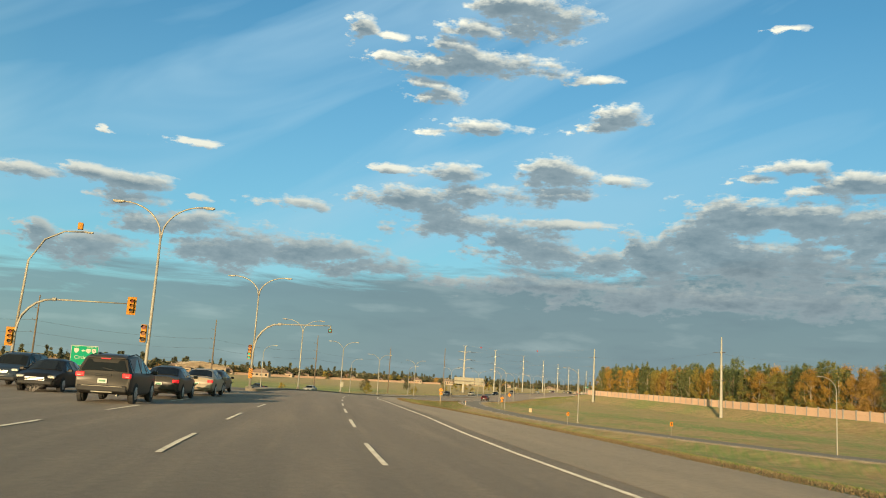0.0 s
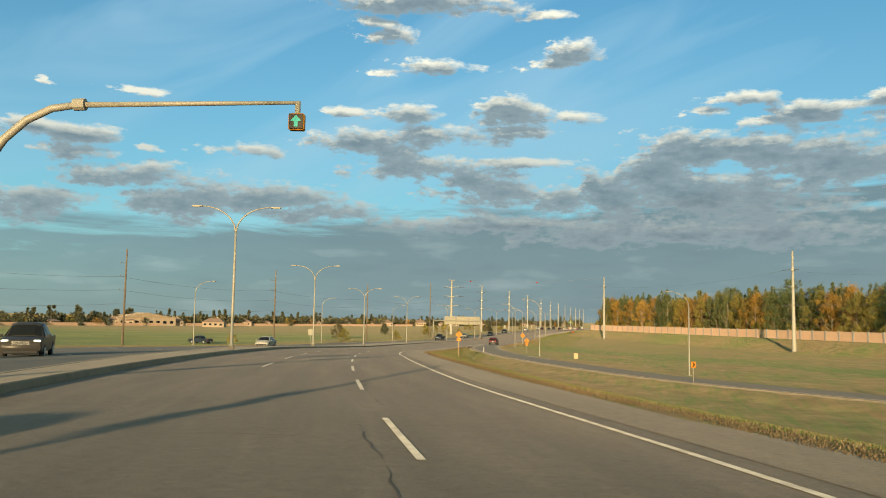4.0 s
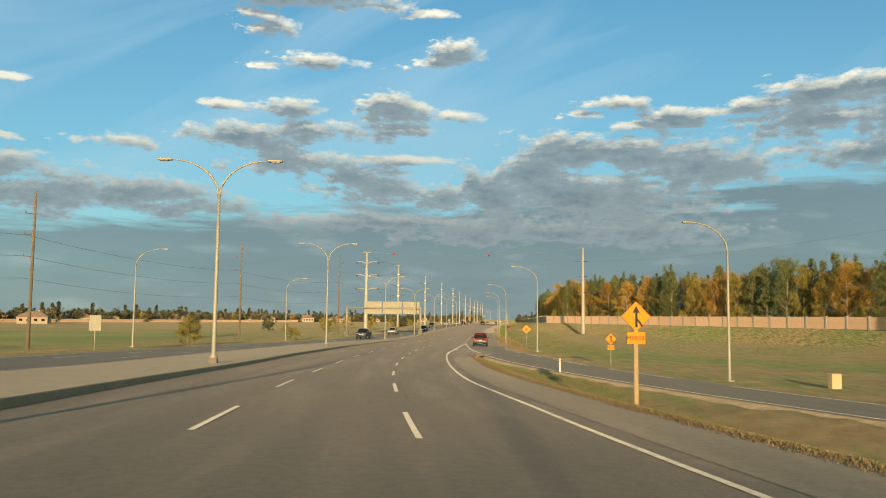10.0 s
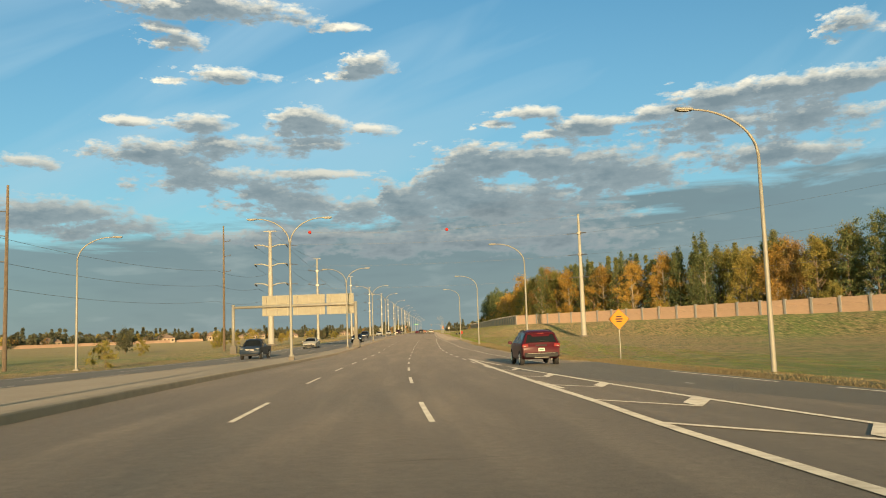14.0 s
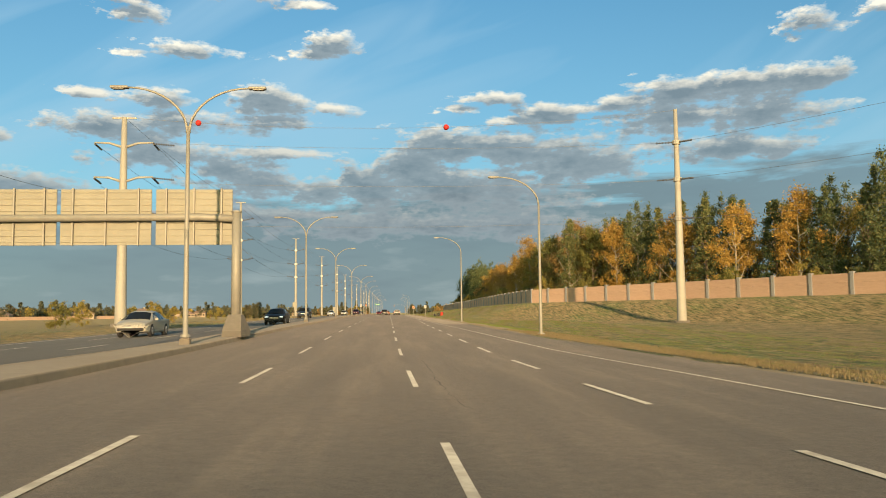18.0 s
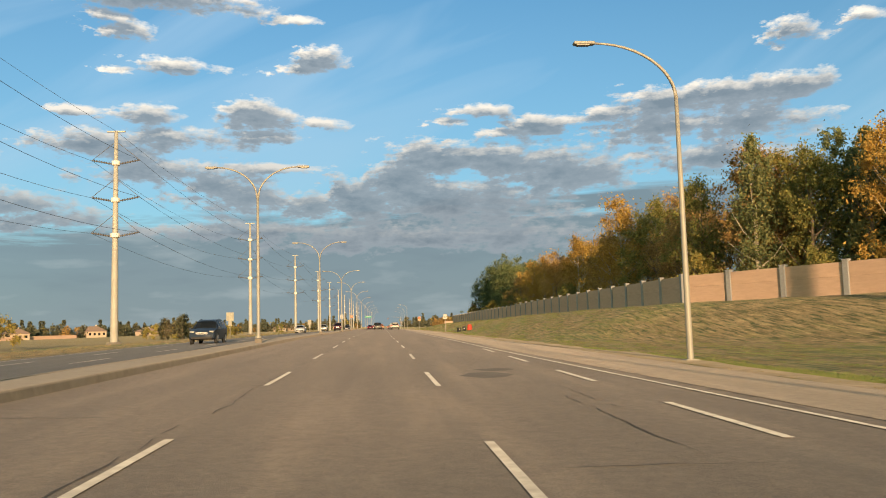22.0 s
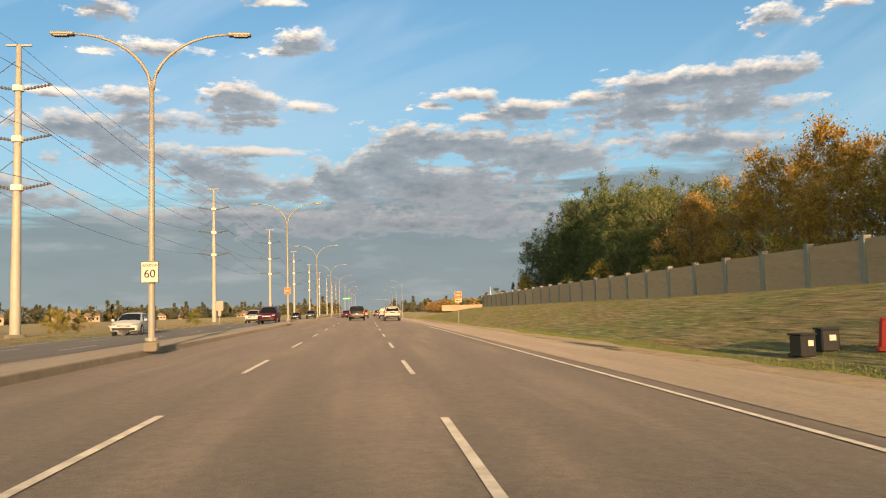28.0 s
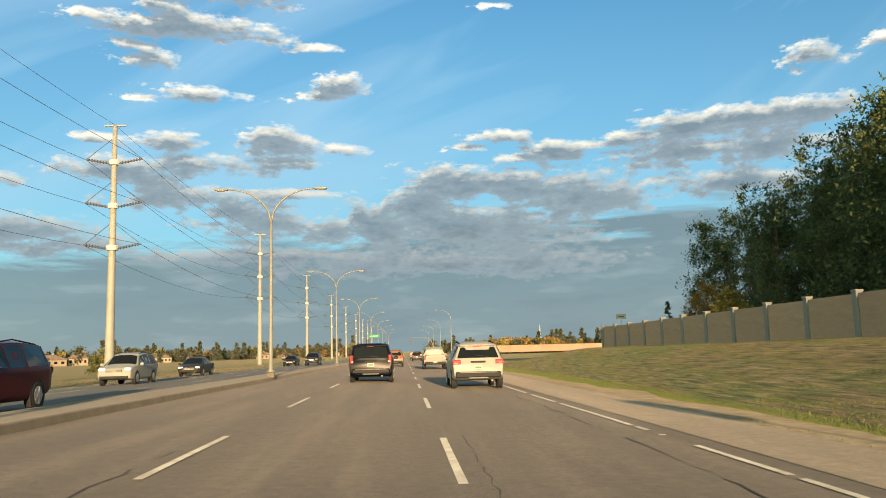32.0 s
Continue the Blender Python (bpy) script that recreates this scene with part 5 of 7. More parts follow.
for k in range(5):
    z = 1.02 + 0.19 * k
    part("stripe", plate_mesh([(-0.16, z + 0.11), (0.16, z - 0.07), (0.16, z + 0.01), (-0.16, z + 0.19)], -0.196, -0.192), M["black"], hz)
part("lamp_pole", tube(B(), [(0, 0.02, 3.2), (0, 0.02, 8.7)], [0.085, 0.065], 10), M["steel"], sig2, smooth=True)
for s in (-1, 1):
    arm = part("lamp_arm", tube(B(), arm_curve(s * 0.03, 8.5, s * 2.35, 10.2), [0.07 - 0.003 * i for i in range(11)], 8), M["steel"], sig2, smooth=True)
    part("luminaire", luminaire(B(), (s * 2.35, 0, 10.2), s), M["steel"], arm, "flat grey lamp head")
sig1 = mast_signal(on_median(23.0, 46.0) @ pose(0, 0, 0, 0, 0, 10), 7.6, 5.9, [(7.4, 5.75, OFF), (-0.24, 3.0, OFF)], "curved mast-arm traffic signal with yellow heads")
part("lamp_pole", tube(B(), [(0, 0, 3.0), (0.2, 0, 8.4), (1.1, 0, 10.0), (2.3, 0, 10.7), (3.6, 0, 10.8)], [0.10, 0.08, 0.07, 0.06, 0.05], 8), M["steel"], sig1, smooth=True)
part("luminaire", luminaire(B(), (3.6, 0, 10.8), 1), M["steel"], sig1)
part("camera_box", box(B(), (3.3, 0, 11.2), (0.36, 0.3, 0.5), 0.04), M["signal"], sig1, "small yellow box on the lamp arm")
for x, z in ((7.4, 5.75), (-0.24, 3.0)):
    part("backplate", box(B(), (x, -0.08, z), (0.62, 0.03, 1.3), 0.02), M["signal"], sig1, "yellow signal backplate")
l1_head = thing("pole_signal", "yellow traffic signal housing fixed to the lamp pole", "traffic signal", "traffic signals", at=on_median(*LAMPS[0]) @ pose(-0.26, 0, 0))
signal_head(l1_head, 0, -0.2, 3.2, OFF)


# ---------------------------------------------------------------- small signs
def text_mesh(body, size, mat, parent, loc, rx=90, rz=0):
    cu = bpy.data.curves.new("letters", "FONT")
    cu.body, cu.size, cu.align_x, cu.align_y, cu.extrude = body, size, "CENTER", "CENTER", 0.002
    tmp = bpy.data.objects.new("letters", cu)
    scene.collection.objects.link(tmp)
    dg = bpy.context.evaluated_depsgraph_get()
    me = bpy.data.meshes.new_from_object(tmp.evaluated_get(dg))
    bpy.data.objects.remove(tmp)
    me.materials.clear()
    me.materials.append(mat)
    ob = part("lettering", me, None, parent)
    ob.matrix_basis = pose(*loc, rx, 0, rz)
    return ob


def sign_post(t, h, r=0.035, wood=False):
    if wood:
        part("post", box(B(), (0, 0, h / 2 - 0.15), (0.14, 0.09, h + 0.3), 0.01), M["timber"], t, "squared pale timber post")
    else:
        part("post", tube(B(), [(0, 0, -0.3), (0, 0, h)], r, 6), M["steel"], t)


def diamond(r, z):
    return [(0, z - r), (r, z), (0, z + r), (-r, z)]


def warning_sign(m, label, r=0.62, z=2.75, tab=False, arrow=True, wood=False):
    t = thing("warning_sign", label, "road sign", "warning signs", at=m)
    sign_post(t, z + 0.4, wood=wood)
    p = part("diamond_plate", plate_mesh(diamond(r, z), -0.05, -0.04), M["yellow"], t, "yellow diamond plate")
    part("rim", plate_mesh(diamond(r * 1.03, z), -0.037, -0.03), M["black"], p)
    if arrow:      # merging arrow: stem, head and side branch
        part("symbol", plate_mesh([(-0.03, z - 0.36), (0.05, z - 0.36), (0.05, z + 0.12), (0.14, z + 0.12), (0.01, z + 0.34), (-0.12, z + 0.12), (-0.03, z + 0.12)], -0.056, -0.052), M["black"], p)
        part("symbol", plate_mesh([(0.05, z - 0.06), (0.24, z - 0.30), (0.18, z - 0.34), (0.05, z - 0.16)], -0.056, -0.052), M["black"], p)
    else:          # words too small to read
        for k in range(3):
            part("word_bar", plate_mesh(rect(0.44 - 0.1 * abs(k - 1), 0.08, z + 0.14 - 0.14 * k), -0.056, -0.052), M["black"], p)
    if tab:
        q = part("tab_plate", plate_mesh(rect(0.62, 0.40, z - r - 0.22), -0.05, -0.04), M["yellow"], t)
        part("rim", plate_mesh(rect(0.64, 0.42, z - r - 0.22), -0.037, -0.03), M["black"], q)
        text_mesh("MERGE", 0.21, M["black"], q, (0, -0.054, z - r - 0.22))
    return t


def chevron_sign(m, yaw_label="black chevron on a small yellow plate beside the ramp"):
    t = thing("chevron_sign", yaw_label, "road sign", "chevron signs", at=m)
    sign_post(t, 2.1)
    p = part("plate", plate_mesh(rect(0.46, 0.62, 1.85), -0.05, -0.04), M["yellow"], t)
    part("chevron", plate_mesh([(-0.16, 1.62), (0.0, 1.62), (0.16, 1.85), (0.0, 2.08), (-0.16, 2.08), (0.0, 1.85)], -0.056, -0.052), M["black"], p)
    return t


warning_sign(on_ground(18.5, 168.8, 10), "yellow diamond merge sign with a yellow tab on a timber post", 0.50, 3.2, True, wood=True)
warning_sign(on_ground(22.7, 212.5, 12), "yellow diamond merge sign with a tab beside the ramp", 0.50, 2.4, True)
warning_sign(on_ground(16.0, 255.2, 2), "small yellow diamond warning sign in the grass", 0.62, 2.55, False, False)
for x, y, h in ((49.6, 139.0, 25), (66.5, 122.0, 30)):
    chevron_sign(on_ground(x, y, h))
dl = thing("delineator_post", "white plastic delineator post beside the ramp", "marker post", at=on_ground(17.4, 194.8))
part("post", box(B(), (0, 0, 0.5), (0.12, 0.04, 1.1), 0.01), M["white"], dl)
part("reflector", box(B(), (0, -0.024, 0.9), (0.09, 0.01, 0.12)), M["orange"], dl)
ub = thing("utility_box", "small pale utility box in the grass", "utility box", at=on_ground(33.8, 192.7, 15))
part("cabinet", box(B(), (0, 0, 0.42), (0.66, 0.46, 0.9), 0.04), M["cream"], ub)
part("lid", box(B(), (0, 0, 0.9), (0.70, 0.5, 0.06), 0.02), M["cream"], ub)


def speed_sign(m, label, words, post=True, z=2.2, w=0.6, h=0.75):
    t = thing("speed_sign", label, "road sign", "speed signs", at=m)
    if post:
        sign_post(t, z + h / 2)
    p = part("plate", plate_mesh(rect(w, h, z), -0.05, -0.04), M["white"], t)
    part("border", plate_mesh(rect(w * 1.05, h * 1.04, z), -0.037, -0.03), M["black"], p)
    text_mesh(words[0], h * 0.16, M["black"], p, (0, -0.054, z + h * 0.32))
    text_mesh(words[1], h * 0.56, M["black"], p, (0, -0.054, z - h * 0.10))
    return t


def sign_at(y, u, **k):
    p = P3(y, u)
    return on_ground(p.x, p.y, head(y))


speed_sign(on_ground(8.7, 452.9), "white speed limit sign reading 60 on a thin post", ("MAXIMUM", "60"), w=0.5, h=0.62)
lm = on_median(-6.1, 464.7)
speed_sign(lm @ pose(0.0, -0.16, 0.0), "white speed limit sign reading 60 fixed to a median lamp pole", ("MAXIMUM", "60"), post=False, z=2.2, w=0.46, h=0.58)


def route_sign(m, label, post=True, z=2.45, k=1.0):
    """Brown plate with a cream rim and ring round a plain emblem, and an arrow tab."""
    t = thing("route_sign", label, "road sign", "route signs", at=m @ pose(0, 0, z * (1 - k)) @ Matrix.Diagonal((k, 1, k, 1)))
    if post:
        part("post", tube(B(), [(0, 0, -(z * (1 - k) + 0.3) / k), (0, 0, z + 0.4)], 0.04, 6), M["steel"], t)
    p = part("plate", plate_mesh(rect(0.75, 0.75, z), -0.05, -0.04), M["cream"], t)
    part("field", plate_mesh(rect(0.69, 0.69, z), -0.056, -0.051), M["brown_sign"], p)
    b = B()
    n = 24
    ring = [[b.verts.new((r * math.cos(2 * math.pi * k / n), -0.060, z + r * math.sin(2 * math.pi * k / n))) for k in range(n)] for r in (0.255, 0.285)]
    for k in range(n):
        b.faces.new((ring[0][k], ring[0][(k + 1) % n], ring[1][(k + 1) % n], ring[1][k]))
    part("ring", b, M["cream"], p)
    part("emblem", plate_mesh([(-0.20, z - 0.04), (-0.14, z - 0.09), (-0.02, z - 0.06), (0.16, z - 0.09), (0.20, z + 0.02), (0.10, z + 0.07), (-0.05, z + 0.11), (-0.18, z + 0.07)], -0.063, -0.058), M["cream"], p)
    if post:
        q = part("tab_plate", plate_mesh(rect(0.70, 0.34, z - 0.56), -0.05, -0.04), M["cream"], t)
        part("arrow", plate_mesh([(-0.24, z - 0.56), (-0.1, z - 0.46), (-0.1, z - 0.53), (0.22, z - 0.53), (0.22, z - 0.59), (-0.1, z - 0.59), (-0.1, z - 0.66)], -0.056, -0.052), M["black"], q)
    return t


route_sign(sign_at(507.2, 6.7), "brown route sign with cream emblem and arrow tab on a post", k=0.8)
route_sign(on_median(-6.4, 505.9) @ pose(0, -0.16, 0), "brown route sign with cream emblem fixed to a lamp pole", False, 2.6, 0.68)
# far-side sign backs
for y, u, w, h, z in ((448.0, -20.5, 0.95, 1.1, 2.7), (209.0, -26.5, 1.0, 1.3, 2.3), (541.8, -18.7, 0.9, 1.2, 2.3)):
    p = P3(y, u)
    t = thing("road_sign", "pale back of a road sign beside the far carriageway", "road sign", at=on_ground(p.x, p.y, head(y)))
    sign_post(t, z + h / 2)
    part("plate", plate_mesh(rect(w, h, z), -0.03, -0.02), M["alu"], t)
    if y > 440:
        part("tab_plate", plate_mesh(rect(w * 0.45, h * 0.55, z - h * 0.78), -0.03, -0.02), M["alu"], t)
p = P3(596.0, 24.0)
t = thing("notice_sign", "small white sign on a post behind the wall's end", "sign", at=on_ground(p.x, p.y))
sign_post(t, 3.9)
part("plate", plate_mesh(rect(1.15, 0.55, 3.6), -0.05, -0.04), M["white"], t)
part("word_bar", plate_mesh(rect(0.6, 0.09, 3.58), -0.056, -0.052), M["black"], t)
gs = thing("guide_sign", "green direction sign with white lettering on two posts", "road sign", at=on_ground(16.8, 60.6, 36) @ Matrix.Diagonal((0.9, 1.0, 0.95, 1)))
for x in (-0.9, 0.9):
    part("post", tube(B(), [(x, 0, -0.3), (x, 0, 3.4)], 0.05, 6), M["steel"], gs)
gp = part("plate", plate_mesh(rect(2.4, 1.75, 2.5), -0.07, -0.05), M["green_sign"], gs)
part("border", plate_mesh(rect(2.48, 1.83, 2.5), -0.047, -0.04), M["white"], gp)
text_mesh("WEST", 0.17, M["white"], gp, (-0.75, -0.075, 3.28))
text_mesh("TO NORTH", 0.17, M["white"], gp, (0.6, -0.075, 3.28))
text_mesh("Circle Dr", 0.46, M["white"], gp, (0, -0.075, 2.32))
part("arrow", plate_mesh([(-0.1, 1.85), (0.06, 1.97), (0.06, 1.89), (0.55, 1.89), (0.55, 1.81), (0.06, 1.81), (0.06, 1.73)], -0.076, -0.072), M["white"], gp)
for x, w in ((-0.75, 0.42), (0.35, 0.4), (0.85, 0.4)):
    sd = part("shield", plate_mesh([(x - w / 2, 3.14), (x - w / 2, 2.88), (x, 2.70), (x + w / 2, 2.88), (x + w / 2, 3.14)], -0.076, -0.072), M["white"], gp)
    if x > 0:
        text_mesh("11" if x < 0.5 else "12", 0.24, M["black"], sd, (x, -0.079, 2.97))
part("arrow", plate_mesh([(-0.3, 2.95), (-0.12, 3.07), (-0.12, 2.99), (0.08, 2.99), (0.08, 2.91), (-0.12, 2.91), (-0.12, 2.83)], -0.076, -0.072), M["white"], gp)

# bins and cones left at the foot of the bank
for x, y, h in ((11.3, 461.4, 12), (12.1, 461.6, -8)):
    t = thing("waste_bin", "black wheeled waste bin at the foot of the bank", "bin", "bins by the bank", at=on_ground(x, y, h) @ Matrix.Diagonal((0.85, 0.8, 0.62, 1)))
    b = B()
    box(b, (0, 0, 0.5), (0.56, 0.6, 0.9), 0.05)
    part("body", b, M["bin"], t)
    part("lid", box(B(), (0, 0.02, 0.99), (0.62, 0.68, 0.09), 0.03), M["bin"], t)
    part("label_plate", box(B(), (0.05, -0.31, 0.62), (0.2, 0.012, 0.24)), M["white"], t)
    for s in (-0.24, 0.24):
        part("wheel", tube(B(), [(s - 0.03, 0.3, 0.1), (s + 0.03, 0.3, 0.1)], 0.1, 12), M["tyre"], t)
t = thing("construction_barrel", "red-orange plastic bin on the grass bank", "barrel", at=on_ground(12.75, 459.8, 5) @ Matrix.Diagonal((1, 1, 0.72, 1)))
part("body", tube(B(), [(0, 0, 0), (0, 0, 0.1), (0, 0, 0.12), (0, 0, 1.0), (0, 0, 1.06)], [0.42, 0.42, 0.36, 0.30, 0.26], 14), M["bin_red"], t, smooth=False)
part("lid", tube(B(), [(0, 0, 1.06), (0, 0, 1.13)], [0.31, 0.28], 14), M["bin_red"], t)

# ---------------------------------------------------------------- trees
def leaf_cloud(rng, centres, radii, n, size, flat=1.0):
    """Many small two-triangle leaves or sprays scattered through soft clumps."""
    k = rng.integers(0, len(centres), n)
    d = rng.normal(0, 1, (n, 3))
    d /= np.linalg.norm(d, axis=1, keepdims=True)
    r = radii[k] * np.minimum(np.abs(rng.normal(0, 0.62, n)) + 0.12, 1.7)
    c = centres[k] + d * r[:, None] * np.array([1, 1, flat])
    a = rng.normal(0, 1, (n, 3))
    a /= np.linalg.norm(a, axis=1, keepdims=True)
    b = np.cross(a, rng.normal(0, 1, (n, 3)))
    b /= np.linalg.norm(b, axis=1, keepdims=True)
    s = size * rng.uniform(0.55, 1.35, n)[:, None]
    v = np.stack([c - a * s, c + b * s * 0.9, c + a * s], 1).reshape(-1, 3)
    f = np.arange(3 * n).reshape(-1, 3)
    return v, f


def limb_mesh(rng, h, r0, limbs, spread, bark):
    b = B()
    lean = rng.normal(0, 0.02, 2)
    trunk = [(lean[0] * h * t * t, lean[1] * h * t * t, h * t - 0.3) for t in (0, 0.04, 0.3, 0.6, 0.9)]
    tube(b, trunk, [r0 * 1.35, r0, r0 * 0.8, r0 * 0.5, r0 * 0.12], 7)
    for i in range(limbs):
        t0 = rng.uniform(0.12, 0.75)
        z = h * t0
        an = rng.uniform(0, 6.28)
        ln = spread * rng.uniform(0.5, 1.0) * (1.15 - t0)
        up = ln * rng.uniform(0.7, 1.5)
        p0 = Vector((lean[0] * h * t0 * t0, lean[1] * h * t0 * t0, z))
        p2 = p0 + Vector((math.cos(an) * ln, math.sin(an) * ln, up))
        p1 = p0.lerp(p2, 0.5) - Vector((0, 0, up * 0.12))
        tube(b, [p0, p1, p2], [r0 * 0.38, r0 * 0.22, r0 * 0.06], 5, cap=False)
    return mesh_of(b, bark, True)


def tree(kind, seed, m):
    rng = np.random.default_rng(seed)
    if kind == "poplar":        # tall narrow crown
        h, w, n, size, leaf, bark, label = 13.8, 2.8, 9500, 0.135, "poplar", "bark_pale", "green poplar with a ragged crown behind the wall"
    elif kind == "gold":
        h, w, n, size, leaf, bark, label = 12.0, 3.6, 9500, 0.13, "gold", "bark_pale", "aspen in golden autumn leaf"
    elif kind == "rust":
        h, w, n, size, leaf, bark, label = 11.5, 3.6, 9500, 0.125, "rust", "bark", "broad tree in thinning rust-orange leaf"
    elif kind == "lime":
        h, w, n, size, leaf, bark, label = 12.0, 3.3, 9500, 0.13, "lime", "bark", "tree with leaves turning yellow-green"
    elif kind == "dark":
        h, w, n, size, leaf, bark, label = 14.6, 3.7, 12500, 0.13, "dark", "bark", "dense dark green tree behind the wall"
    elif kind == "bush":
        h, w, n, size, leaf, bark, label = 4.6, 1.9, 5200, 0.12, "far_leaf", "bark", "small rounded green tree alone in the field"
    elif kind == "shrub":
        h, w, n, size, leaf, bark, label = 3.0, 1.5, 3000, 0.10, "lime", "bark", "rounded roadside shrub turning yellow"
    else:                        # spruce
        h, w, n, size, leaf, bark, label = 13.0, 2.5, 6000, 0.17, "poplar", "bark", "green pointed spruce behind the wall"
    t = thing("tree" if kind != "shrub" else "shrub", label, "tree" if kind != "shrub" else "shrub", kind + " trees", at=m)
    part("trunk", limb_mesh(rng, h * (0.9 if kind != "shrub" else 0.8), h * 0.013 + 0.03, 14 if kind != "shrub" else 7, w, M[bark]), None, t)
    if kind == "spruce":
        zc = rng.uniform(0.06, 0.99, 90)
        rad = w * (1 - zc) * rng.uniform(0.45, 1.0, 90)
        an = rng.uniform(0, 6.28, 90)
        cs = np.stack([np.cos(an) * rad, np.sin(an) * rad, zc * h], 1)
        rr = 0.30 + 0.5 * (1 - zc)
        v, f = leaf_cloud(rng, cs, rr, n, size, 0.5)
    else:
        z0 = 0.10 if kind in ("poplar", "dark", "shrub", "bush") else 0.14
        if kind in ("poplar", "dark"):      # several upright leaders, each with its own pointed top
            broad = kind == "dark"
            nb_, nl_ = (170, 6) if broad else (150, 5)
            lead = rng.uniform(0, 6.28, nl_)
            off = w * 0.72 * np.sqrt(rng.uniform(0.1, 1.0, nl_))
            top = rng.uniform(0.80, 0.97, nl_) if broad else rng.uniform(0.72, 0.95, nl_)
            off[0], top[0] = 0.0, 1.0
            k = rng.integers(0, nl_, nb_)
            q = rng.uniform(0, 1, nb_) ** 0.85
            zc = z0 + (top[k] - z0) * q
            rad = w * 0.62 * np.interp(q, [0, 0.2, 0.5, 0.8, 1.0], [0.75, 1.0, 0.95, 0.72, 0.3] if broad else [0.75, 1.0, 0.85, 0.42, 0.03]) * np.sqrt(rng.uniform(0, 1, nb_))
            an = rng.uniform(0, 6.28, nb_)
            out_ = off[k] * np.minimum(1, 0.5 + q)
            cs = np.stack([np.cos(lead[k]) * out_ + np.cos(an) * rad, np.sin(lead[k]) * out_ + np.sin(an) * rad, zc * h], 1)
            rr = w * rng.uniform(0.17, 0.30, nb_) * np.interp(q, [0.5, 1.0], [1.0, 0.75 if broad else 0.6])
            v, f = leaf_cloud(rng, cs, rr, n, size, 1.1 if broad else 1.5)
        else:
            nb_ = 70 if kind != "shrub" else 24
            zc = z0 + (1 - z0) * rng.uniform(0, 1, nb_) ** 0.9
            prof = np.interp(zc, [z0, 0.3, 0.55, 0.8, 1.0], [0.6, 0.95, 1.0, 0.72, 0.15])
            rad = w * prof * np.sqrt(rng.uniform(0.02, 1.0, nb_))
            an = rng.uniform(0, 6.28, nb_)
            lop = 1 + 0.35 * np.cos(an - rng.uniform(0, 6.28))
            cs = np.stack([np.cos(an) * rad * lop, np.sin(an) * rad * lop, zc * h * rng.uniform(0.93, 1.04, nb_)], 1)
            rr = w * rng.uniform(0.16, 0.36, nb_)
            v, f = leaf_cloud(rng, cs, rr, n, size, 1.0)
    part("crown", raw_mesh(v, f, M[leaf]), None, t)
    return t


protos = {}
ft = random.Random(3)


def plant(kind, x, y, s=1.0, variant=None):
    v = ft.randrange(3) if variant is None else variant
    m = on_ground(x, y, ft.uniform(0, 360), 0.1) @ Matrix.Diagonal((s * ft.uniform(0.92, 1.1), s * ft.uniform(0.92, 1.1), s, 1))
    if (kind, v) not in protos:
        t = tree(kind, 100 + 7 * v + len(kind), Matrix())
        t.matrix_basis = m
        protos[kind, v] = t
        return t
    t = protos[kind, v]
    c = copy_thing(t, Matrix())
    c.matrix_basis = m
    return c


def along(line, d):
    line = [Vector((*p, 0)) for p in line]
    for a, b in zip(line[:-1], line[1:]):
        l = (b - a).length
        if d <= l:
            return a + (b - a) * d / l, (b - a).normalized()
        d -= l
    return line[-1], (line[-1] - line[-2]).normalized()


# belt of trees behind the wall
belt = WALL[:5]
total = sum(math.dist(a, b) for a, b in zip(belt[:-1], belt[1:]))
d = 70.0
while d < total - 12:
    for row, off in enumerate((7.6, 12.2, 17.0)):
        p, t = along(belt, d + ft.uniform(-1.5, 1.5))
        nrm = Vector((t.y, -t.x, 0))
        q = p + nrm * (off + ft.uniform(-1.3, 1.3))
        left = total - d
        if left < 74:
            kind, s = ft.choice(("dark", "dark", "poplar", "dark")), (ft.uniform(0.98, 1.15) if left < 50 else ft.uniform(0.84, 0.96)) * (0.60 + 0.40 * min(1, (left - 4) / 30))
        elif left < 185:
            kind, s = ft.choice(("rust", "gold", "lime", "rust", "gold")), ft.uniform(0.74, 0.92) * (1.22 if left > 112 else 1.0) * (1 + 0.13 * math.sin(left * 0.21 + row))
        elif left < 255:
            kind, s = ft.choice(("poplar", "spruce", "spruce", "poplar", "lime", "gold" if row == 0 else "poplar")), ft.uniform(0.98, 1.14)
        else:
            kind, s = ft.choice((("spruce", "poplar", "spruce", "dark"), ("poplar", "spruce", "lime", "gold"), ("gold", "gold", "rust", "lime"))[int(left / 13) % 3]), ft.uniform(0.92, 1.05) * (1.1 if row else 1.0)
        if not 127 < left < 137:
            plant(kind, q.x, q.y, s)
    if ft.random() < 0.3:
        q = p - nrm * 0 + nrm * 2.6
        plant("shrub", q.x, q.y, ft.uniform(0.8, 1.4))
    d += ft.uniform(4.0, 5.0) if left < 74 else ft.uniform(5.6, 7.0) if left < 185 else ft.uniform(4.2, 5.4)
# a few small trees close behind the wall's end
for x, y, k, s in ((25.6, 573.5, "gold", 0.46), (26.2, 577.5, "gold", 0.42), (25.3, 582.5, "spruce", 0.36)):
    plant(k, x, y, s)

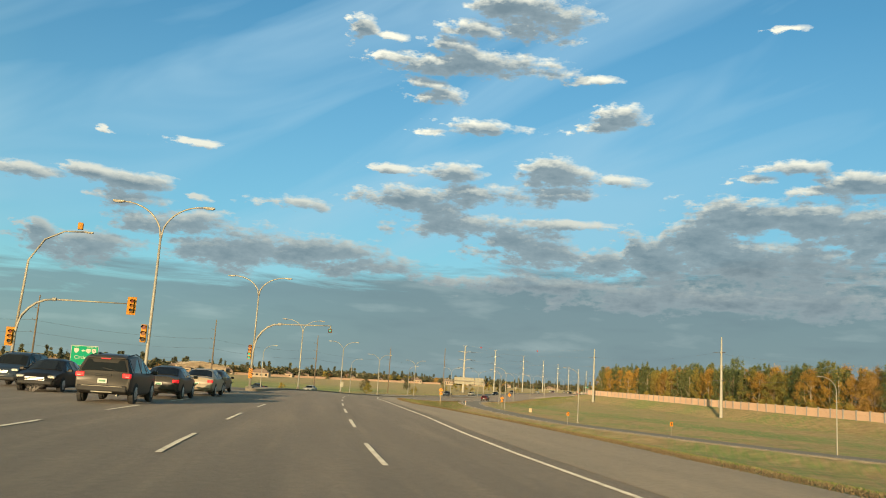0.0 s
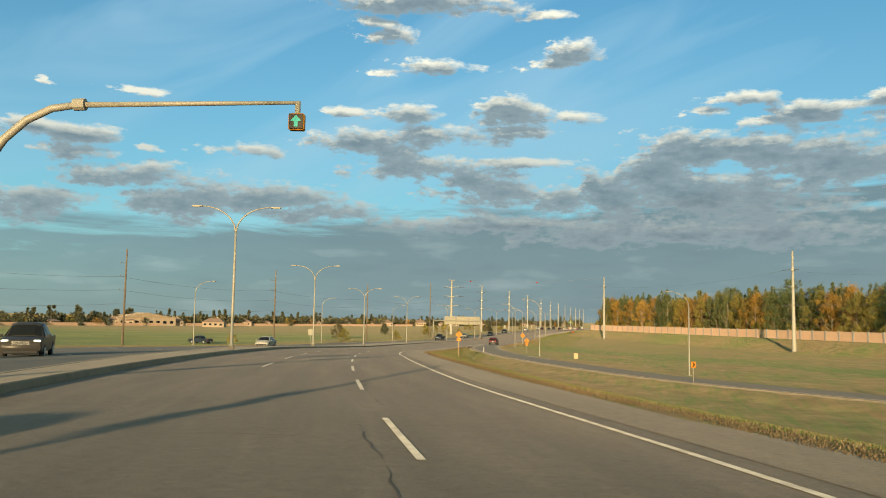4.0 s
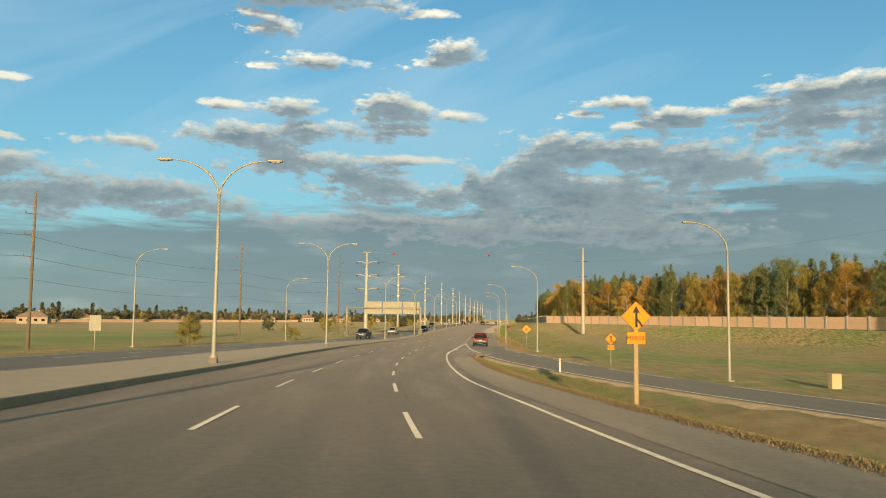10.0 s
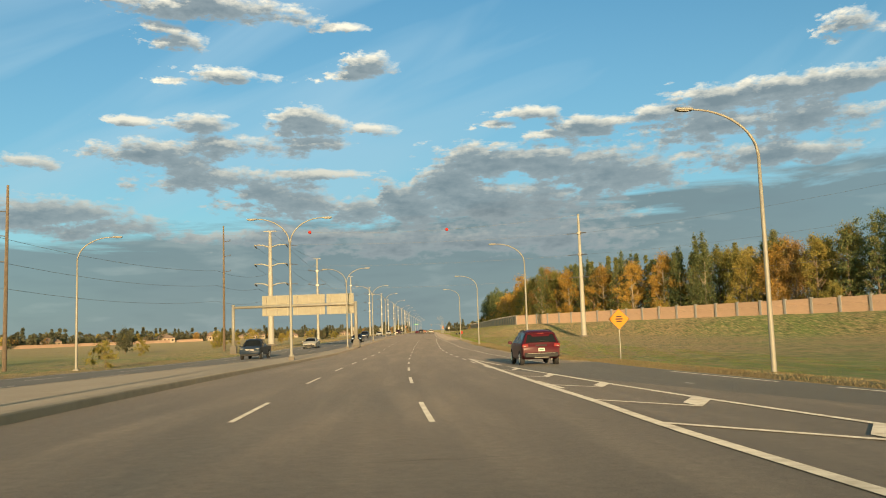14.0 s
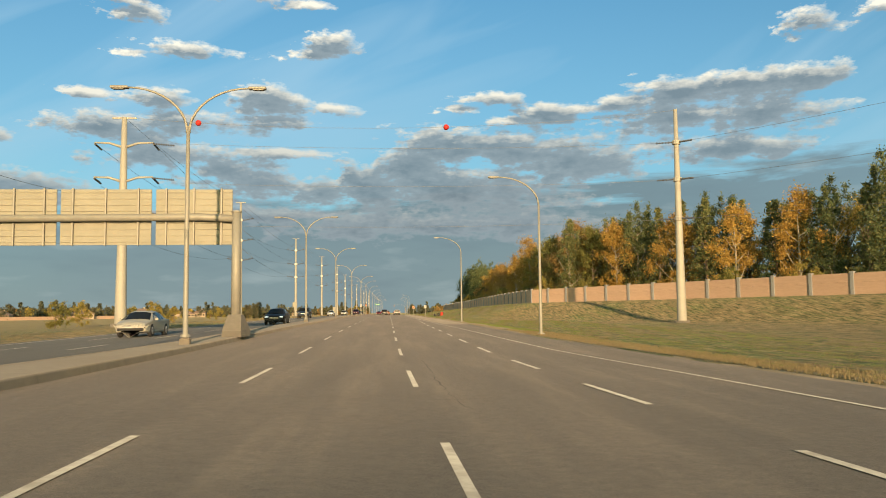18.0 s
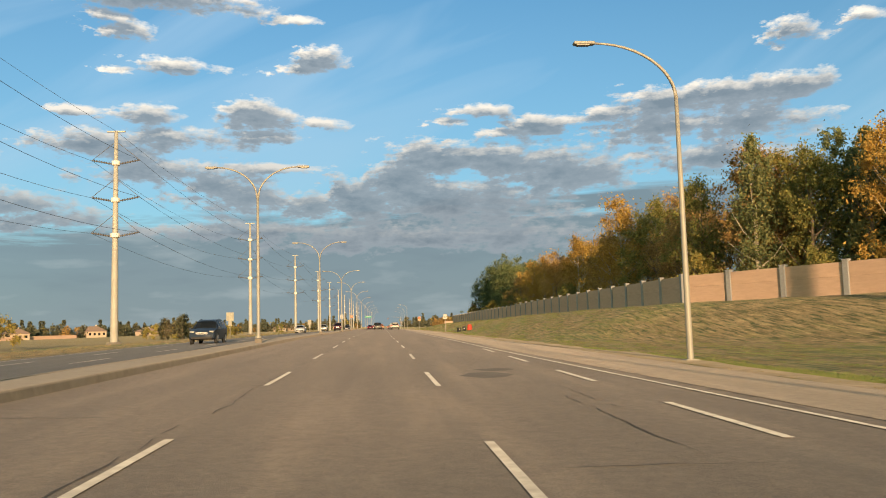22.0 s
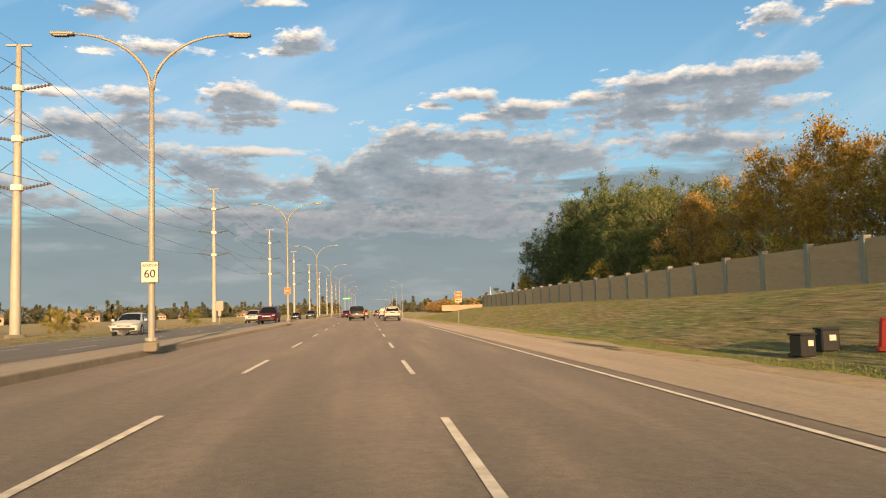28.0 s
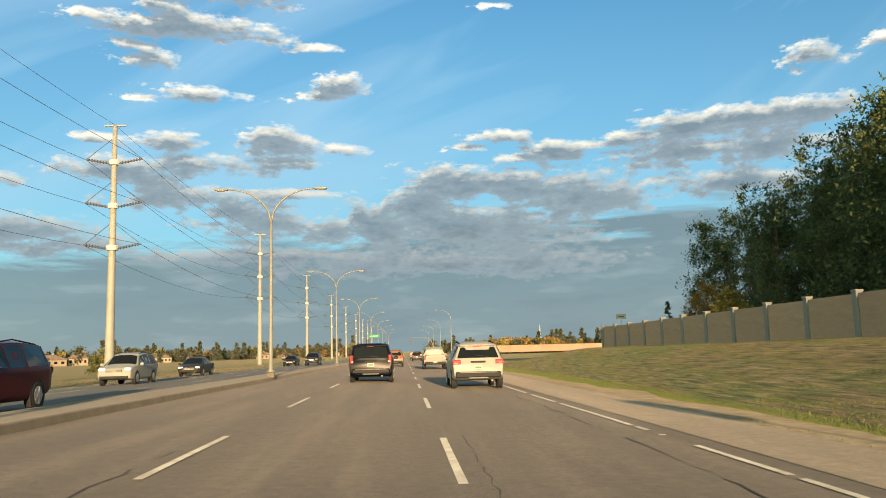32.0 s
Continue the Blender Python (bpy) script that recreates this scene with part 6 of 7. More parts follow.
# shrubs and small trees beyond the far carriageway
for x, y, k, s in ((-21.9, 229, "shrub", 1.0), (-46.0, 289.0, "bush", 1.05), (-51.8, 354.5, "bush", 1.0), (-48.4, 225.0, "shrub", 0.8), (-40.0, 330.0, "shrub", 0.8), (-21, 270, "shrub", 0.7), (-33, 100, "shrub", 0.9), (-44, 150, "shrub", 0.6),
                   (-31.4, 471.5, "bush", 0.84), (-33.6, 470.0, "bush", 0.74), (-33.6, 480.0, "bush", 0.6), (-33.0, 483.0, "shrub", 0.8), (-39.5, 546.5, "shrub", 1.0), (-37.2, 549.0, "shrub", 0.8), (-31.8, 593.0, "shrub", 1.0), (-60.0, 560.0, "shrub", 1.3), (-64.0, 566.0, "shrub", 1.1), (-39, 500, "shrub", 1.3), (-44, 520, "shrub", 1.2), (-38, 545, "shrub", 1.0), (-52, 455, "shrub", 1.5), (-58, 462, "shrub", 1.2), (-31, 395, "shrub", 0.8), (-42, 380, "shrub", 1.2), (-50, 410, "shrub", 1.3)):
    plant(k, x, y, s)

# far line of houses and trees across the fields
def house(m, w, dp, h):
    t = thing("house", "low stucco house with a dark hipped roof far across the field", "house", "far houses", at=m)
    wl = part("wall", box(B(), (0, 0, h / 2 - 0.3), (w, dp, h + 0.6)), M["stucco"], t)
    b = B()
    ov = 0.5
    q = [b.verts.new(v) for v in ((-w / 2 - ov, -dp / 2 - ov, h), (w / 2 + ov, -dp / 2 - ov, h), (w / 2 + ov, dp / 2 + ov, h), (-w / 2 - ov, dp / 2 + ov, h), (-w * 0.22, 0, h + dp * 0.3), (w * 0.22, 0, h + dp * 0.3))]
    for f in ((0, 1, 5, 4), (1, 2, 5), (2, 3, 4, 5), (3, 0, 4), (3, 2, 1, 0)):
        b.faces.new([q[i] for i in f])
    rf_ = part("roof", b, M["roof"], t)
    part("chimney", box(B(), (w * 0.15, 0.5, h + dp * 0.3), (0.6, 0.6, 1.2)), M["stucco"], rf_)
    for k in range(4):
        wn = part("window", box(B(), (-w * 0.36 + k * w * 0.24, -dp / 2 - 0.02, h * 0.55), (1.3, 0.08, 1.1)), M["glass"], t)
        part("frame", box(B(), (-w * 0.36 + k * w * 0.24, -dp / 2 - 0.035, h * 0.55 - 0.6), (1.5, 0.06, 0.1)), M["white"], wn)
    return t


# a long pale hall among the far houses
hall = thing("hall", "long tan hall with a shallow gable roof across the field", "building", at=on_ground(-243, 478, 62))
part("wall", box(B(), (0, 0, 2.2), (36, 18, 5.0)), M["stucco"], hall)
part("roof", plate_mesh([(-19, 4.6), (19, 4.6), (0, 7.6)], -9.5, 9.5), M["tan_roof"], hall)
for k in range(8):
    wn = part("window", box(B(), (-15.5 + 4.4 * k, -9.02, 2.0), (2.2, 0.1, 1.6)), M["glass"], hall)
    part("frame", box(B(), (-15.5 + 4.4 * k, -9.04, 1.15), (2.5, 0.1, 0.14)), M["white"], wn)

fh = random.Random(21)
proto_h = house(on_ground(-190, 470, 20), 12, 8, 2.8)


def far_line(t_, off):
    """Places along the far edge of the fields and out to the end of the highway."""
    if t_ < 0.66:
        return -325 + 165 * t_ / 0.66 + off, 150 + 610 * t_ / 0.66
    return -165 + 110 * (t_ - 0.66) / 0.34 + off, 760 + 380 * (t_ - 0.66) / 0.34


for k in range(26):
    x, y = far_line((k + fh.random()) / 26, fh.uniform(-8, 6))
    c = copy_thing(proto_h, on_ground(x, y, 25 + fh.uniform(-25, 25)))
    c.scale = (fh.uniform(0.6, 1.3), 0.9, fh.uniform(0.7, 1.15))


def far_woods(name, leaf, spots, label, conical):
    """One mesh of many small distant trees, each of tapering clumps."""
    rng = np.random.default_rng(len(spots) + len(leaf))
    V, F, n0 = [], [], 0
    for x, y, h in spots:
        z = gz(x, y)
        nb_ = 20
        zc = rng.uniform(0.04, 1.0, nb_)
        w = h * (0.20 if conical else 0.52)
        prof = (1.05 - zc) if conical else np.interp(zc, [0, 0.4, 0.75, 1], [0.6, 1, 0.8, 0.2])
        an = rng.uniform(0, 6.28, nb_)
        rad = w * prof * rng.uniform(0.2, 0.9, nb_)
        cs = np.stack([x + np.cos(an) * rad, y + np.sin(an) * rad, z + zc * h], 1)
        v, f = leaf_cloud(rng, cs, w * prof * 0.6 + 0.15, 290, h * 0.10, 0.8)
        V.append(v)
        F.append(f + n0)
        n0 += len(v)
    ob = new(name, raw_mesh(np.concatenate(V), np.concatenate(F), M[leaf]))
    return tagged(ob, label, "trees", kind="stuff")


for leaf, n, hs, conical, label in (("far_dark", 190, (5, 11), True, "far row of dark spruces behind the fields"), ("far_leaf", 520, (3.5, 7.5), False, "far row of green trees behind the fields"), ("lime", 50, (3, 7), False, "far row of trees turning yellow"), ("rust", 120, (3, 6), False, "far row of russet trees and shrubs")):
    sp_ = []
    for k in range(n):
        x, y = far_line(fh.random(), fh.uniform(-42, 5))
        sp_.append((x, y, fh.uniform(*hs)))
    for k in range(n // 3):
        x = fh.uniform(-70, 230)
        if abs(x + 2) > 20:
            sp_.append((x, 1010 + fh.uniform(0, 140), fh.uniform(*hs) * 1.2))
    n_end = {"far_dark": 16, "far_leaf": 26, "lime": 22, "rust": 46}[leaf]
    for k in range(n_end):
        x = fh.uniform(74, 118) if conical else fh.uniform(38, 84) if leaf == "rust" else fh.uniform(48, 118)
        sp_.append((x, fh.uniform(905, 985), fh.uniform(8.5, 13.0) if conical else fh.uniform(5.0, 8.0)))
    far_woods("far_woods", leaf, sp_, label, conical)
# sunlit wall in front of the trees at the highway's far end
fw = thing("wall_far", "long sunlit tan wall below the far trees", "wall", kind="structure")
fw_me = mesh_of(box(B(), (0, 0, 1.5), (4.9, 0.2, 3.2)), M["panel"])
for k in range(13):
    o = part("wall_panel", fw_me, None, fw)
    o.location = (42 + 5 * k, 888 + 0.4 * k, -0.15)
# tan fence along the far field
ff = thing("field_fence", "long low tan fence in front of the far houses", "fence", kind="structure")
for k in range(56):
    a = Vector((-318 + 165 * k / 56, 176 + 580 * k / 56, 0))
    b = Vector((-318 + 165 * (k + 1) / 56, 176 + 580 * (k + 1) / 56, 0))
    c = (a + b) / 2
    if k == 0:
        fme = mesh_of(box(B(), (0, 0, 0.7), (1, 0.1, 1.9)), M["panel"])
    o = part("fence_panel", fme, None, ff)
    o.location, o.rotation_euler, o.scale = (c.x, c.y, gz(c.x, c.y)), (0, 0, math.atan2(b.y - a.y, b.x - a.x)), ((b - a).length, 1, 1)
# pale church spire and a stone at the far end of the highway
ch = thing("church", "distant pale church with a thin spire above the trees", "church", at=on_ground(96, 1090))
part("hall", box(B(), (0, 0, 2.5), (12, 18, 6)), M["stucco"], ch)
part("spire", tube(B(), [(0, -8, 3), (0, -8, 7), (0, -8, 10.5), (0, -8, 19)], [2.3, 2.0, 0.8, 0.05], 8), M["white"], ch)


# ---------------------------------------------------------------- grass tufts along the verges
def tufts(name, spots, label, mat, blades=7, hmin=0.12, hmax=0.34, seed=1, spread=0.15):
    rng = np.random.default_rng(seed)
    x = np.repeat(spots[:, 0], blades) + rng.normal(0, spread, len(spots) * blades)
    y = np.repeat(spots[:, 1], blades) + rng.normal(0, spread, len(spots) * blades)
    z = ground_z(x, y) + 0.012
    n = len(x)
    an = rng.uniform(0, 6.28, n)
    hh = rng.uniform(hmin, hmax, n)
    w = 0.007 + 0.010 * hh / hmax
    lean = rng.normal(0, 0.35, (n, 2)) * hh[:, None]
    base = np.stack([x, y, z], 1)
    side = np.stack([np.cos(an) * w, np.sin(an) * w, 0 * w], 1)
    tip = base + np.stack([lean[:, 0], lean[:, 1], hh], 1)
    v = np.stack([base - side, base + side, tip], 1).reshape(-1, 3)
    ob = new(name, raw_mesh(v, np.arange(3 * n).reshape(-1, 3), M[mat]))
    return tagged(ob, label, "grass", kind="stuff")


def verge_spots(y0, y1, o0, o1, n, seed, edge=None):
    rng = np.random.default_rng(seed)
    y = rng.uniform(y0, y1, n)
    o = o0 + (o1 - o0) * rng.uniform(0, 1, n) ** 1.2
    e = (edge or R_EDGE)(y)
    m = RM(y)
    c = 1 / np.hypot(1, m)
    u = e + o
    return np.stack([RX(y) + u * c, y - u * m * c], 1)


tufts("grass_tufts", verge_spots(10, 211, 0.5, 6.5, 27000, 31), "dry tufted grass along the shoulder", "straw", 6, 0.015, 0.055, 4)
tufts("grass_tufts", verge_spots(10, 211, 0.08, 1.0, 15000, 41), "brown dead grass at the pavement's edge", "dead", 6, 0.01, 0.04, 14)


def mown_rows(y0, y1, o0, o1, n, seed, thin, shift=0.0):
    """Places along the uneven rows that a mower leaves, in patches."""
    rng = np.random.default_rng(seed)
    y = rng.uniform(y0, y1, n)
    k = np.floor(o0 / 0.8 + (o1 - o0) / 0.8 * rng.uniform(0, 1, n) ** 1.1) + shift
    patch = np.sin(y * 0.9 + k * 2.1) + np.sin(y * 0.37 + k * 4.7 + seed) + 0.8 * np.sin(y * 2.3 + k * 1.3) + rng.normal(0, 0.4, n)
    ok = patch > thin
    y, k = y[ok], k[ok]
    u = R_EDGE(y) + k * 0.8 + 0.22 * np.sin(y * 0.21 + k) + rng.normal(0, 0.15, len(y))
    m = RM(y)
    c = 1 / np.hypot(1, m)
    return np.stack([RX(y) + u * c, y - u * m * c], 1)


tufts("grass_tufts", verge_spots(222, 330, 0.5, 3.4, 12000, 34), "short dry grass beside the merging lane", "straw", 6, 0.02, 0.08, 5)
tufts("grass_tufts", verge_spots(330, 600, 0.45, 1.8, 34000, 32), "dry tan grass along the edge of the shoulder", "straw", 6, 0.008, 0.042, 5)
tufts("grass_tufts", verge_spots(330, 600, 1.3, 3.2, 50000, 35), "green grass at the foot of the bank", "lawn", 6, 0.015, 0.06, 7)
tufts("grass_tufts", mown_rows(240, 600, 1.6, 15.0, 150000, 36, 0.3), "dry straw left in rows on the mown bank", "dead", 3, 0.010, 0.032, 8, 0.2)
tufts("grass_tufts", mown_rows(240, 600, 1.6, 15.0, 150000, 38, 0.4, 0.5), "green regrowth between the mown rows", "lawn", 4, 0.012, 0.040, 10, 0.2)
tufts("grass_tufts", verge_spots(10, 212, 0.9, 6.0, 24000, 37), "green grass along the shoulder", "lawn", 6, 0.015, 0.055, 9)
tufts("grass_tufts", verge_spots(110, 620, 0.5, 6.0, 4500, 33, lambda y: OPP_L(y) - 6.5), "dry grass beside the far carriageway", "straw", 6, 0.04, 0.13, 6)

# ---------------------------------------------------------------- vehicles
# stations along the length from tail to nose: y, underside, waist, top, half widths at sill, waist and top
SHAPES = {
    "van": ([(-2.58, 0.40, 1.00, 1.04, 0.90, 0.93, 0.88), (-2.44, 0.30, 1.02, 1.66, 0.94, 0.97, 0.77), (-2.30, 0.26, 1.03, 1.74, 0.96, 0.99, 0.78), (-1.0, 0.22, 1.02, 1.77, 0.97, 1.0, 0.80), (0.3, 0.22, 1.01, 1.75, 0.97, 1.0, 0.78), (0.85, 0.22, 1.01, 1.64, 0.97, 1.0, 0.74), (1.55, 0.22, 1.02, 1.06, 0.97, 0.98, 0.86), (2.2, 0.24, 0.92, 0.96, 0.95, 0.93, 0.80), (2.5, 0.30, 0.76, 0.80, 0.88, 0.84, 0.70), (2.58, 0.42, 0.60, 0.62, 0.76, 0.74, 0.60)], 1.52, -1.56, 0.34),
    "suv": ([(-2.34, 0.44, 1.02, 1.06, 0.88, 0.90, 0.84), (-2.14, 0.36, 1.05, 1.58, 0.91, 0.94, 0.69), (-2.0, 0.32, 1.05, 1.66, 0.93, 0.95, 0.70), (-0.8, 0.26, 1.03, 1.72, 0.94, 0.96, 0.72), (0.1, 0.26, 1.02, 1.69, 0.94, 0.96, 0.70), (0.5, 0.26, 1.02, 1.60, 0.94, 0.96, 0.68), (1.15, 0.26, 1.04, 1.08, 0.94, 0.95, 0.84), (1.9, 0.28, 0.98, 1.01, 0.92, 0.92, 0.80), (2.25, 0.34, 0.84, 0.86, 0.86, 0.84, 0.72), (2.34, 0.46, 0.66, 0.68, 0.74, 0.72, 0.6)], 1.42, -1.42, 0.36),
    "sedan": ([(-2.40, 0.50, 0.80, 0.84, 0.76, 0.80, 0.66), (-2.33, 0.34, 0.94, 0.98, 0.86, 0.88, 0.72), (-1.75, 0.24, 0.95, 1.03, 0.90, 0.91, 0.76), (-1.0, 0.20, 0.92, 1.38, 0.91, 0.92, 0.62), (-0.5, 0.19, 0.91, 1.44, 0.91, 0.92, 0.62), (0.2, 0.19, 0.90, 1.44, 0.91, 0.92, 0.62), (0.5, 0.19, 0.90, 1.38, 0.91, 0.92, 0.62), (1.25, 0.20, 0.90, 0.94, 0.91, 0.91, 0.78), (2.0, 0.22, 0.80, 0.83, 0.88, 0.87, 0.74), (2.32, 0.28, 0.68, 0.70, 0.82, 0.80, 0.66), (2.40, 0.38, 0.55, 0.57, 0.7, 0.68, 0.56)], 1.42, -1.40, 0.33),
    "pickup": ([(-2.90, 0.60, 1.12, 1.14, 0.86, 0.92, 0.90), (-2.85, 0.45, 1.16, 1.18, 0.94, 0.96, 0.94), (-0.75, 0.36, 1.15, 1.18, 0.96, 0.98, 0.94), (-0.70, 0.36, 1.15, 1.62, 0.96, 0.98, 0.72), (-0.3, 0.36, 1.14, 1.86, 0.96, 0.98, 0.72), (0.6, 0.36, 1.13, 1.87, 0.96, 0.98, 0.72), (0.95, 0.36, 1.13, 1.76, 0.96, 0.98, 0.70), (1.55, 0.36, 1.14, 1.18, 0.96, 0.97, 0.86), (2.4, 0.38, 1.10, 1.13, 0.95, 0.94, 0.84), (2.75, 0.44, 0.98, 1.0, 0.92, 0.90, 0.8), (2.82, 0.52, 0.78, 0.8, 0.84, 0.82, 0.7)], 1.75, -1.72, 0.40),
}


def ring_of(st):
    y, zb, zw, zt, wb, ww, wt_ = st
    return [Vector(p) for p in ((-wt_ * 0.55, y, zt + 0.015), (-wt_, y, zt - 0.05), (-ww, y, zw), (-ww * 1.005, y, zw - 0.10), (-wb * 1.01, y, (zb + zw) / 2), (-wb, y, zb + 0.08), (-wb * 0.9, y, zb),
                                (wb * 0.9, y, zb), (wb, y, zb + 0.08), (wb * 1.01, y, (zb + zw) / 2), (ww * 1.005, y, zw - 0.10), (ww, y, zw), (wt_, y, zt - 0.05), (wt_ * 0.55, y, zt + 0.015))]


def quad_part(name, pts, mat, parent, push=0.012, shrink=0.9, label=""):
    """A pane set just proud of the body."""
    pts = [Vector(p) for p in pts]
    c = sum(pts, Vector()) / len(pts)
    nrm = (pts[1] - pts[0]).cross(pts[-1] - pts[0]).normalized()
    if nrm.dot(c - Vector((0, c.y * 0.8, 0.9))) < 0:
        nrm = -nrm
    q = [c + (p - c) * shrink + nrm * push for p in pts]
    k = [p - nrm * 0.03 for p in q]
    n = len(q)
    fs = [tuple(range(n)), tuple(range(2 * n - 1, n - 1, -1))] + [(i, (i + 1) % n, n + (i + 1) % n, n + i) for i in range(n)]
    return part(name, raw_mesh(q + k, fs, mat), None, parent, label)


def bow_pane(name, ra, rb, mat, parent, t0=0.06, t1=0.94, push=0.02, narrow=0.94):
    """A bowed pane laid over the skin between two stations of the cabin."""
    q = []
    for t in (t0, t1):
        for i in (1, 0, 13, 12):
            p = ra[i].lerp(rb[i], t)
            q.append(Vector((p.x * narrow, p.y, p.z)))
    n = (q[1] - q[2]).cross(q[5] - q[1]).normalized()
    if n.z < 0:
        n = -n
    top = [p + n * push for p in q]
    low = [p - n * 0.02 for p in q]
    fs = []
    for k in range(3):
        fs += [(k, k + 1, k + 5, k + 4), (8 + k, 12 + k, 13 + k, 9 + k), (k, 8 + k, 9 + k, k + 1), (4 + k, 5 + k, 13 + k, 12 + k)]
    fs += [(0, 4, 12, 8), (3, 11, 15, 7)]
    return part(name, raw_mesh(top + low, fs, mat), None, parent)


def wheel_meshes(r):
    t = tube(B(), [(-0.11, 0, 0), (-0.09, 0, 0), (0.09, 0, 0), (0.11, 0, 0)], [r * 0.9, r, r, r * 0.9], 20)
    tyre = mesh_of(t, M["tyre"], False)
    b = tube(B(), [(0.105, 0, 0), (0.118, 0, 0)], [r * 0.66, r * 0.6], 18)
    for k in range(5):
        a = 2 * math.pi * k / 5
        box(b, (0.122, math.cos(a) * r * 0.33, math.sin(a) * r * 0.33), (0.02, r * 0.16, r * 0.56), 0.004, Matrix.Rotation(a - math.pi / 2, 4, "X"))
    return tyre, mesh_of(b, M["rim"])


WHEELS = {}


def vehicle(shape, colour, label, m, category="car", lit=False, braking=False, group="vehicles on the highway"):
    sts, yf, yr, r = SHAPES[shape]
    names = {"van": "minivan", "suv": "suv", "sedan": "car", "pickup": "pickup_truck"}
    t = thing(names[shape], label, category, group, at=m)
    rings = [ring_of(s) for s in sts]
    n = len(rings[0])
    b = B()
    bv = [[b.verts.new(p) for p in rg_] for rg_ in rings]
    for a, c in zip(bv, bv[1:]):
        for k in range(n):
            b.faces.new((a[k], a[(k + 1) % n], c[(k + 1) % n], c[k]))
    b.faces.new(bv[0])
    b.faces.new(bv[-1][::-1])
    bmesh.ops.recalc_face_normals(b, faces=b.faces)
    cr = [e for e in b.edges if len(e.link_faces) == 2 and e.calc_face_angle() > 0.5]
    bmesh.ops.bevel(b, geom=cr, offset=0.025, segments=2, affect="EDGES")
    body = part("body", b, colour, t, smooth=False)
    body.data.shade_smooth()
    body.data.set_sharp_from_angle(angle=radians(38))
    # panes: from the stations where the cabin rises
    tall = [i for i, s in enumerate(sts) if s[3] - s[2] > 0.3]
    i0, i1 = tall[0], tall[-1]
    if shape == "sedan":
        bow_pane("rear_window", rings[i0 - 1], rings[i0], M["glass"], t)
    elif shape == "pickup":
        quad_part("rear_window", [rings[i0][2] * 0.86 + Vector((0, rings[i0][0].y * 0.14 - 0.02, 0.18)), rings[i0][11] * 0.86 + Vector((0, rings[i0][0].y * 0.14 - 0.02, 0.18)), rings[i0 + 1][12] + Vector((0, -0.16, -0.05)), rings[i0 + 1][1] + Vector((0, -0.16, -0.05))], M["glass"], t, 0.03, 0.86)
    else:
        ww, wt_, zw, zt = sts[0][6], sts[1][6], sts[0][3], sts[1][3]
        y0, yt = sts[0][0] - 0.012, sts[1][0] - 0.012
        q = [(-ww * 0.93, y0 + 0.02, zw + 0.06), (ww * 0.93, y0 + 0.02, zw + 0.06), (wt_ * 0.93, yt, zt - 0.07), (-wt_ * 0.93, yt, zt - 0.07)]
        quad_part("rear_window", q, M["glass"], t, 0.012, 0.97)
        y0 = yt
        part("spoiler", box(B(), (0, y0 + 0.06, zt - 0.005), (wt_ * 1.9, 0.24, 0.04), 0.015), colour, t)
        part("brake_light", box(B(), (0, y0 - 0.07, zt - 0.03), (0.32, 0.03, 0.03), 0.006), M["red_lit" if braking else "red_lamp"], t, "slim red high brake light")
        part("rear_wiper", box(B(), (0.16, sts[0][0] - 0.005, zw + 0.13), (0.42, 0.02, 0.018), rot=Matrix.Rotation(0.15, 4, "Y")), M["trim"], t)
        part("bumper_strip", box(B(), (0, sts[0][0] - 0.068, 0.60), (sts[1][4] * 1.5, 0.02, 0.022), 0.006), M["steel"], t, "thin metal strip on the bumper")
        part("skid_plate", box(B(), (0, sts[0][0] + 0.0, 0.40), (sts[1][4] * 0.8, 0.10, 0.05), 0.02), M["steel"], t)
        part("tailgate_handle", box(B(), (0, sts[0][0] + 0.0, zw - 0.08), (0.55, 0.05, 0.07), 0.012), M["trim"], t)
    bow_pane("windshield", rings[i1 + 1], rings[i1], M["glass"], t)
    for s in (0, 1):
        for a, c in zip(range(i0, i1), range(i0 + 1, i1 + 1)):
            ra, rc = rings[a], rings[c]
            pts = [ra[2], rc[2], rc[1], ra[1]] if s == 0 else [ra[11], rc[11], rc[12], ra[12]]
            quad_part("side_window", pts, M["glass"], t, 0.008, 0.86)
        pts = [rings[i1][2], rings[i1 + 1][2], rings[i1][1]] if s == 0 else [rings[i1][11], rings[i1 + 1][11], rings[i1][12]]
        quad_part("side_window", pts, M["glass"], t, 0.008, 0.7)
    if r not in WHEELS:
        WHEELS[r] = wheel_meshes(r)
    ww = max(s[4] for s in sts)
    for sx in (-1, 1):
        for y in (yf, yr):
            arch = part("wheel_arch", tube(B(), [(sx * (ww - 0.12), y, r), (sx * (ww + 0.008), y, r)], r * 1.14, 18), M["trim"], t)
            w = part("wheel", WHEELS[r][0], None, t, "black tyre on an alloy rim")
            w.matrix_basis = pose(sx * (ww - 0.09), y, r, 0, 0, 0 if sx > 0 else 180)
            part("rim", WHEELS[r][1], None, w)
        mz = sts[i1][2] + 0.07
        my = sts[i1][0] + 0.55
        mr = part("mirror", box(B(), (sx * (ww + 0.13), my, mz), (0.2, 0.12, 0.15), 0.03), colour, t)
        part("mirror_arm", box(B(), (sx * (ww + 0.02), my, mz - 0.03), (0.12, 0.05, 0.05)), M["trim"], mr)
    y0, y1 = sts[0][0], sts[-1][0]
    zw = sts[1][2]
    tl_z = {"van": 1.08, "suv": 1.0, "sedan": 0.82, "pickup": 0.98}[shape]
    tl_h = {"van": 0.40, "suv": 0.17, "sedan": 0.14, "pickup": 0.34}[shape]
    tl_w = {"van": 0.17, "suv": 0.30, "sedan": 0.30, "pickup": 0.16}[shape]
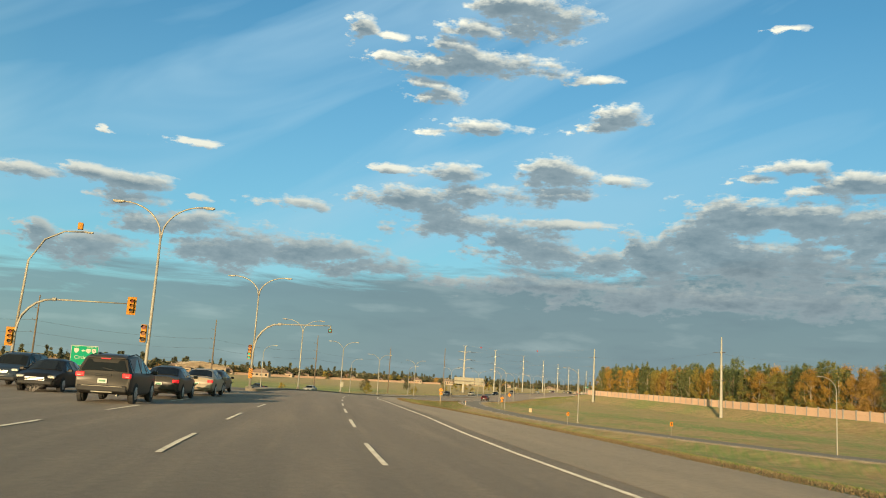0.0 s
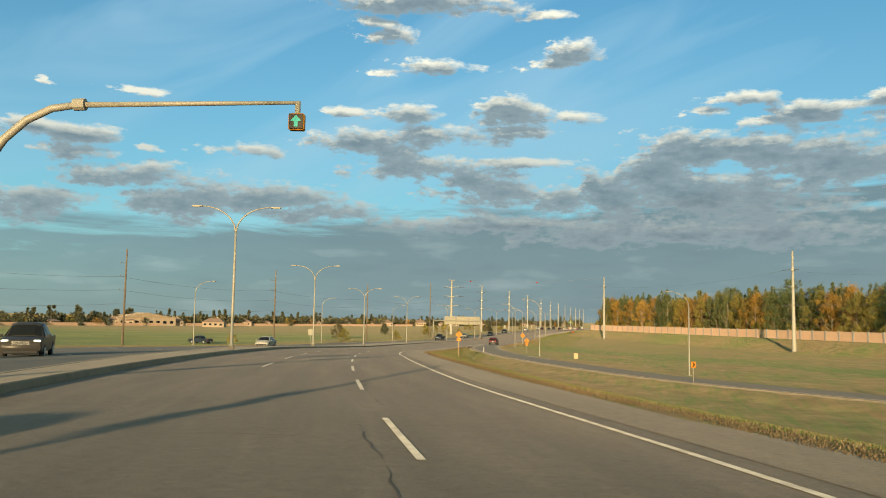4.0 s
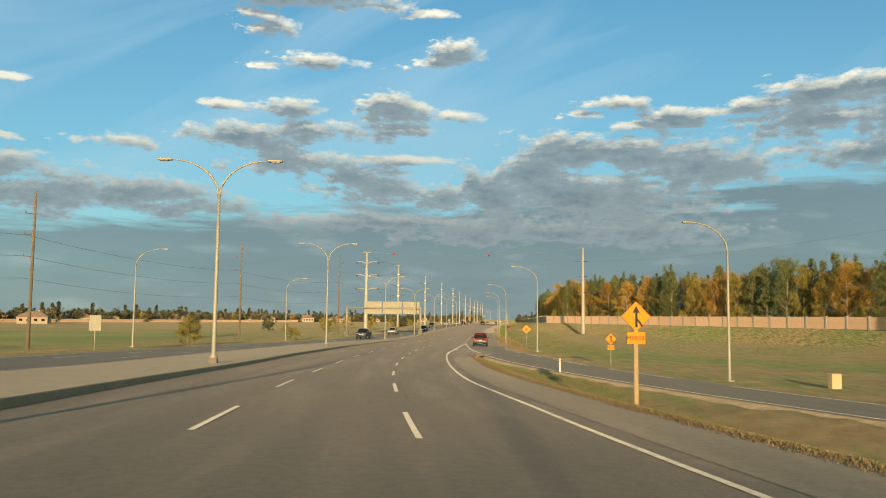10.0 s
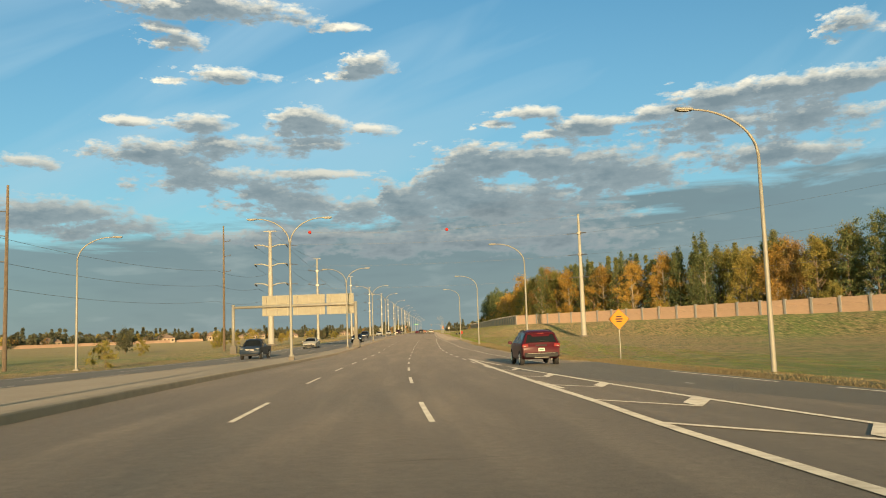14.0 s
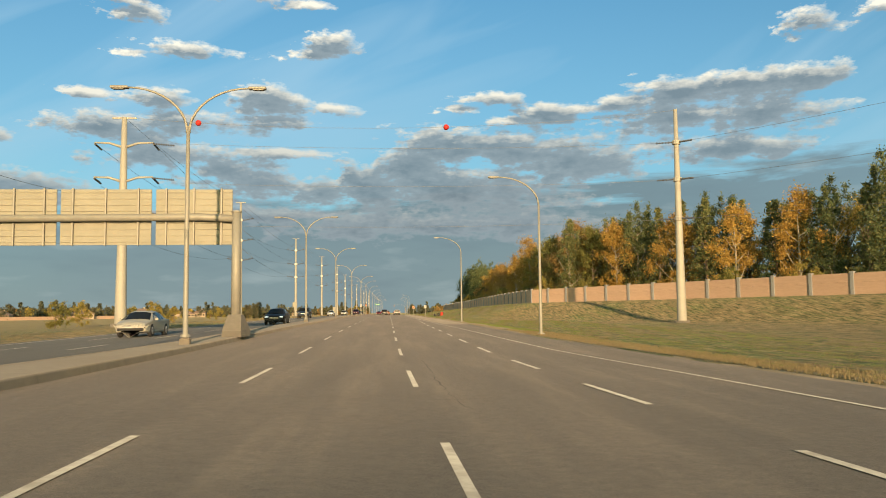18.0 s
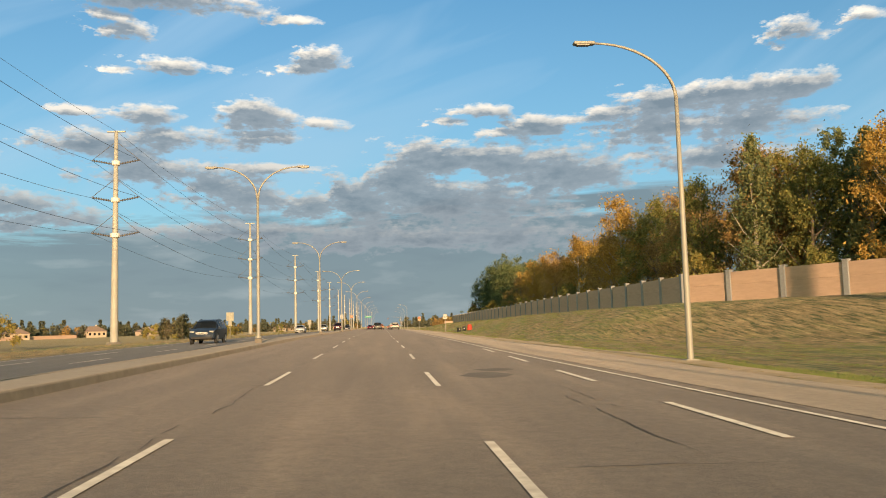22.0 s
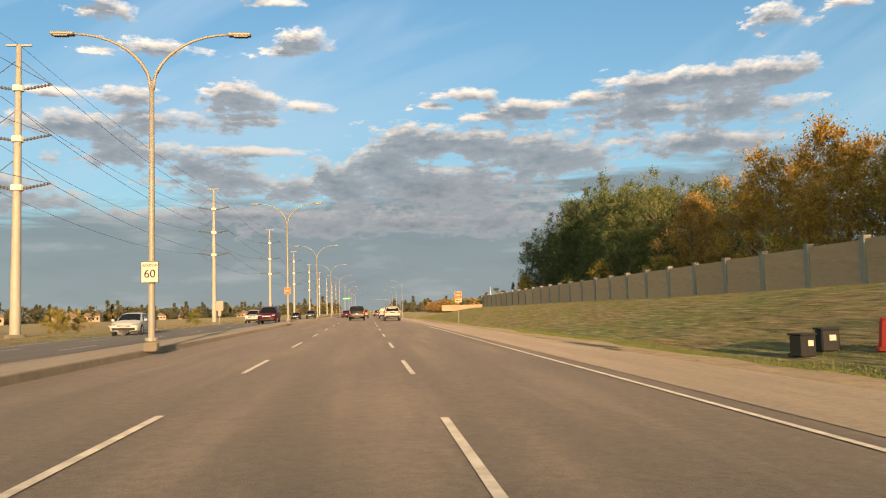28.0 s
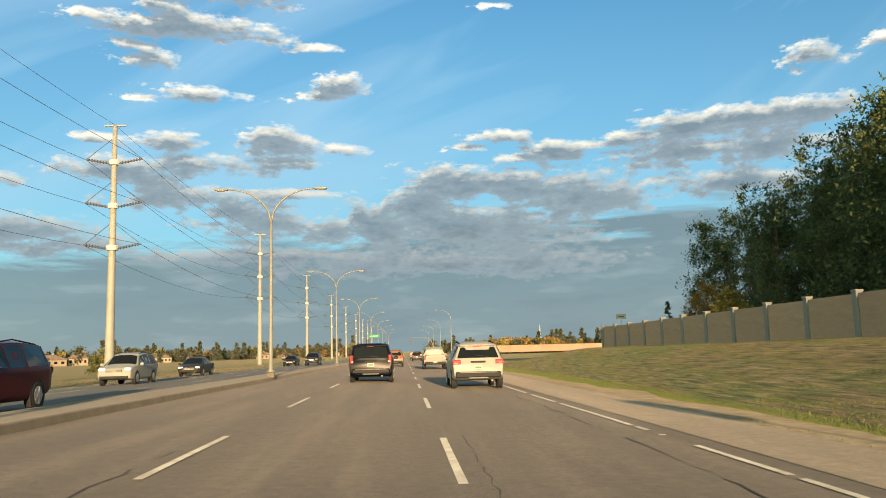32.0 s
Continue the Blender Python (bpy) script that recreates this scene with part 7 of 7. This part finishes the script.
    for sx in (-1, 1):
        x = sx * sts[1][5] * 0.88
        lm_ = part("tail_light", box(B(), (x - sx * (tl_w - 0.2) / 2, y0 + 0.045, tl_z - 0.02), (tl_w, 0.13, tl_h), 0.025), M["red_lit" if braking else "red_lamp"], t, "red tail light")
        part("reverse_lens", box(B(), (x - sx * 0.02, y0 - 0.024, tl_z - tl_h * 0.32), (0.12, 0.012, tl_h * 0.16), 0.004), M["head"], lm_)
        hz = sts[-3][2] - 0.14
        part("headlight", box(B(), (sx * sts[-2][5] * 0.80, y1 - 0.20, hz), (0.34, 0.28, 0.15), 0.04), M["lamp_on" if lit else "head"], t, "clear headlight")
    part("rear_bumper", box(B(), (0, y0 + 0.02, 0.52), (sts[1][4] * 1.82, 0.16, 0.22), 0.04), M["trim"] if shape in ("suv", "pickup") else colour, t)
    part("front_bumper", box(B(), (0, y1 - 0.05, 0.42), (sts[-2][4] * 1.75, 0.14, 0.18), 0.04), M["trim"], t)
    gr = part("grille", box(B(), (0, y1 - 0.05, sts[-2][2] - 0.1), (0.85, 0.10, 0.17), 0.02), M["trim"], t)
    for k in range(3):
        part("grille_bar", box(B(), (0, y1 + 0.002, sts[-2][2] - 0.155 + 0.055 * k), (0.8, 0.012, 0.014)), M["rim"], gr)
    pz = {"van": 0.80, "suv": 0.78, "sedan": 0.66, "pickup": 0.60}[shape]
    pl = part("number_plate", box(B(), (0, y0 - 0.065 if shape != "sedan" else y0 - 0.02, pz), (0.31, 0.012, 0.16), 0.004), M["plate"], t, "white number plate")
    part("plate_bar", box(B(), (0, y0 - 0.074 if shape != "sedan" else y0 - 0.029, pz), (0.22, 0.006, 0.06)), M["bar"], pl)
    part("wiper", box(B(), (0.05, sts[i1 + 1][0] - 0.18, sts[i1 + 1][3] + 0.10), (0.6, 0.03, 0.02), rot=Matrix.Rotation(0.1, 4, "Z")), M["trim"], t)
    part("exhaust", tube(B(), [(0.5, y0 + 0.3, 0.3), (0.5, y0 + 0.02, 0.3)], 0.035, 8), M["steel"], t)
    if shape in ("van", "suv"):
        for sx in (-1, 1):
            part("roof_rail", tube(B(), [(sx * 0.62, sts[2][0] + 0.1, sts[2][3] - 0.02), (sx * 0.64, -0.6, sts[3][3] + 0.03), (sx * 0.62, 0.2, sts[4][3] - 0.02)], 0.02, 6), M["trim"], t)
    if shape == "pickup":
        part("bed_floor", box(B(), (0, -1.8, 1.196), (1.6, 2.0, 0.01)), M["trim"], t)
    return t


def on_road(y, u, back=False):
    p = P3(y, u, 0.015)
    return pose(p.x, p.y, p.z, 0, 0, head(y) + (180 if back else 0))


NAVY, WHITE, RED = paint("navy", (0.0035, 0.005, 0.010)), paint("white", (0.30, 0.29, 0.26), 0.0), paint("red", (0.055, 0.006, 0.012))
GREY, TAN, BLACK, BLUE, SILVER = paint("grey", (0.035, 0.033, 0.032)), paint("tan", (0.26, 0.22, 0.17)), paint("black", (0.014, 0.014, 0.016)), paint("blue", (0.022, 0.032, 0.05)), paint("silver", (0.42, 0.42, 0.41))


def at_place(x, y, turn=0.0):
    return on_median(x, y) @ pose(0, 0, 0.02, 0, 0, turn)


# queue and traffic at the junction
vehicle("suv", GREY, "dark grey suv waiting in the turning lane", at_place(47.3, 26.2), braking=True)
vehicle("sedan", GREY, "grey-brown sedan waiting in the turning lane", at_place(44.3, 33.7), braking=True)
vehicle("sedan", TAN, "tan sedan waiting in the turning lane", at_place(41.4, 41.2), braking=True)
vehicle("sedan", GREY, "grey sedan first at the lights", at_place(36.4, 50.5), braking=True)
vehicle("sedan", BLACK, "black sedan facing the junction on the far side", at_place(39.6, 31.5, 180))
vehicle("suv", BLUE, "dark blue suv on the far side of the junction", at_place(34.0, 35.2, 180))
vehicle("pickup", GREY, "dark grey pickup with lit headlights leaving the junction", on_ground(13.0, 88.5, 213), lit=True)
vehicle("pickup", BLUE, "dark blue pickup on the side road", on_ground(-55.0, 223.0, 80))
vehicle("sedan", WHITE, "white sedan on the far carriageway past the junction", on_road(158.0, -18.0, True))
# the ramp and the far carriageway
vehicle("suv", RED, "dark red suv driving up the merging ramp", pose(9.9, 248.0, -0.42, 0, 0, 2.5))
vehicle("pickup", BLUE, "dark blue pickup coming the other way", on_road(284.0, -14.8, True))
vehicle("sedan", WHITE, "white sedan coming the other way", on_road(320.5, -14.6, True))
vehicle("sedan", BLACK, "black coupe with lit headlights coming the other way", on_road(348.0, -10.6, True), lit=True)
vehicle("suv", BLUE, "dark blue-grey suv coming the other way", on_road(402.0, -13.6, True))
vehicle("sedan", SILVER, "silver sedan coming the other way", on_road(497.0, -16.3, True))
vehicle("suv", RED, "red hatchback coming the other way", on_road(525.2, -10.75, True))
vehicle("suv", WHITE, "white suv with lit headlights coming the other way", on_road(552.0, -16.0, True), lit=True)
vehicle("sedan", GREY, "dark grey sedan coming the other way", on_road(572.5, -17.4, True), lit=True)
vehicle("suv", GREY, "dark grey suv far down the other carriageway", on_road(618.0, -13.0, True))
vehicle("sedan", BLACK, "black sedan far down the other carriageway", on_road(622.0, -16.5, True))
# traffic ahead in the lanes
vehicle("van", NAVY, "dark navy minivan ahead in the lane", on_road(545.0, -2.1), "minivan")
vehicle("suv", WHITE, "white suv with black lower trim ahead", on_road(537.5, 2.1), braking=True)
vehicle("pickup", WHITE, "white pickup in the outer lane ahead", on_road(576.0, 2.0))
vehicle("suv", paint("copper", (0.22, 0.12, 0.065)), "copper-brown suv slowing in traffic ahead", on_road(592.0, -1.6), braking=True)
vehicle("suv", WHITE, "white suv in the queue ahead", on_road(630.0, -1.7), braking=True)
vehicle("sedan", RED, "red car in the queue ahead", on_road(604.0, -5.0), braking=True)
for y, u, sh, c, nm in ((655, 1.8, "suv", GREY, "grey"), (668, -1.8, "sedan", SILVER, "silver"), (684, -5.2, "suv", WHITE, "white"), (696, 1.8, "pickup", WHITE, "white"), (712, -1.8, "suv", BLACK, "black")):
    vehicle(sh, c, nm + " vehicle in the queue at the far lights", on_road(y, u), braking=True)
# far signals over the highway
far_sig = mast_signal(stand(742, 8.0, 0.0, 0), -7.0, 5.9, [(-6.6, 5.2, OFF), (-0.24, 3.0, OFF)], "mast-arm traffic signal far down the highway")

gs2 = thing("street_sign", "small green street name sign high on a pole down the highway", "road sign", at=stand(690, -7.8, 0.15))
part("post", tube(B(), [(0, 0, -0.2), (0, 0, 5.6)], [0.09, 0.06], 8), M["steel"], gs2)
gpl = part("plate", plate_mesh(rect(2.6, 0.7, 5.2, 0.6), -0.10, -0.08), M["green_sign"], gs2)
part("word_bar", plate_mesh(rect(1.9, 0.22, 5.2, 0.6), -0.106, -0.102), M["white"], gpl)
